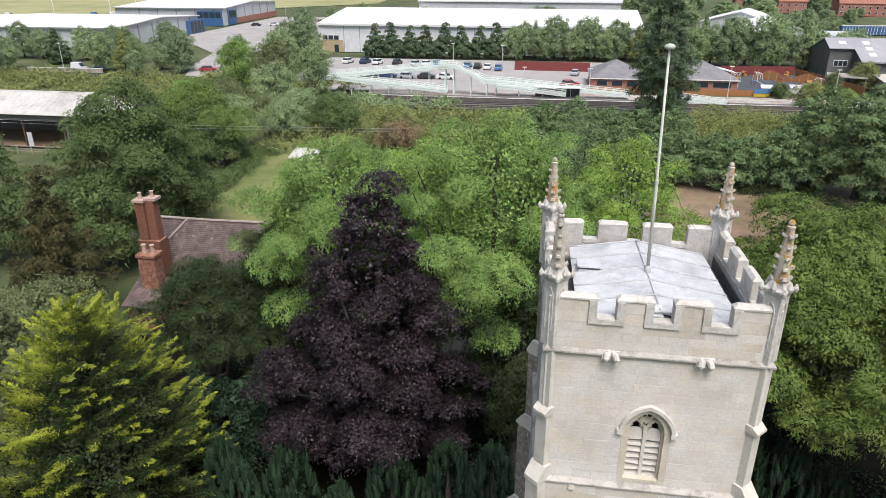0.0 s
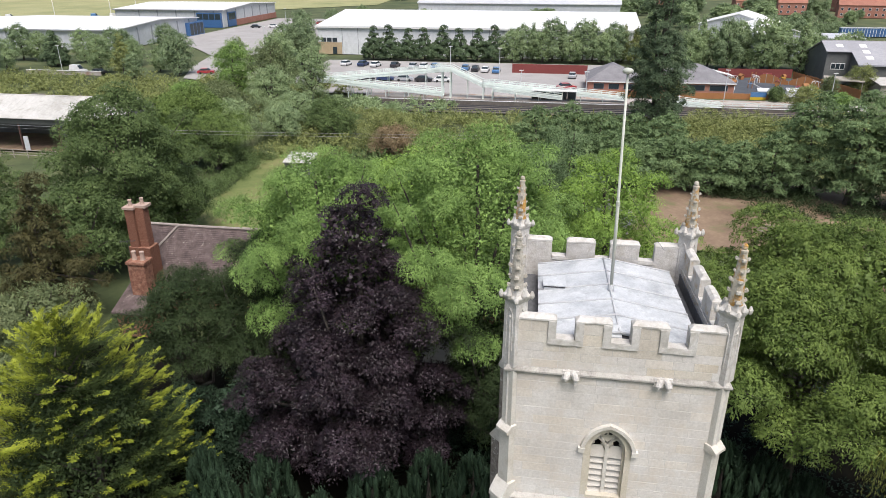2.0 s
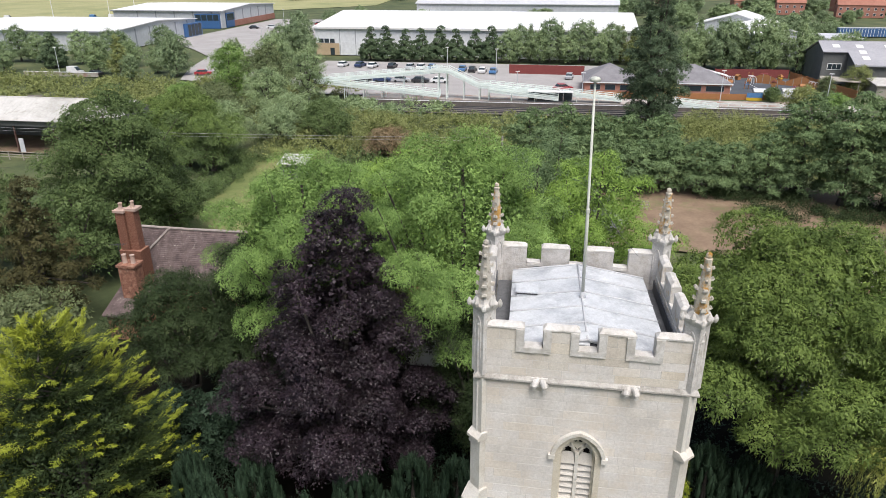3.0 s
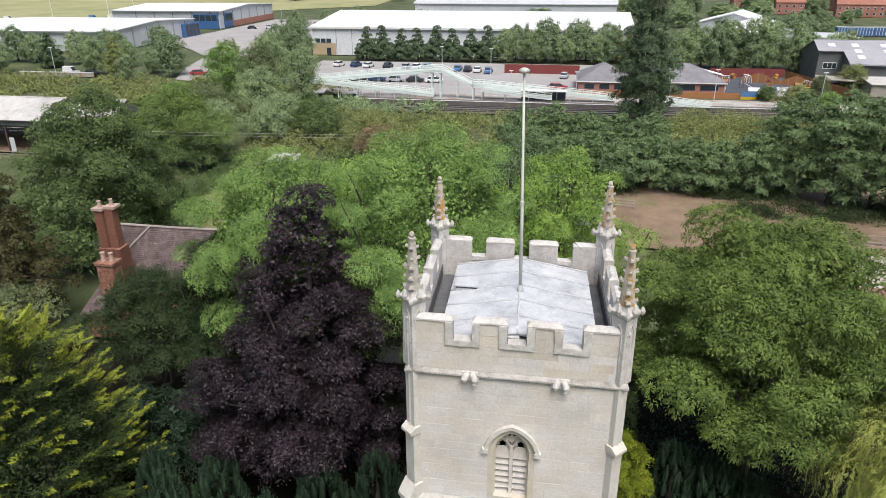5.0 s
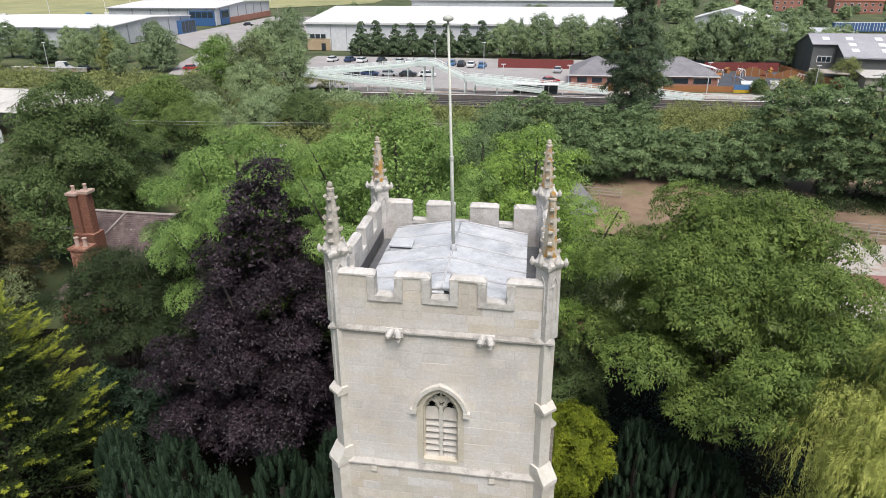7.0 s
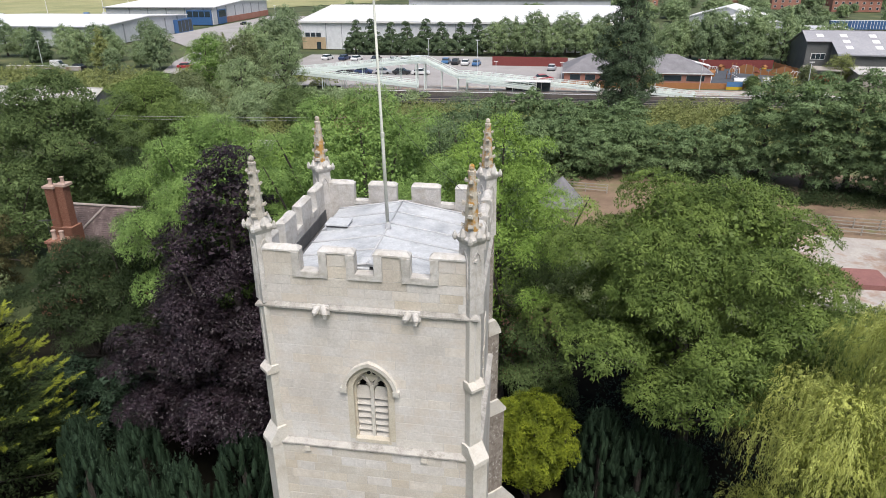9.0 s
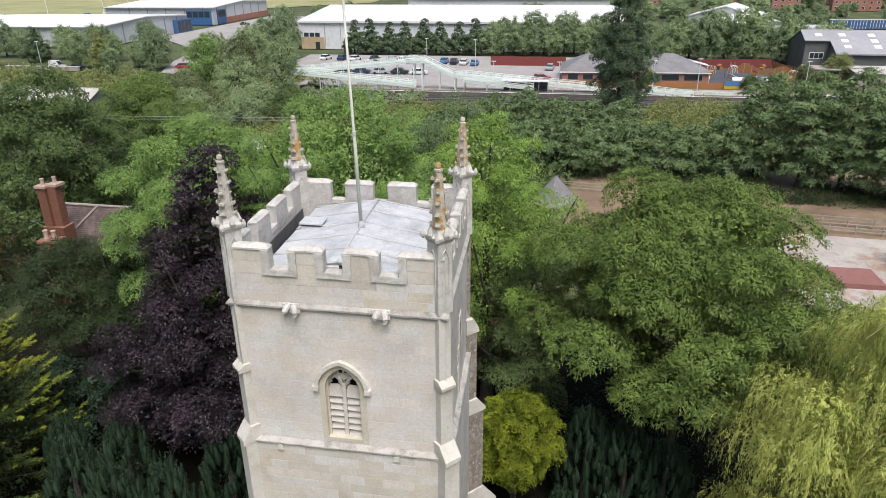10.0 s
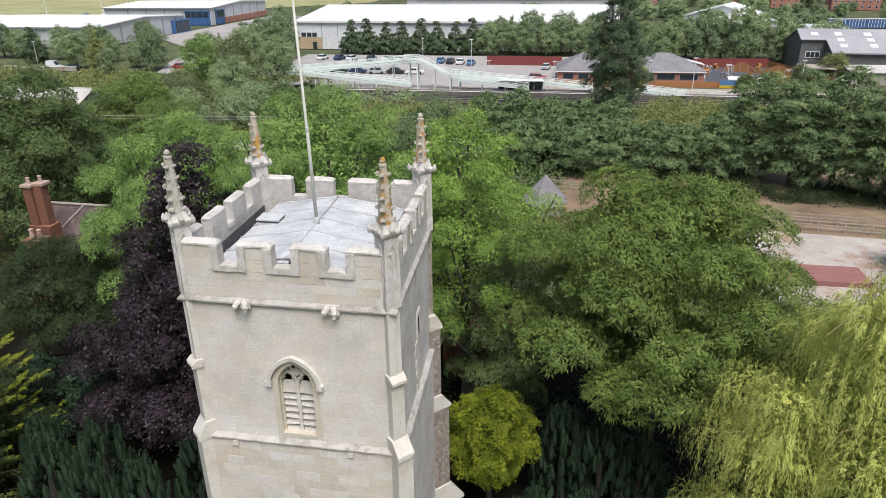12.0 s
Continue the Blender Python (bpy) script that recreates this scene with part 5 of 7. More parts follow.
# round the estate road
for kind, x, y, size in (("dark", -114, 194, 1.0), ("dark", -96, 168, 1.05), ("gold", -110, 165, 1.0), ("pale", -118, 167, 0.95), ("cone", -139, 178, 1.0), ("round", -154, 170, 1.0), ("pale", -147, 168, 0.8), ("dark", -129, 190, 0.9), ("dark", -104, 160, 0.6), ("round", -76, 160, 1.1), ("dark", -74, 187, 1.1), ("dark", -70, 189, 1.2), ("tall", -71, 170, 1.0)):
    far_tree(kind, x, y, size)
for kind, x, y, size in (("pale", -62, 152, 1.2), ("tall", -55.5, 158, 0.95), ("dark", -79, 215, 1.25), ("dark", -158, 188, 1.0), ("round", -151, 187, 0.9), ("dark", -145, 185, 0.8), ("pale", -136, 186, 0.9), ("gold", -130, 184, 0.75), ("dark", -123, 186, 0.9), ("round", -117, 181, 0.8), ("dark", -107, 183, 0.6), ("round", -82, 224, 0.8), ("gold", -96, 205, 0.55), ("dark", -165, 172, 1.2), ("round", -178, 168, 1.2), ("pale", -171, 162, 0.9), ("round", -190, 175, 1.3), ("dark", -84, 262, 1.0), ("round", -76, 275, 1.2), ("round", -104, 172, 0.7), ("dark", -142, 158, 0.7)):
    far_tree(kind, x, y, size)
for k in range(80):  # far side
    x = far_rng.uniform(-60, 230)
    y = 300 + far_rng.uniform(0, 190)
    far_tree(("remote", "remote_dark")[k % 2], x, y, far_rng.uniform(0.9, 1.3) * (0.5 if x > 100 and y < 412 else 1.0), 0.85)
for k in range(18):
    far_tree(("remote", "remote_dark")[k % 2], 96 + 6 * k + far_rng.uniform(-3, 3), 312 + far_rng.uniform(0, 50), far_rng.uniform(0.45, 0.7))
for x, y, size in ((78, 262, 0.8), (82, 270, 0.65), (88, 272, 0.75), (94, 276, 0.7), (100, 282, 0.6), (80, 282, 0.9), (90, 290, 0.8), (72, 284, 0.9)):
    far_tree("remote_dark", x, y, size)
for k in range(14):
    far_tree(("remote_dark", "remote")[k % 2], -400 + 22 * k + far_rng.uniform(-8, 8), 520 + far_rng.uniform(0, 60), far_rng.uniform(0.8, 1.2))
tree("wellingtonia", "very tall dark evergreen with layered branches", F_CEDAR, crown_lobes(18.8, 122.0, -0.5, 31.0, 6.6, 401, 96, "tall", 0.6, 1.0), (18.8, 122.0, GROUND), 0.7, 40, 0.32, 0.11, 0.35, 0.6, 0.5, 1.1, seed=401, trunk=0.6, heart=0.3, low=-0.3)


# ---- buildings ----
def gable_roof(bm, x0, x1, y0, y1, z, rise, over=0.3, thick=0.15, along="x"):
    """Two slopes with some thickness, the ridge along x or y."""
    if along == "x":
        m = (y0 + y1) / 2
        prism([(x0 - over, y0 - over, z - 0.05), (x0 - over, y0 - over, z + thick), (x0 - over, m, z + rise + thick), (x0 - over, y1 + over, z + thick), (x0 - over, y1 + over, z - 0.05), (x0 - over, m, z + rise - 0.05)], (x1 - x0 + 2 * over, 0, 0), bm)
    else:
        m = (x0 + x1) / 2
        prism([(x0 - over, y0 - over, z - 0.05), (x0 - over, y0 - over, z + thick), (m, y0 - over, z + rise + thick), (x1 + over, y0 - over, z + thick), (x1 + over, y0 - over, z - 0.05), (m, y0 - over, z + rise - 0.05)], (0, y1 - y0 + 2 * over, 0), bm)
    return bm


def hip_roof(x0, x1, y0, y1, z, rise, over=0.4):
    bm = bmesh.new()
    x0, x1, y0, y1 = x0 - over, x1 + over, y0 - over, y1 + over
    d = min(x1 - x0, y1 - y0) / 2
    if x1 - x0 >= y1 - y0:
        r = [(x0 + d, (y0 + y1) / 2, z + rise), (x1 - d, (y0 + y1) / 2, z + rise)]
    else:
        r = [((x0 + x1) / 2, y0 + d, z + rise), ((x0 + x1) / 2, y1 - d, z + rise)]
    low = [bm.verts.new(p) for p in ((x0, y0, z), (x1, y0, z), (x1, y1, z), (x0, y1, z))]
    a, b = bm.verts.new(r[0]), bm.verts.new(r[1])
    if x1 - x0 >= y1 - y0:
        for f in ((low[0], low[1], b, a), (low[1], low[2], b), (low[2], low[3], a, b), (low[3], low[0], a)):
            bm.faces.new(f)
    else:
        for f in ((low[0], low[1], a), (low[1], low[2], b, a), (low[2], low[3], b), (low[3], low[0], a, b)):
            bm.faces.new(f)
    bm.faces.new(low[::-1])
    bmesh.ops.recalc_face_normals(bm, faces=bm.faces)
    return bm


def pane_row(parent, n, x0, x1, y, z0, z1, gap=0.25):
    w = (x1 - x0) / n
    for k in range(n):
        win = part("window", boxes((x0 + k * w + gap / 2, x0 + (k + 1) * w - gap / 2, y - 0.06, y + 0.05, z0, z1)), M_TRIM, parent)
        part("pane", boxes((x0 + k * w + gap / 2 + 0.06, x0 + (k + 1) * w - gap / 2 - 0.06, y - 0.09, y - 0.061, z0 + 0.06, z1 - 0.06)), M_GLASS, win)


# the long white warehouse
wh = thing("warehouse", "long low white-clad warehouse with a white sheet roof", "warehouse", at=(-74.0, 215.0, GROUND), turn=-1.5)
WL, WD, WH = 99.0, 62.0, 8.3
part("wall", boxes((0, WL, 0, WD, 0, WH)), M_WHITE_CLAD, wh, "pale white cladding walls")
for k in range(18):
    x = 8.0 + k * 5.2
    if x < WL - 0.3:
        part("downpipe", boxes((x, x + 0.16, -0.12, -0.003, 3.0 if x < 8 else 0.0, WH - 0.3)), M_TRIM, wh)
part("lower_panel", boxes((8.2, WL, -0.08, -0.004, 0, 4.2)), M_WHITE_CLAD, wh, "white lower cladding")
part("gutter", boxes((-0.6, WL + 0.6, -0.7, -0.01, WH - 0.25, WH + 0.35)), M_WHITE, wh, "white eaves fascia")
roof = bmesh.new()
gable_roof(roof, 0, WL, 0, WD, WH + 0.1, 3.0, 0.6, 0.2)
part("roof", roof, M_ROOF_WHITE, wh, "bright white sheet roof")
for gx in (0.0, WL - 0.2):
    part("gable", prism([(gx, 0, WH), (gx, WD, WH), (gx, WD / 2, WH + 3.0)], (0.2, 0, 0)), M_WHITE_CLAD, wh)
part("office_wall", boxes((0.0, 7.8, -0.1, -0.005, 0.0, 3.6)), M_BUFF, wh, "buff brick office wall")
pane_row(wh, 3, 1.0, 6.5, -0.1, 3.7, 5.0)
part("door", boxes((4.8, 6.2, -0.2, -0.101, 0, 2.2)), M_GLASS, wh)

wh2 = thing("warehouse", "grey-roofed warehouse behind the white one", "warehouse", at=(-64.0, 330.0, GROUND), turn=-2)
part("wall", boxes((0, 92, 0, 50, 0, 9.0)), M_GREY_CLAD, wh2)
part("roof", gable_roof(bmesh.new(), 0, 92, 0, 50, 9.1, 5.0, 0.6, 0.25), M_ROOF_GREY, wh2, "grey sheet roof")


def unit_building(label, x, y, w, d, h, turn, roof_mat, brick):
    ob = thing("industrial_unit", label, "industrial unit", "western units", (x, y, GROUND), turn)
    part("wall", boxes((-w, 0, 0, d, 0, h)), M_GREY_CLAD, ob)
    part("roof", gable_roof(bmesh.new(), -w, 0, 0, d, h + 0.05, 1.5, 0.7, 0.25), roof_mat, ob, "white sheet roof")
    part("gutter", boxes((-w - 0.8, 0.8, -0.9, -0.72, h - 0.1, h + 0.3)), M_TRIM, ob, "dark grey gutter")
    for gx in (-w, -0.2):
        part("gable", prism([(gx, 0, h), (gx, d, h), (gx, d / 2, h + 1.48)], (0.2, 0, 0)), M_GREY_CLAD, ob)
    for k in range(int(d // 9)):
        part("column", boxes((0.02, 0.2, 4 + 9 * k, 4.5 + 9 * k, 0, h)), M_TRIM, ob, "dark cladding seam")
    for k in range(int(w // 9)):
        part("column", boxes((-4.5 - 9 * k, -4 - 9 * k, -0.15, -0.005, 0, h)), M_TRIM, ob, "dark cladding seam")
    if brick:
        part("plinth", boxes((0.01, 0.4, d * 0.12, d, 0, 2.6)), M_BRICK_FAR, ob, "red brick plinth")
        part("plinth", boxes((-w * 0.3, -5, -0.4, -0.01, 0, 1.6)), M_BRICK_FAR, ob, "red brick plinth")
    return ob


u1 = unit_building("low white industrial unit with a blue glazed entrance", -143.5, 213.0, 70, 56, 6.2, 0, M_ROOF_WHITE, False)
entrance = part("entrance", boxes((0.02, 1.8, 46, 57.5, 0, 5.0)), M_BLUE, u1, "blue clad entrance")
for k in range(4):
    part("pane", boxes((1.81, 1.86, 46.5 + 2.7 * k, 48.7 + 2.7 * k, 0.4, 4.6)), M_GLASS, entrance)
u2 = unit_building("white industrial unit with brick plinth and blue entrance", -146.0, 297.0, 52, 60, 7.2, 0, M_ROOF_WHITE, True)
entrance = part("entrance", boxes((-12.0, -0.5, -1.2, -0.02, 0, 6.2)), M_BLUE, u2, "blue clad entrance")
for k in range(4):
    part("pane", boxes((-11.6 + 2.8 * k, -9.2 + 2.8 * k, -1.26, -1.21, 3.4, 5.8)), M_GLASS, entrance)
entrance = part("entrance", boxes((-0.4, 0.5, 4.0, 12.0, 0, 6.2)), M_BLUE, u2, "blue clad corner")
part("pane", boxes((0.51, 0.56, 4.6, 11.4, 3.0, 5.8)), M_GLASS, entrance)

sheet("estate_road", [(-64, 152), (-64, 166), (-84, 180), (-94, 205), (-92, 232), (-80, 300), (-56, 326), (-56, 350), (-142, 350), (-142, 245), (-120, 222), (-106, 205), (-100, 182), (-92, 162)], GROUND + 0.06, M_ASPHALT, "pale asphalt estate road and forecourt", "road")
sheet("car_park", [(-64, 147), (16, 150), (16, 201), (-66, 201)], GROUND + 0.07, M_ASPHALT, "pale asphalt station car park", "car park")
sheet("playground", [(38, 156), (64, 157), (66, 184), (40, 183)], GROUND + 0.07, M_PLAY, "dark blue-grey playground surface", "playground")
sheet("railway", [(-260, 126), (-40, 130.5), (80, 132.5), (300, 138), (300, 146), (80, 140), (-40, 138), (-260, 134)], GROUND + 0.08, M_TRACK, "brown railway ballast", "railway")
for y in (132.4, 133.9, 136.0, 137.5):
    tagged(part("rail", boxes((-60, 80, y, y + 0.1, GROUND + 0.1, GROUND + 0.28)), M_IRON), "steel running rail", "rail", kind="structure")
for a, b, y0, y1 in ((-38, 58, 139.4, 141.4),):
    plat = tagged(part("platform", boxes((a, b, y0, y1, GROUND - 0.1, -0.25)), M_TRACK), "dark station platform", "platform", kind="structure")
    edge = part("edge", boxes((a, b, y0 - 0.05 if y0 > 135 else y1 - 0.3, y0 + 0.3 if y0 > 135 else y1 + 0.05, -0.246, -0.2)), M_WHITE, plat, "white platform edge")


sheet("station_platform", [(-40, 139.6), (62, 141.4), (62, 152.0), (-40, 150.4)], GROUND + 0.09, M_CONCRETE, "worn concrete station platform", "platform")


# ---- footbridge with ramps ----
bridge = thing("footbridge", "pale green steel station footbridge with long ramps", "footbridge", at=(-21.0, 146.0, GROUND))


def flight(x0, x1, y0, y1, z0, z1, name="ramp"):
    """A sloping deck with railings both sides, in the bridge's own measure."""
    lift = 0.22
    d = part(name, prism([(x0, y0, z0), (x1, y0, z1), (x1, y1, z1), (x0, y1, z0)], (0, 0, lift)), M_MINT, bridge)
    n = max(2, int(abs(x1 - x0) / 1.6))
    for y in (y0 + 0.05, y1 - 0.05):
        rails = bmesh.new()
        for h in (0.55, 0.95, 1.4):
            tube(rails, [(x0, y, z0 + h, 0.06), (x1, y, z1 + h, 0.06)], 5)
        part("handrail", rails, M_MINT, d)
        part("infill_panel", prism([(x0, y - 0.015, z0 + 0.3), (x1, y - 0.015, z1 + 0.3), (x1, y - 0.015, z1 + 0.75), (x0, y - 0.015, z0 + 0.75)], (0, 0.03, 0)), M_MINT, d)
        for k in range(n + 1):
            s = k / n
            x, z = x0 + (x1 - x0) * s, z0 + (z1 - z0) * s
            part("baluster", boxes((x - 0.05, x + 0.05, y - 0.04, y + 0.04, z, z + 1.42)), M_MINT, d)
    for k in range(1, int(abs(x1 - x0) / 5) + 1):
        s = k / (int(abs(x1 - x0) / 5) + 1)
        x, z = x0 + (x1 - x0) * s, z0 + (z1 - z0) * s
        if z > 0.8:
            for y in (y0 + 0.35, y1 - 0.35):
                part("support", boxes((x - 0.06, x + 0.06, y - 0.06, y + 0.06, 0, z)), M_MINT, d)
    return d


flight(-26.0, -1.0, -1.0, 1.0, 3.2, 5.6)
flight(-26.0, -1.0, -3.6, -1.6, 3.1, 0.9)
flight(-28.4, -26.0, -3.6, 1.0, 3.15, 3.15, "landing")
flight(-3.0, 0.5, -1.2, 1.2, 5.6, 5.6, "landing")
flight(0.5, 7.2, -1.1, 1.1, 5.6, 2.6, "stair")
flight(7.2, 9.5, -1.1, 1.1, 2.6, 2.6, "landing")
flight(9.5, 37.0, -0.9, 0.9, 2.6, 0.5)
flight(9.5, 24.0, -3.4, -1.6, 2.2, 0.8)
for x in (-1.6, 0.2, 7.3, 9.3):
    for y in (-0.9, 0.9):
        part("post", boxes((x - 0.12, x + 0.12, y - 0.12, y + 0.12, 0, 5.5 if x < 3 else 2.6)), M_MINT, bridge)
flight(46.5, 55.0, -6.6, -4.8, 1.1, 0.2)
shelter = thing("platform_shelter", "long white platform shelter with glazed sides", "shelter", at=(-3.5, 143.2, GROUND + 0.09))
part("roof", boxes((0, 9.5, -0.2, 1.8, 2.35, 2.5)), M_WHITE, shelter)
for k in range(6):
    part("post", boxes((0.1 + 1.84 * k, 0.2 + 1.84 * k, 1.6, 1.7, 0, 2.345)), M_TRIM, shelter)
for k in range(5):
    part("pane", boxes((0.22 + 1.84 * k, 1.92 + 1.84 * k, 1.63, 1.66, 0.3, 2.2)), M_GLASS, shelter)


# ---- parked vehicles ----
def vehicle(label, x, y, turn, paint, van=False):
    ob = thing("van" if van else "car", label, "van" if van else "car", "parked vehicles", (x, y, GROUND + 0.07), turn)
    h = 1.9 if van else 0.85
    body = bmesh.new()
    prism([(-2.15, -0.88, 0.3), (2.15, -0.88, 0.3), (2.2, -0.88, 0.65), (2.0, -0.88, 0.82), (1.0, -0.88, 0.95), (-1.9, -0.88, 0.98), (-2.2, -0.88, 0.8)], (0, 1.76, 0), body)
    part("body", body, paint, ob)
    top = 1.95 if van else 1.45
    cab = prism([(-2.0 if van else -1.75, -0.78, 0.96), (1.15, -0.78, 0.96), (0.45, -0.72, top), (-1.9 if van else -1.25, -0.72, top)], (0, 1.54, 0))
    part("cabin", cab, paint if van else M_GLASS, ob, "" if van else "dark glass")
    part("roof", boxes((-1.9 if van else -1.25, 0.45, -0.72, 0.72, top, top + 0.05, 0.03)), paint, ob)
    if van:
        part("windscreen", prism([(1.17, -0.7, 0.98), (1.17, 0.7, 0.98), (0.5, 0.68, top - 0.05), (0.5, -0.68, top - 0.05)], (0.03, 0, 0.02)), M_GLASS, ob)
    for wx in (-1.35, 1.35):
        for wy in (-0.82, 0.82):
            w = bmesh.new()
            tube(w, [(wx, wy - 0.1, 0.32, 0.32), (wx, wy + 0.1, 0.32, 0.32)], 10)
            part("wheel", w, M_TYRE, ob)
    return ob


P_WHITE, P_BLUE, P_DARK, P_RED, P_GREY, P_NAVY = plain("white_car_paint", (0.75, 0.75, 0.75), 0.3), plain("blue_car_paint", (0.08, 0.2, 0.4), 0.3), plain("black_car_paint", (0.03, 0.03, 0.035), 0.3), plain("red_car_paint", (0.35, 0.03, 0.04), 0.3), plain("silver_car_paint", (0.42, 0.43, 0.45), 0.3), plain("navy_car_paint", (0.03, 0.05, 0.12), 0.3)
for k, (x, y, turn, what) in enumerate(((-57.5, 190, 80, "white"), (-52.5, 190, 80, "navy"), (-48.6, 189, 80, "white"), (-43.0, 189, 85, "black"), (-37.6, 188, 85, "silver"), (-34.6, 188, 85, "white"), (-31.5, 188, 85, "blue"), (-22.8, 186, 88, "blue"), (-20.0, 185, 88, "black"), (-17.2, 184, 88, "white"), (-14.2, 183, 88, "blue"), (5.6, 177, 85, "silver"))):
    vehicle(what + " parked hatchback car", x, y, turn, {"white": P_WHITE, "navy": P_NAVY, "black": P_DARK, "silver": P_GREY, "blue": P_BLUE}[what])
for k, what in enumerate(("black", "navy", "silver", "black", "white")):
    vehicle(what + " car beside the ramp", -45.0 + 4.8 * k, 166.0, 5, {"black": P_DARK, "navy": P_NAVY, "silver": P_GREY, "white": P_WHITE}[what])
vehicle("red parked car in the station car park", 4.0, 160.0, 20, P_RED)
vehicle("dark red car on the estate road", -89.5, 169.5, 20, P_RED)
vehicle("white van beyond the barn", -124.5, 166.5, -4, P_WHITE, True)
vehicle("dark parked car in the lane", -117.5, 164.5, 170, P_DARK)
vehicle("white car before the brick unit", -124.0, 300.0, 10, P_WHITE)
vehicle("dark car before the brick unit", -131.0, 297.0, 10, P_DARK)
vehicle("red car on the estate road", -108.0, 318.0, 30, P_RED)


for k, (x, y, turn) in enumerate(((-300, 330, 10), (-292, 334, 80), (-282, 332, 12), (-240, 342, 5), (-232, 346, 85), (-224, 345, 8), (-330, 340, 20))):
    vehicle("white parked van at the field's edge", x, y, turn, P_WHITE if k % 3 else P_BLUE, True)
for x, y in ((-262, 340), (-236, 350), (-222, 352)):
    mast = thing("flag_mast", "thin white mast by the field", "mast", "masts by the field", (x, y, GROUND))
    part("pole", tube(bmesh.new(), [(0, 0, 0, 0.2), (0, 0, 14, 0.12)], 6), M_WHITE, mast)
    part("foot", boxes((-0.5, 0.5, -0.5, 0.5, 0, 0.3)), M_CONCRETE, mast)


wall_ob = thing("low_wall", "pale concrete wall beside the lane", "wall", at=(-137.0, 163.0, GROUND))
for k in range(8):
    part("panel", boxes((2.7 * k, 2.7 * k + 2.66, -0.12, 0.12, 0, 1.0)), M_CONCRETE, wall_ob)
    part("coping", boxes((2.7 * k - 0.02, 2.7 * k + 2.68, -0.2, 0.2, 1.0, 1.12)), M_WHITE, wall_ob)


# ---- fences, nursery and sheds by the station ----
def panel_fence(label, x0, y0, x1, y1, h, mat, step=2.4):
    length = math.hypot(x1 - x0, y1 - y0)
    ob = thing("fence", label, "fence", at=(x0, y0, GROUND), turn=math.degrees(math.atan2(y1 - y0, x1 - x0)))
    n = max(1, round(length / step))
    for k in range(n):
        a, b = length * k / n, length * (k + 1) / n
        part("panel", boxes((a + 0.06, b - 0.06, -0.03, 0.03, 0.05, h)), mat, ob)
        part("post", boxes((a - 0.06, a + 0.06, -0.07, 0.07, 0, h + 0.1)), mat, ob)
    return ob


panel_fence("red-brown fence behind the car park", -10.0, 183.5, 9.5, 183.0, 2.4, M_RED_FENCE)
panel_fence("orange-brown fence before the playground", 8.0, 152.5, 48.0, 153.5, 1.3, M_FENCE)
panel_fence("red-brown fence behind the playground", 42.0, 184.0, 60.0, 185.0, 2.2, M_RED_FENCE)
panel_fence("orange-brown fence beside the playground", 60.0, 184.0, 66.0, 158.0, 1.8, M_FENCE)

for x0, x1, y0, y1, label in ((8.6, 20.0, 156.5, 170.0, "single-storey brick nursery with grey hipped roof"), (24.0, 40.0, 157.5, 171.0, "single-storey brick nursery wing with grey hipped roof")):
    ob = thing("nursery_building", label, "building", at=(x0, y0, GROUND))
    part("wall", boxes((0, x1 - x0, 0, y1 - y0, 0, 2.7)), M_BRICK_FAR, ob)
    part("roof", hip_roof(0, x1 - x0, 0, y1 - y0, 2.7, 3.2), M_SLATE, ob, "grey hipped roof")
    pane_row(ob, 3, 0.8, x1 - x0 - 0.8, 0.0, 1.0, 2.2, 1.0)
    part("fascia", boxes((-0.4, x1 - x0 + 0.4, -0.46, -0.41, 2.5, 2.72)), M_WHITE, ob, "white fascia")
canopy = thing("canopy", "white sloping playground canopy", "canopy", at=(33.0, 172.0, GROUND))
part("cover", prism([(0, -1.5, 4.6), (8.5, -6, 2.9), (8.5, -2.5, 2.9), (0, 2, 4.6)], (0, 0, 0.12)), M_WHITE, canopy)
for x, y, h in ((8.2, -5.6, 2.9), (8.2, -2.8, 2.9), (0.2, -1.2, 4.55)):
    part("post", boxes((x - 0.06, x + 0.06, y - 0.06, y + 0.06, 0, h)), M_WHITE, canopy)
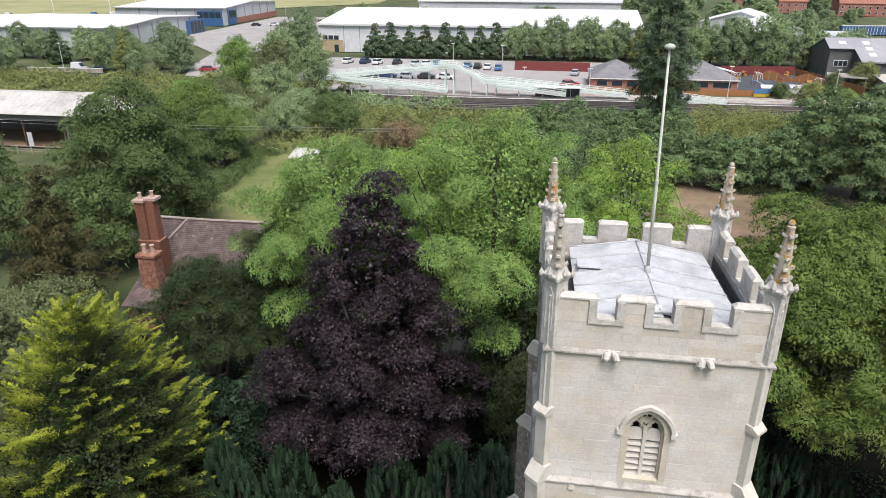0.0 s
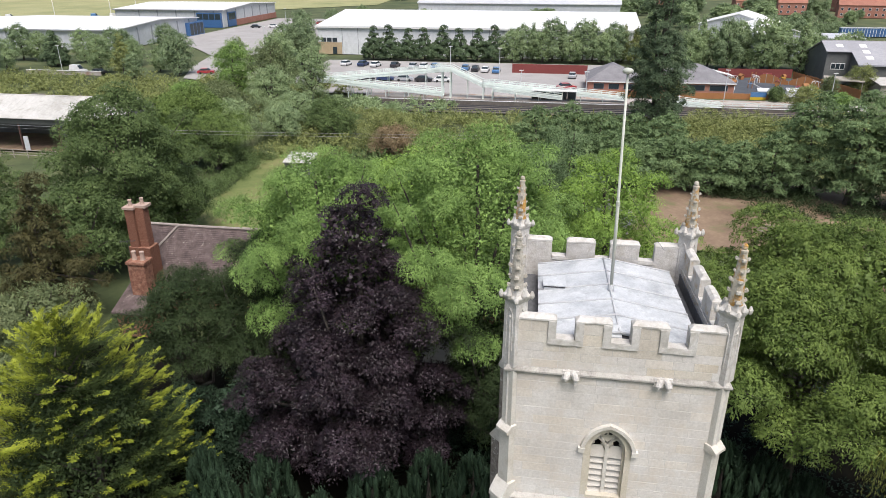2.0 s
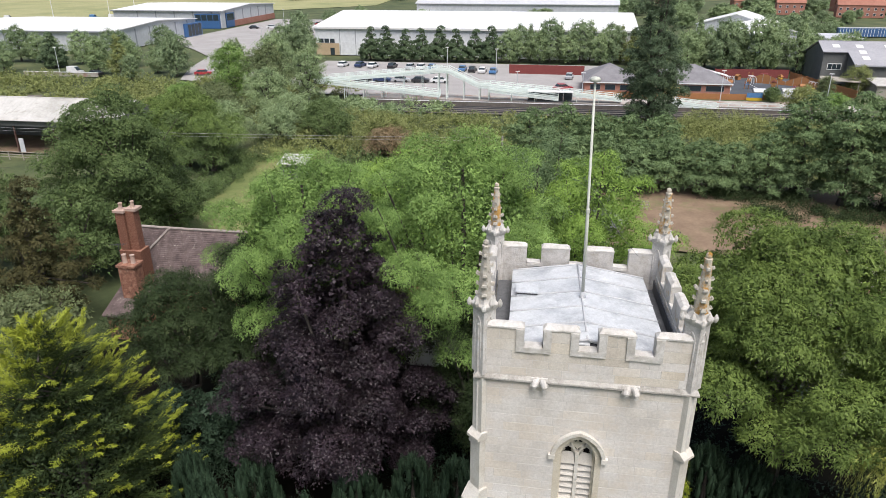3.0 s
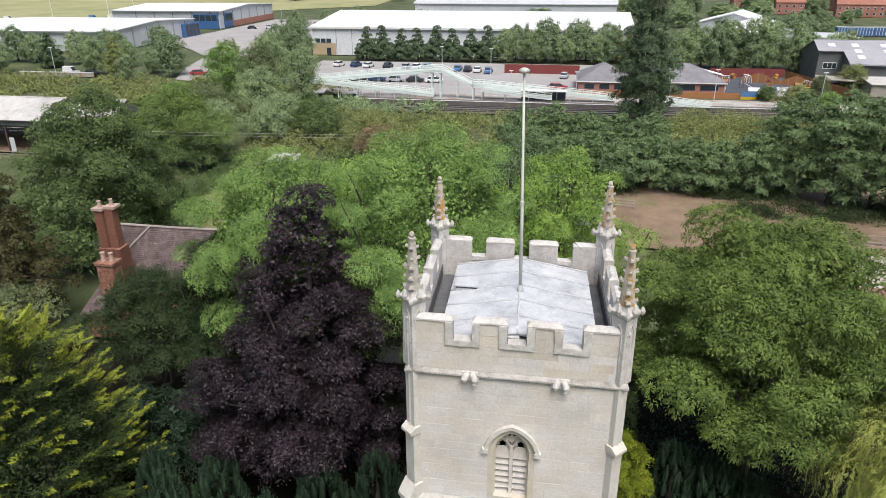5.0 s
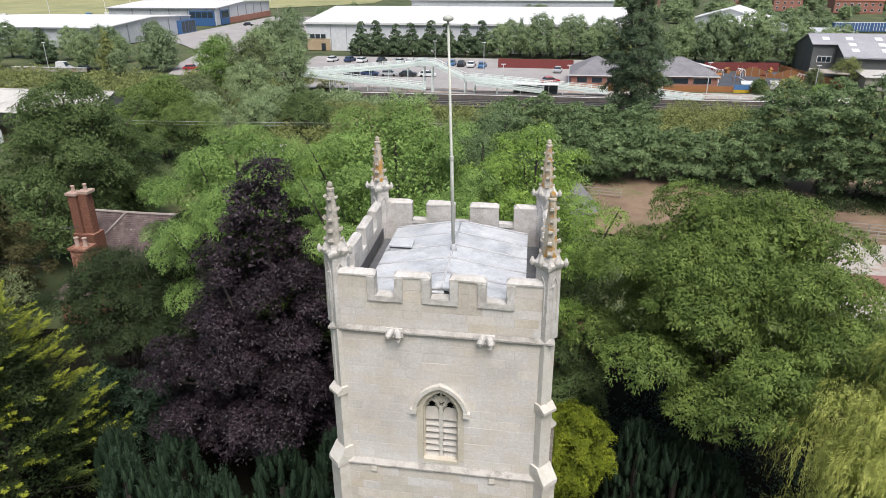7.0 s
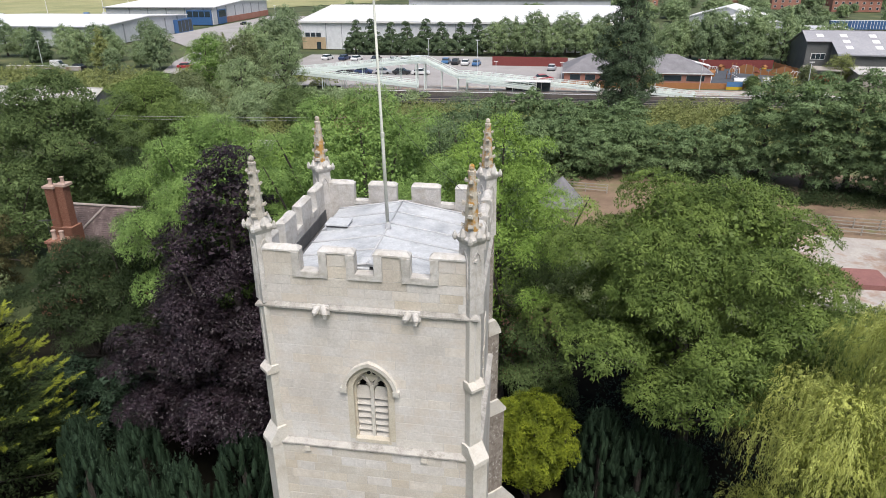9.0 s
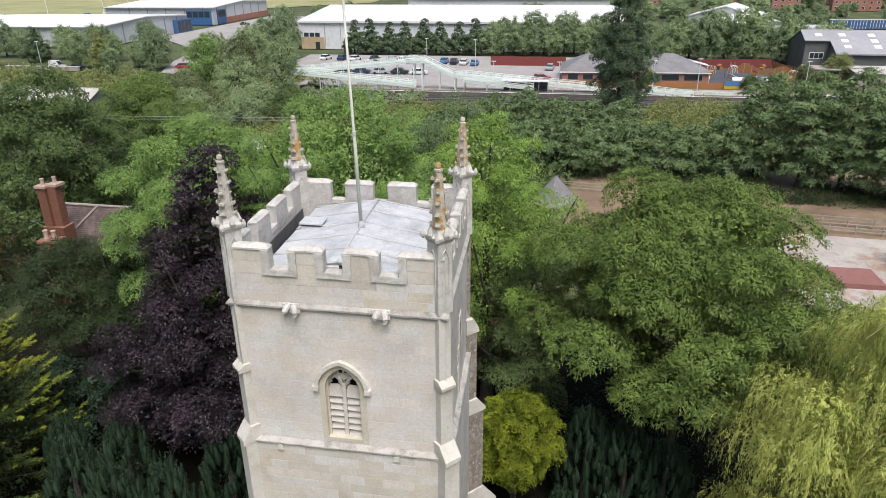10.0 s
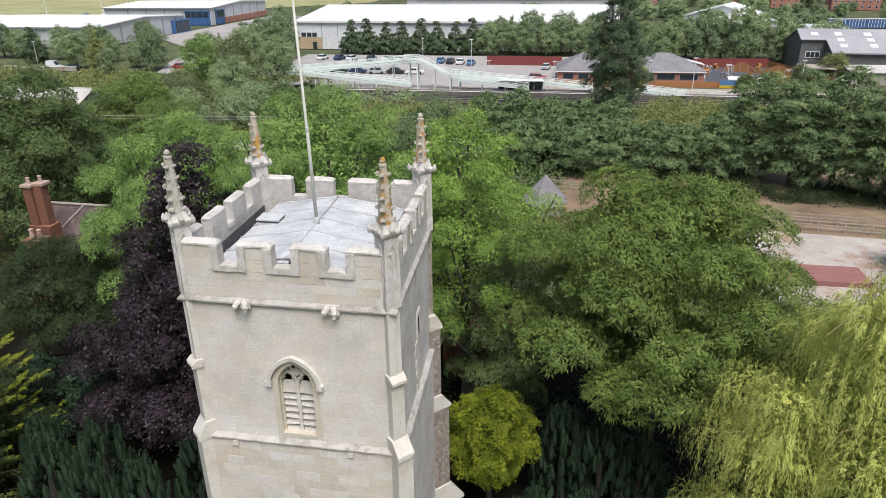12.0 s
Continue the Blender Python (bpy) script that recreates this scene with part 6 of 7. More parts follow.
for k, (x, y, mat, what) in enumerate(((46, 168, P_BLUE, "blue"), (49, 176, M_WHITE, "white"), (53, 172, M_RED_FENCE, "red"), (56, 178, M_YELLOW, "yellow"), (44, 176, M_WHITE, "white"), (58, 168, M_FENCE, "orange"), (51, 164, M_WHITE, "white"), (55, 163, P_RED, "red"), (47, 181, M_FENCE, "orange"), (50, 181.5, M_WHITE, "white"), (53, 181, P_RED, "red"), (57, 181.5, M_FENCE, "orange"), (60, 176, P_RED, "red"), (61, 170, M_WHITE, "white"), (43, 171, M_FENCE, "orange"), (59, 164, M_YELLOW, "yellow"))):
    toy = thing("play_equipment", what + (" slide", " climbing frame", " play hut")[k % 3] + " in the playground", "play equipment", "playground toys", (x, y, GROUND + 0.07), 37 * k)
    if k % 3 == 0:
        part("platform", boxes((-0.5, 0.5, -0.35, 0.35, 1.0, 1.1)), mat, toy)
        part("slide", prism([(0.5, -0.25, 1.05), (2.6, -0.25, 0.05), (2.6, 0.25, 0.05), (0.5, 0.25, 1.05)], (0, 0, 0.08)), M_WHITE, toy, "white slide")
        for lx in (-0.45, 0.45):
            for ly in (-0.3, 0.3):
                part("post", boxes((lx - 0.04, lx + 0.04, ly - 0.04, ly + 0.04, 0, 1.8)), M_FENCE, toy)
    elif k % 3 == 1:
        for lx in (-0.9, 0.0, 0.9):
            part("hoop", tube(bmesh.new(), [(lx, -0.7, 0, 0.05), (lx, -0.6, 1.2, 0.05), (lx, 0, 1.6, 0.05), (lx, 0.6, 1.2, 0.05), (lx, 0.7, 0, 0.05)], 6), mat, toy)
        part("top_bar", tube(bmesh.new(), [(-0.95, 0, 1.6, 0.05), (0.95, 0, 1.6, 0.05)], 6), mat, toy)
        part("net_panel", boxes((-0.9, 0.9, 0.62, 0.66, 0.3, 1.1)), M_FENCE, toy)
    else:
        part("wall", boxes((-0.5, 0.5, -0.45, 0.45, 0, 0.9)), M_FENCE, toy, "orange timber wall")
        part("roof", gable_roof(bmesh.new(), -0.5, 0.5, -0.45, 0.45, 0.9, 0.45, 0.12, 0.06), mat, toy)

for x, y, w in ((45.0, 157.2, 2.2), (51.2, 158.2, 2.8), (38.8, 159.0, 1.6)):
    house = thing("playhouse", "small white playhouse with pitched roof", "playhouse", "playhouses", (x, y, GROUND + 0.07))
    part("wall", boxes((0, w, 0, 1.5, 0, 1.1)), M_WHITE, house)
    part("roof", gable_roof(bmesh.new(), 0, w, 0, 1.5, 1.1, 0.6, 0.15, 0.08), M_GREY_CLAD, house)
board = thing("sign_board", "blue and yellow board on the playground fence", "sign", at=(42.4, 152.9, GROUND))
part("panel", boxes((0, 3.2, -0.06, 0.0, 0.7, 1.7)), P_BLUE, board, "blue upper half")
part("panel", boxes((0, 3.2, -0.06, 0.0, 0.1, 0.69)), M_YELLOW, board, "yellow lower half")
curved = thing("fence", "orange timber fence with a wavy top edge", "fence", at=(50.0, 177.0, GROUND), turn=-26)
for k in range(9):
    z0, z1 = 1.5 + 0.7 * math.sin(k * 1.3), 1.5 + 0.7 * math.sin((k + 1) * 1.3)
    part("panel", prism([(1.7 * k, 0, 0.05), (1.7 * k + 1.65, 0, 0.05), (1.7 * k + 1.65, 0, z1), (1.7 * k + 0.82, 0, (z0 + z1) / 2 + 0.2), (1.7 * k, 0, z0)], (0, 0.06, 0)), M_FENCE, curved)
    part("post", boxes((1.7 * k - 0.06, 1.7 * k + 0.06, -0.04, 0.1, 0, z0 + 0.15)), M_WOOD, curved)
timber = thing("timber_canopy", "low timber canopy beside the playground", "canopy", at=(61.0, 166.0, GROUND))
part("roof", prism([(0, 0, 2.6), (7.5, -2.5, 2.6), (8.6, 1.5, 2.9), (1.1, 4, 2.9)], (0, 0, 0.18)), M_WOOD, timber)
for x, y in ((0.4, 0.2), (7.3, -2.1), (8.2, 1.3), (1.3, 3.6)):
    part("post", boxes((x - 0.08, x + 0.08, y - 0.08, y + 0.08, 0, 2.62)), M_WOOD, timber)

# dark shed with roof lights
shed = thing("dark_shed", "large dark timber shed with grey roof and skylights", "shed", at=(64.5, 172.0, GROUND), turn=-4)
part("wall", boxes((5.4, 44, 0, 24, 0, 5.4)), M_DARK_CLAD, shed)
part("side_bay", boxes((0, 5.395, 6.6, 24, 0, 5.4)), M_DARK_CLAD, shed)
part("gable", prism([(0.0, 6.6, 5.4), (0.0, 24, 5.4), (0.0, 12, 9.2), (0.0, 6.6, 7.49)], (5.4, 0, 0)), M_DARK_CLAD, shed)
part("gable", prism([(5.4, 0, 5.4), (5.4, 24, 5.4), (5.4, 12, 9.2)], (0.2, 0, 0)), M_DARK_CLAD, shed)
for x0, x1, y in ((-0.4, 5.0, 6.1), (5.0, 44.5, -0.5), (-0.4, 44.5, 24.5)):
    z = 5.4 + 3.8 * (12 - abs(12 - y)) / 12
    part("roof", prism([(x0, y, z + 0.02), (x1, y, z + 0.02), (x1, 12, 9.22), (x0, 12, 9.22)], (0, 0, 0.15)), M_DARK_ROOF, shed, "grey fibre-cement roof")
part("ridge_capping", tube(bmesh.new(), [(-0.4, 12, 9.34, 0.16), (44.5, 12, 9.34, 0.16)], 8), M_DARK_ROOF, shed)
for row, y in enumerate((9.3, 6.2, 3.1)):
    for k, x in enumerate((2.3, 7.4, 13.6, 19.8, 24.9, 31.1, 37.3)):
        if x > 5 or row == 0:
            z = 5.4 + 3.8 * y / 12 + 0.172
            part("skylight", prism([(x, y - 0.8, z - 0.253), (x + 1.5, y - 0.8, z - 0.253), (x + 1.5, y + 0.8, z + 0.253), (x, y + 0.8, z + 0.253)], (0, 0, 0.05)), M_WHITE, shed, "pale translucent rooflight")
part("gutter", boxes((5.0, 44.5, -0.66, -0.52, 5.1, 5.26)), M_TRIM, shed, "dark gutter")
gable_win = part("window", boxes((1.2, 4.3, 6.49, 6.595, 3.3, 4.8)), M_WHITE, shed, "white-framed window")
for k in range(3):
    part("pane", boxes((1.33 + 0.98 * k, 2.2 + 0.98 * k, 6.46, 6.489, 3.45, 4.65)), M_GLASS, gable_win)
low = thing("lean_to_shed", "pale green-roofed lean-to shed", "shed", at=(70.5, 160.0, GROUND))
part("wall", boxes((0, 16, 0, 6, 0, 2.6)), M_WOOD, low)
part("roof", prism([(-0.4, -0.4, 2.6), (16.4, -0.4, 2.6), (16.4, 6.4, 3.3), (-0.4, 6.4, 3.3)], (0, 0, 0.15)), M_BARN_ROOF, low)
white_roof = thing("warehouse", "white-roofed shed among trees", "warehouse", at=(52.0, 271.0, GROUND), turn=-20)
part("wall", boxes((0, 26, 0, 22, 0, 6)), M_GREY_CLAD, white_roof)
part("gable", prism([(0, 0.05, 6), (26, 0.05, 6), (13, 0.05, 9.6)], (0, 0.2, 0)), M_GREY_CLAD, white_roof)
part("roof", gable_roof(bmesh.new(), 0, 26, 0, 22, 6, 3.8, 0.4, 0.2, "y"), M_ROOF_WHITE, white_roof)
long_roof = thing("warehouse", "long pale-roofed shed behind the trees", "warehouse", at=(63.0, 224.0, GROUND))
part("wall", boxes((0, 14.5, 0, 46, 0, 5.8)), M_GREY_CLAD, long_roof)
part("gable", prism([(0, 0, 5.8), (14.5, 0, 5.8), (7.25, 0, 8.2)], (0, 46, 0)), M_GREY_CLAD, long_roof)
part("roof", gable_roof(bmesh.new(), 0, 14.5, 0, 46, 5.85, 2.5, 0.4, 0.2, "y"), M_ROOF_WHITE, long_roof, "pale sheet roof")
flat_roof = thing("workshop", "low workshop with a pale flat roof", "workshop", at=(87.5, 246.0, GROUND), turn=-4)
part("wall", boxes((0, 12, 0, 18, 0, 3.7)), M_GREY_CLAD, flat_roof)
part("roof", boxes((-0.3, 12.3, -0.3, 18.3, 3.705, 4.0)), M_ROOF_GREY, flat_roof)
for k in range(7):
    c = thing("shipping_container", "blue ribbed shipping container", "container", "blue containers", (109 + 7.0 * k, 294.0 + 0.5 * k, GROUND), -2)
    part("body", boxes((0, 6.6, 0, 2.5, 0.1, 3.2)), M_BLUE, c)
    part("roof", boxes((-0.05, 6.65, -0.05, 2.55, 3.2, 3.35)), M_GREY_CLAD, c, "pale roof")
    for r in range(6):
        part("rib", boxes((0.5 + r * 1.05, 0.65 + r * 1.05, -0.06, -0.003, 0.2, 3.1)), M_WHITE, c)


def brick_house(x, y, w, d, h, turn, label="red-brick house with red tiled roof"):
    ob = thing("brick_house", label, "house", "distant houses", (x, y, GROUND), turn)
    part("wall", boxes((0, w, 0, d, 0, h)), M_BRICK_FAR, ob)
    part("gable", prism([(0, 0, h), (0, d, h), (0, d / 2, h + d * 0.38)], (w, 0, 0)), M_BRICK_FAR, ob)
    part("roof", gable_roof(bmesh.new(), 0, w, 0, d, h, d * 0.4, 0.3, 0.15), M_TILE_RED, ob)
    n = max(2, int(w // 3))
    for k in range(n):
        for z in (1.0, 3.6):
            win = part("window", boxes((w * (k + 0.5) / n - 0.6, w * (k + 0.5) / n + 0.6, -0.08, -0.003, z, z + 1.2)), M_WHITE, ob)
            part("pane", boxes((w * (k + 0.5) / n - 0.5, w * (k + 0.5) / n + 0.5, -0.11, -0.081, z + 0.1, z + 1.1)), M_GLASS, win)
    part("chimney", boxes((w * 0.7, w * 0.7 + 0.8, d * 0.4, d * 0.4 + 0.8, h + d * 0.3, h + d * 0.4 + 1.2)), M_BRICK_FAR, ob)


for x, y, w, turn in ((118, 412, 14, -8), (143, 396, 22, -10), (170, 384, 12, -28), (184, 374, 14, -12), (204, 380, 12, 5), (158, 440, 13, 8), (132, 452, 12, -14), (100, 430, 12, 4), (224, 396, 14, -20)):
    brick_house(x, y, w, 8, 6.0, turn)
for k in range(4):
    brick_house(20 + 16 * k, 445 + 6 * (k % 2), 11, 8, 5.2, 6)

# ---- barn ----
barn = thing("open_barn", "long open-fronted barn with pale corrugated roof", "barn", at=(-92.0, 91.5, GROUND))
part("back_wall", boxes((-8, 29.4, 10.8, 11.1, 0, 5.2)), M_DARK_CLAD, barn)
part("side_wall", boxes((29.2, 29.45, 0.3, 10.8, 0, 5.2)), M_DARK_CLAD, barn)
part("gable", prism([(29.2, 0.2, 5.2), (29.2, 11.1, 5.2), (29.2, 5.6, 7.5)], (0.25, 0, 0)), M_DARK_CLAD, barn, "dark boarded gable end")
part("side_wall", boxes((18.7, 19, 0.4, 10.7, 0, 5.0)), M_DARK_CLAD, barn)
part("floor", boxes((-8, 29.1, 0.2, 10.7, 0.0, 0.08)), M_DIRT, barn)
part("fascia_board", boxes((-8, 29.1, 0.1, 0.3, 4.3, 5.1)), M_DARK_CLAD, barn)
for k in range(38):
    x = -8.4 + k
    part("roof_sheet", prism([(x, -0.4, 5.2), (x + 0.98, -0.4, 5.2), (x + 0.98, 5.6, 7.6), (x, 5.6, 7.6)], (0, 0, 0.07)), M_BARN_ROOF, barn)
part("roof_slope", prism([(-8.4, 5.62, 7.6), (29.6, 5.62, 7.6), (29.6, 11.6, 5.1), (-8.4, 11.6, 5.1)], (0, 0, 0.07)), M_BARN_ROOF, barn)
part("ridge_capping", tube(bmesh.new(), [(-8.4, 5.6, 7.66, 0.14), (29.6, 5.6, 7.66, 0.14)], 8), M_BARN_ROOF, barn)
for x in (-7.8, 0.5, 6.0, 11.5, 18.4, 24.0, 29.0):
    part("post", boxes((x - 0.1, x + 0.1, 0.15, 0.35, 0, 5.0)), M_RUST, barn)
part("panel", boxes((12.0, 12.8, 0.0, 0.1, 0.2, 2.4)), M_GREY_CLAD, barn, "pale sheet panel")
part("panel", boxes((1.2, 2.4, 0.0, 0.1, 0.2, 2.4)), M_GREY_CLAD, barn, "pale sheet panel")
trough = thing("feed_trough", "weathered timber feed trough before the barn", "trough", at=(-85.5, 85.5, GROUND), turn=12)
for bx in ((0, 2.6, 0, 0.08, 0.1, 0.8), (0, 2.6, 1.1, 1.18, 0.1, 0.8), (0, 0.08, 0.081, 1.099, 0.1, 0.8), (2.52, 2.6, 0.081, 1.099, 0.1, 0.8), (0.081, 2.519, 0.081, 1.099, 0.1, 0.2)):
    part("board", boxes(bx), M_WOOD, trough)
for x in (0.2, 2.3):
    part("leg", boxes((x, x + 0.12, 0.2, 1.0, 0, 0.099)), M_WOOD, trough)


def rail_fence(label, x0, y0, x1, y1, h=1.1, mat=None, group=""):
    length = math.hypot(x1 - x0, y1 - y0)
    ob = thing("rail_fence", label, "fence", group, (x0, y0, GROUND), math.degrees(math.atan2(y1 - y0, x1 - x0)))
    n = max(2, round(length / 2.4))
    for k in range(n + 1):
        part("post", boxes((length * k / n - 0.06, length * k / n + 0.06, -0.06, 0.06, -0.1, h)), mat or M_WOOD, ob)
    for z in (0.3, 0.62, 0.95):
        part("rail", boxes((0, length, -0.09, -0.061, z * h, z * h + 0.1)), mat or M_WOOD, ob)
    return ob


rail_fence("weathered post-and-rail paddock fence", 24.0, 70.6, 62.0, 66.4)
rail_fence("weathered post-and-rail paddock fence", 24.0, 72.6, 62.0, 68.6)
rail_fence("pale green platform railing", 24.0, 141.6, 61.0, 141.8, 1.4, M_MINT)
rail_fence("weathered wooden fence by the hut", 4.0, 80.5, 14.0, 79.0)
rail_fence("pale rail fence before the barn", -94.0, 88.5, -72.0, 88.0, 1.2)

# ---- cottage ----
cottage = thing("cottage", "old brick cottage with mossy clay-tiled roof", "cottage", at=(-33.2, 46.0, GROUND))
part("wall", boxes((0.6, 11.0, 0.2, 6.0, 0, 2.9)), M_BRICK, cottage)
for gx in (0.6, 10.75):
    part("gable", prism([(gx, 0.2, 2.9), (gx, 6.0, 2.9), (gx, 3.1, 6.4)], (0.25, 0, 0)), M_BRICK, cottage)
part("roof", gable_roof(bmesh.new(), 0.6, 11.0, 0.2, 6.0, 2.85, 3.6, 0.35, 0.14), M_TILE, cottage, "brown clay-tiled roof with lichen")


def tile_rows(parent, bl, br, tl, tr, n):
    """Courses of tiles up a slope, each lapping the one below."""
    bl, br, tl, tr = (Vector(q) for q in (bl, br, tl, tr))
    up = Vector((0, 0, 1))
    for k in range(n):
        a, b = k / n, min(1.0, (k + 1.15) / n)
        pts = [bl.lerp(tl, a) + up * 0.11, br.lerp(tr, a) + up * 0.11, br.lerp(tr, b) + up * 0.07, bl.lerp(tl, b) + up * 0.07]
        if (pts[2] - pts[3]).length < 0.05:
            pts = pts[:3]
        part("tile_course", prism([tuple(q) for q in pts], (0, 0, 0.05)), M_TILE, parent)


tile_rows(cottage, (0.25, -0.15, 2.85), (11.35, -0.15, 2.85), (0.25, 3.1, 6.5), (11.35, 3.1, 6.5), 28)
part("hip_tiles", tube(bmesh.new(), [(0.3, -0.1, 3.12, 0.11), (3.5, 3.05, 6.68, 0.11)], 6), M_HIP, cottage, "pale mortared line of bonnet tiles")
part("ridge_tiles", tube(bmesh.new(), [(0.25, 3.1, 6.72, 0.13), (5.5, 3.1, 6.66, 0.13), (11.35, 3.1, 6.72, 0.13)], 8), M_HIP, cottage)
def brick_shaft(parent, x0, x1, y0, y1, z0, z1):
    """Courses of bricks round a square shaft, a little uneven."""
    rng = random.Random(int(100 * x0))
    bm = bmesh.new()
    courses = int((z1 - z0) / 0.078)
    for c in range(courses):
        z = z0 + c * 0.078
        for along, a0, a1, fixed in (("x", x0, x1, y0), ("x", x0, x1, y1), ("y", y0 + 0.11, y1 - 0.11, x0), ("y", y0 + 0.11, y1 - 0.11, x1)):
            n = 3
            step = (a1 - a0) / n
            for k in range(n + c % 2):
                b0, b1 = max(a0, a0 + (k - 0.5 * (c % 2)) * step), min(a1, a0 + (k + 1 - 0.5 * (c % 2)) * step)
                f0, f1 = (fixed - rng.uniform(0, 0.008), fixed + 0.11) if fixed in (x0, y0) else (fixed - 0.11, fixed + rng.uniform(0, 0.008))
                if along == "x":
                    box(bm, b0 + 0.006, b1 - 0.006, f0, f1, z, z + 0.066, 0)
                else:
                    box(bm, f0, f1, b0 + 0.006, b1 - 0.006, z, z + 0.066, 0)
    return part("brickwork", bm, M_BRICKS, parent, "weathered red bricks with pale joints")


chim = part("chimney", boxes((1.512, 2.238, -0.888, -0.162, 3.0, 9.4), (2.282, 2.988, -0.688, 0.038, 3.0, 9.5), (1.35, 3.2, -1.0, 0.25, 3.0, 6.2)), M_BRICK, cottage, "tall twin red-brick chimney stack")
brick_shaft(chim, 1.5, 2.25, -0.9, -0.15, 6.21, 9.4)
brick_shaft(chim, 2.27, 3.0, -0.7, 0.05, 6.21, 9.5)
brick_shaft(chim, 1.34, 3.21, -1.01, 0.26, 3.0, 6.2)
part("cap", boxes((1.4, 2.35, -1.0, -0.05, 9.4, 9.6), (2.25, 3.2, -0.7, 0.25, 9.5, 9.7)), M_POT, chim)
for x, y, z in ((1.87, -0.52, 9.6), (2.72, -0.22, 9.7)):
    part("chimney_pot", lathe(bmesh.new(), x, y, [(z, 0.17), (z + 0.1, 0.15), (z + 0.42, 0.13), (z + 0.45, 0.17), (z + 0.52, 0.16)], 10), M_POT, chim, "pale chimney pot")
stack = part("low_chimney", boxes((2.3, 3.7, -2.9, -1.8, 0.0, 5.6), (2.2, 3.8, -3.0, -1.7, 5.6, 5.8)), M_BRICK, cottage, "short red-brick chimney")
for x in (2.65, 3.35):
    part("chimney_pot", lathe(bmesh.new(), x, -2.35, [(5.8, 0.2), (5.95, 0.17), (6.4, 0.15), (6.45, 0.2), (6.52, 0.18)], 10), M_POT, stack, "pale chimney pot")
aerial = bmesh.new()
tube(aerial, [(2.3, -2.3, 5.8, 0.02), (2.3, -2.3, 7.4, 0.02)], 5)
tube(aerial, [(1.7, -2.5, 7.3, 0.015), (2.9, -2.1, 7.3, 0.015)], 5)
for k in range(6):
    tube(aerial, [(1.75 + 0.2 * k, -2.8 + 0.07 * k, 7.3, 0.01), (1.75 + 0.2 * k, -2.2 + 0.07 * k, 7.3, 0.01)], 4)
part("aerial", aerial, M_IRON, stack, "thin television aerial")
porch = thing("lean_to", "small tiled lean-to beside the cottage", "outbuilding", at=(-31.6, 41.6, GROUND))
part("wall", boxes((0, 2.4, 0, 2.6, 0, 2.2)), M_BRICK, porch)
part("roof", prism([(-0.2, -0.3, 2.1), (2.6, -0.3, 2.1), (2.6, 2.8, 3.3), (-0.2, 2.8, 3.3)], (0, 0, 0.12)), M_TILE, porch)

hut = thing("garden_hut", "small garden hut with pale felt roof", "hut", at=(-34.5, 84.5, GROUND))
part("wall", boxes((0, 3.6, 0, 3.0, 0, 2.1)), M_DARK_CLAD, hut)
part("roof", prism([(-0.2, -0.2, 2.1), (3.8, -0.2, 2.1), (3.8, 3.2, 2.7), (-0.2, 3.2, 2.7)], (0, 0, 0.1)), M_BARN_ROOF, hut)
cone = thing("round_hut", "small hut with conical slate roof", "hut", at=(8.6, 71.0, GROUND))
part("wall", lathe(bmesh.new(), 0, 0, [(0, 2.0), (1.5, 2.0)], 8, math.pi / 8), M_WOOD, cone)
part("roof", lathe(bmesh.new(), 0, 0, [(1.45, 2.6), (1.55, 2.55), (4.3, 0.06)], 8, math.pi / 8), M_SLATE, cone, "pointed grey roof")
mat_ob = thing("red_pad", "faded red flat roof at the yard's edge", "flat roof", at=(28.0, 56.0, GROUND))
part("slab", boxes((0, 8.0, 0, 3.4, 0, 0.5)), M_RED_PAD, mat_ob)
stable = thing("stable", "dark timber stable with grey roof", "stable", at=(39.5, 58.0, GROUND))
part("wall", boxes((0, 8, 0, 4, 0, 2.4)), M_DARK_CLAD, stable)
part("roof", prism([(-0.4, -0.4, 2.4), (8.4, -0.4, 2.4), (8.4, 4.4, 2.9), (-0.4, 4.4, 2.9)], (0, 0, 0.12)), M_SLATE, stable)
brick_wall = tagged(part("brick_outbuilding", boxes((3.0, 8.6, 38.5, 44.0, GROUND, 2.4)), M_BRICK), "low dark red-brick outbuilding under the trees", "outbuilding")
tiled = thing("tiled_outbuilding", "tiled roof glimpsed between the trees", "outbuilding", at=(-8.5, 41.5, GROUND))
part("wall", boxes((0, 9, 0, 5, 0, 3.0)), M_WHITE, tiled)
part("roof", gable_roof(bmesh.new(), 0, 9, 0, 5, 3.0, 2.2, 0.3, 0.12), M_TILE_RED, tiled)


# ---- lamp posts and wires ----
def lamp_post(x, y, h, label="thin grey street lamp"):
    ob = thing("street_lamp", label, "street lamp", "street lamps", (x, y, GROUND))
    part("post", tube(bmesh.new(), [(0, 0, 0, 0.09), (0, 0, h, 0.06)], 6), M_GREY_CLAD, ob)
    part("lamp_head", boxes((-0.45, 0.45, -0.12, 0.12, h, h + 0.14)), M_WHITE, ob)


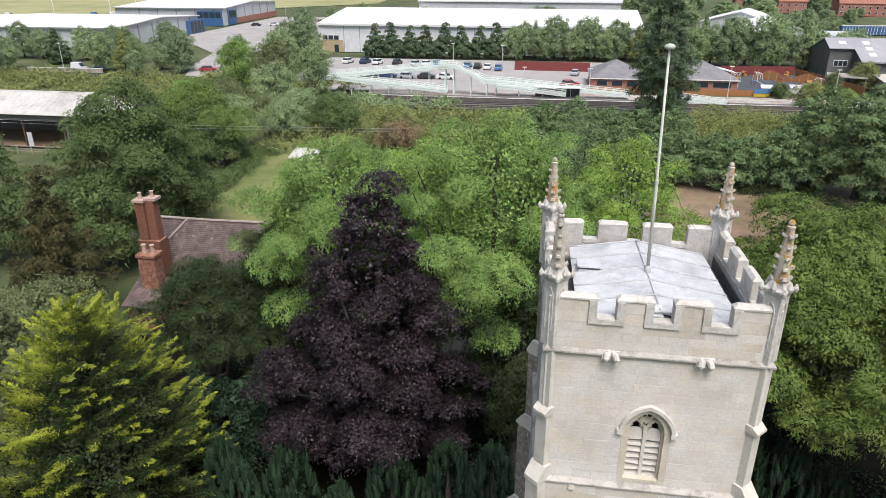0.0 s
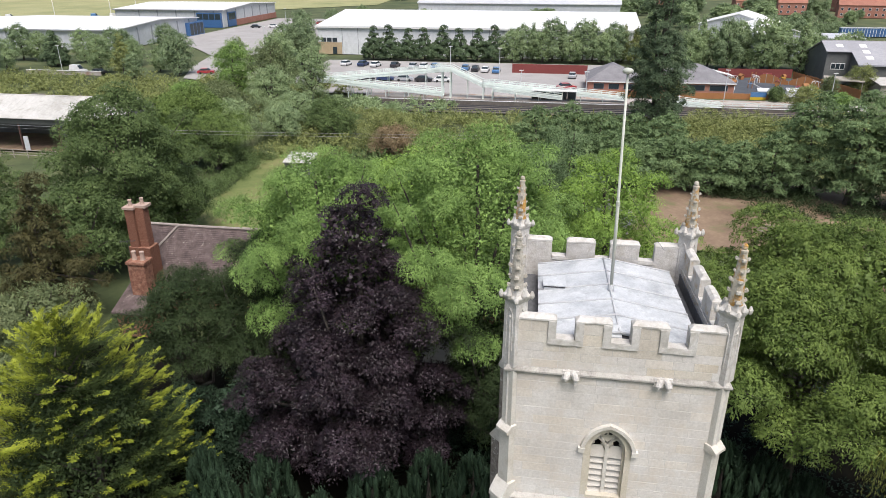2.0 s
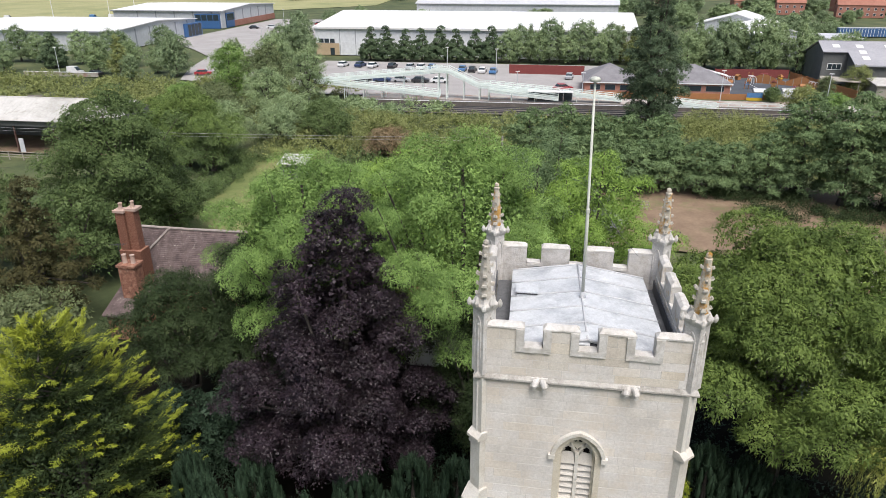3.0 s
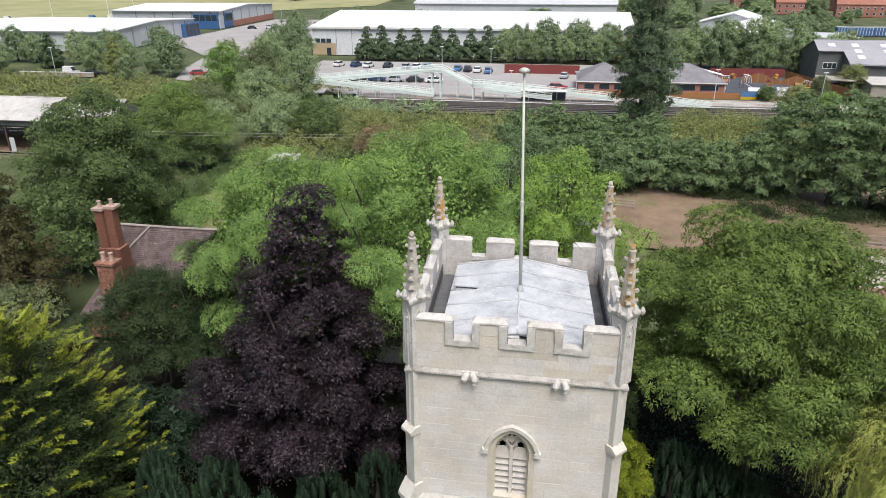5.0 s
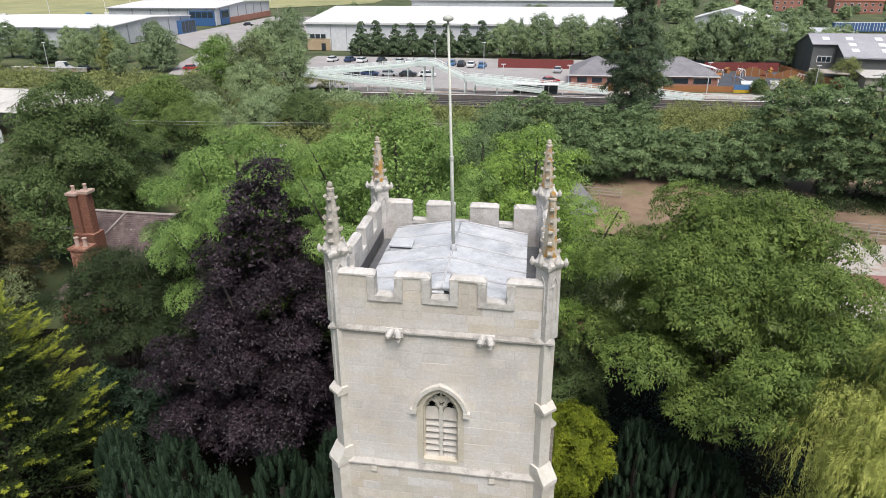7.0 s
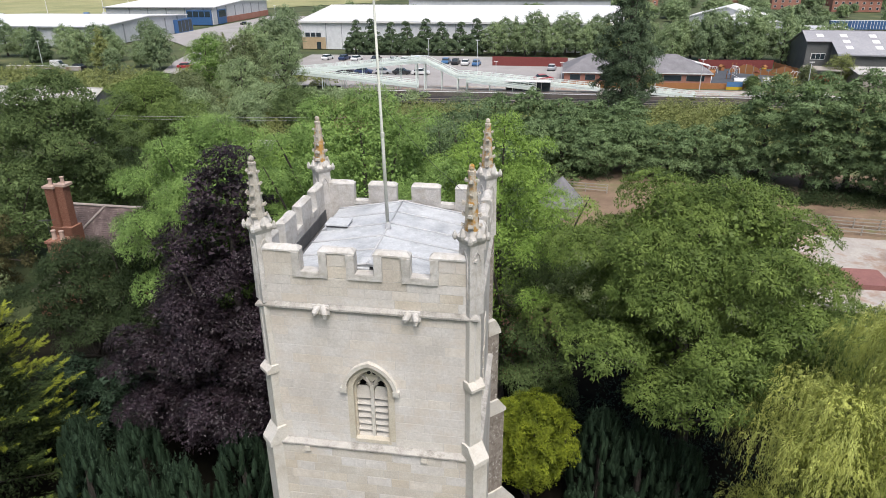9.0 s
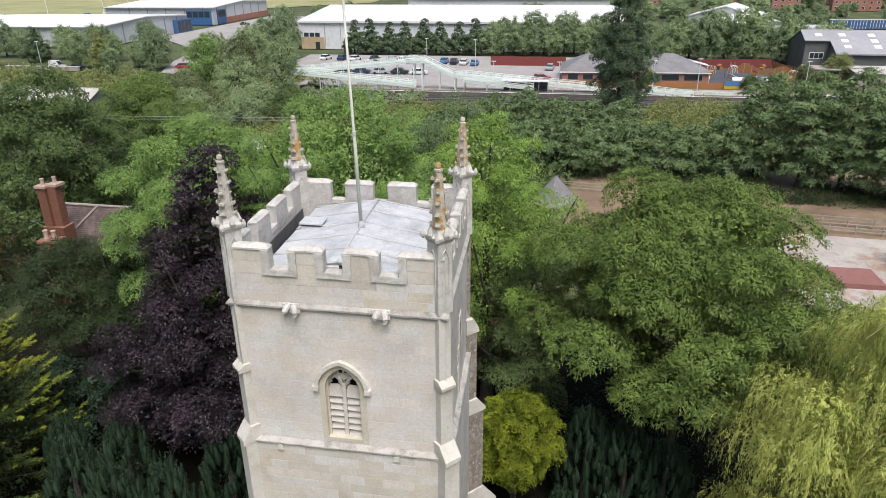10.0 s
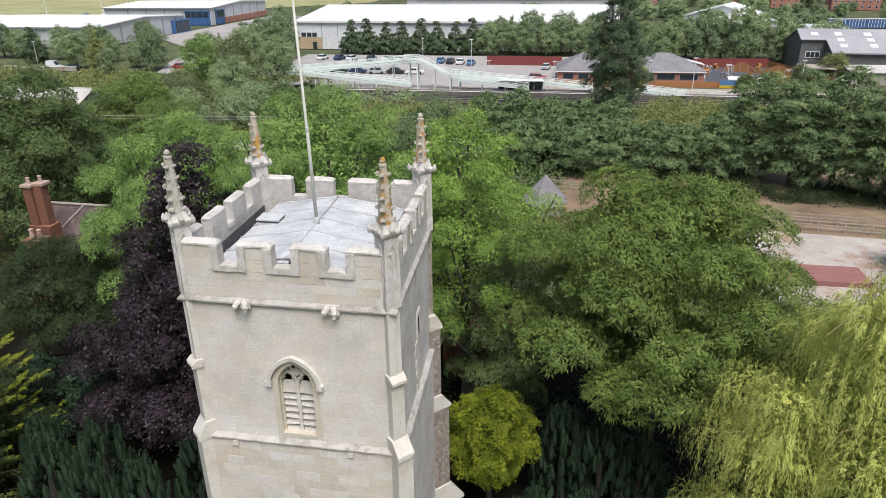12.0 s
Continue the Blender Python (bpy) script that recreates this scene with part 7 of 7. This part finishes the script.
for x, y, h in ((-24.5, 170, 8), (-12.2, 168, 8), (-6.0, 150, 5.5), (8.0, 150, 5.5), (23.0, 150, 6), (27.5, 150, 6), (36.5, 150, 6.5), (58.0, 152, 6), (-128.0, 165.0, 7), (-118.0, 300, 8), (-92.0, 215, 8)):
    lamp_post(x, y, h)
for k, (dy, dz) in enumerate(((0.0, -0.22), (0.5, 0.0), (-0.5, 0.24))):
    wire = tube(bmesh.new(), [(-118 + 115 * s / 16, 70 + dy, 9.3 + dz - 0.9 * math.sin(math.pi * s / 16), 0.008) for s in range(17)], 4)
    tagged(part("overhead_wire", wire, M_SEAM), "thin pale grey overhead wire", "wire", "overhead wires")
for x, top in ((-118.0, 9.6), (-3.0, 9.6)):
    utility = thing("utility_pole", "weathered wooden utility pole", "utility pole", "utility poles", (x, 70, GROUND))
    part("pole", tube(bmesh.new(), [(0, 0, 0, 0.14), (0, 0, top - GROUND, 0.1)], 8), M_WOOD, utility)
    part("crossarm", boxes((-0.06, 0.06, -0.7, 0.7, 9.1 - GROUND, 9.22 - GROUND)), M_WOOD, utility)

# ---- ashlar facing of the tower's front ----
block_rng = random.Random(9)
block_shapes = {}


def stone_block(parent, x0, x1, z0, z1, y, mat):
    w, h = round(x1 - x0, 2), round(z1 - z0, 3)
    key = (w, h, mat.name)
    if key not in block_shapes:
        me = bpy.data.meshes.new("stone_block")
        bm = bmesh.new()
        g = 0.004
        box(bm, -w / 2 + g, w / 2 - g, 0.0, 0.05, -h / 2 + g, h / 2 - g)
        outer = [v for v in bm.verts if v.co.y < 0.01]
        for v in outer:
            v.co.x *= 1 - 0.008 / max(w, 0.1)
            v.co.z *= 1 - 0.008 / h
        bm.to_mesh(me)
        bm.free()
        me.materials.append(mat)
        block_shapes[key] = me
    ob = new("stone_block", block_shapes[key])
    ob.parent = parent
    base = Vector(parent.matrix_basis.translation) if parent.type == "EMPTY" else Vector((0, 0, 0))
    yy = y - block_rng.uniform(0.004, 0.009)
    ob.location = Vector(((x0 + x1) / 2 - 0.036 * (yy - 14.6), yy, (z0 + z1) / 2)) - base


def courses(z0, z1, height, lo, hi, y, mats, holes=None):
    n = max(1, round((z1 - z0) / height))
    for c in range(n):
        a, b = z0 + (z1 - z0) * c / n, z0 + (z1 - z0) * (c + 1) / n
        spans = [(lo, hi)]
        if holes:
            cut = holes(a, b)
            if cut:
                spans = [(lo, cut[0]), (cut[1], hi)]
        for s0, s1 in spans:
            x = s0
            first = True
            while x < s1 - 0.02:
                w = block_rng.choice((0.42, 0.5, 0.58, 0.68, 0.78, 0.9))
                if first and c % 2:
                    w *= 0.6
                first = False
                e = x + w if x + w < s1 - 0.2 else s1
                stone_block(tower, x, e, a, b, y, block_rng.choice(mats))
                x = e


def window_cut(a, b):
    if b <= SILL - 0.1 or a >= 15.16:
        return None
    half = max(arch_half(max(0.0, a - SPRING), 0.16), 0.02) if a > SPRING else ARCH_A + 0.16
    return WIN_X - half, WIN_X + half


courses(STRING_1 + 0.14, STRING_2 - 0.02, 0.265, X0 + 0.26, X1 - 0.26, Y0, (M_ASHLAR,), window_cut)
courses(STRING_2 + 0.14, PAR_Z - 0.16, 0.26, X0 + 0.1, X1 - 0.1, Y0, (M_ASHLAR, M_WARM, M_ASHLAR))
courses(9.3, STRING_1 - 0.02, 0.29, X0 + 0.15, X1 - 0.15, Y0 - 0.11, (M_WARM, M_WARM, M_ASHLAR))
for a0, a1 in merlon_spans(X0, X1, CX + 0.035)[1]:
    lo, hi = max(a0 + 0.21, X0 + 0.1), min(a1 - 0.21, X1 - 0.1)
    courses(PAR_Z - 0.16, MER_Z - 0.135, 0.3, lo, hi, Y0, (M_ASHLAR, M_WARM))
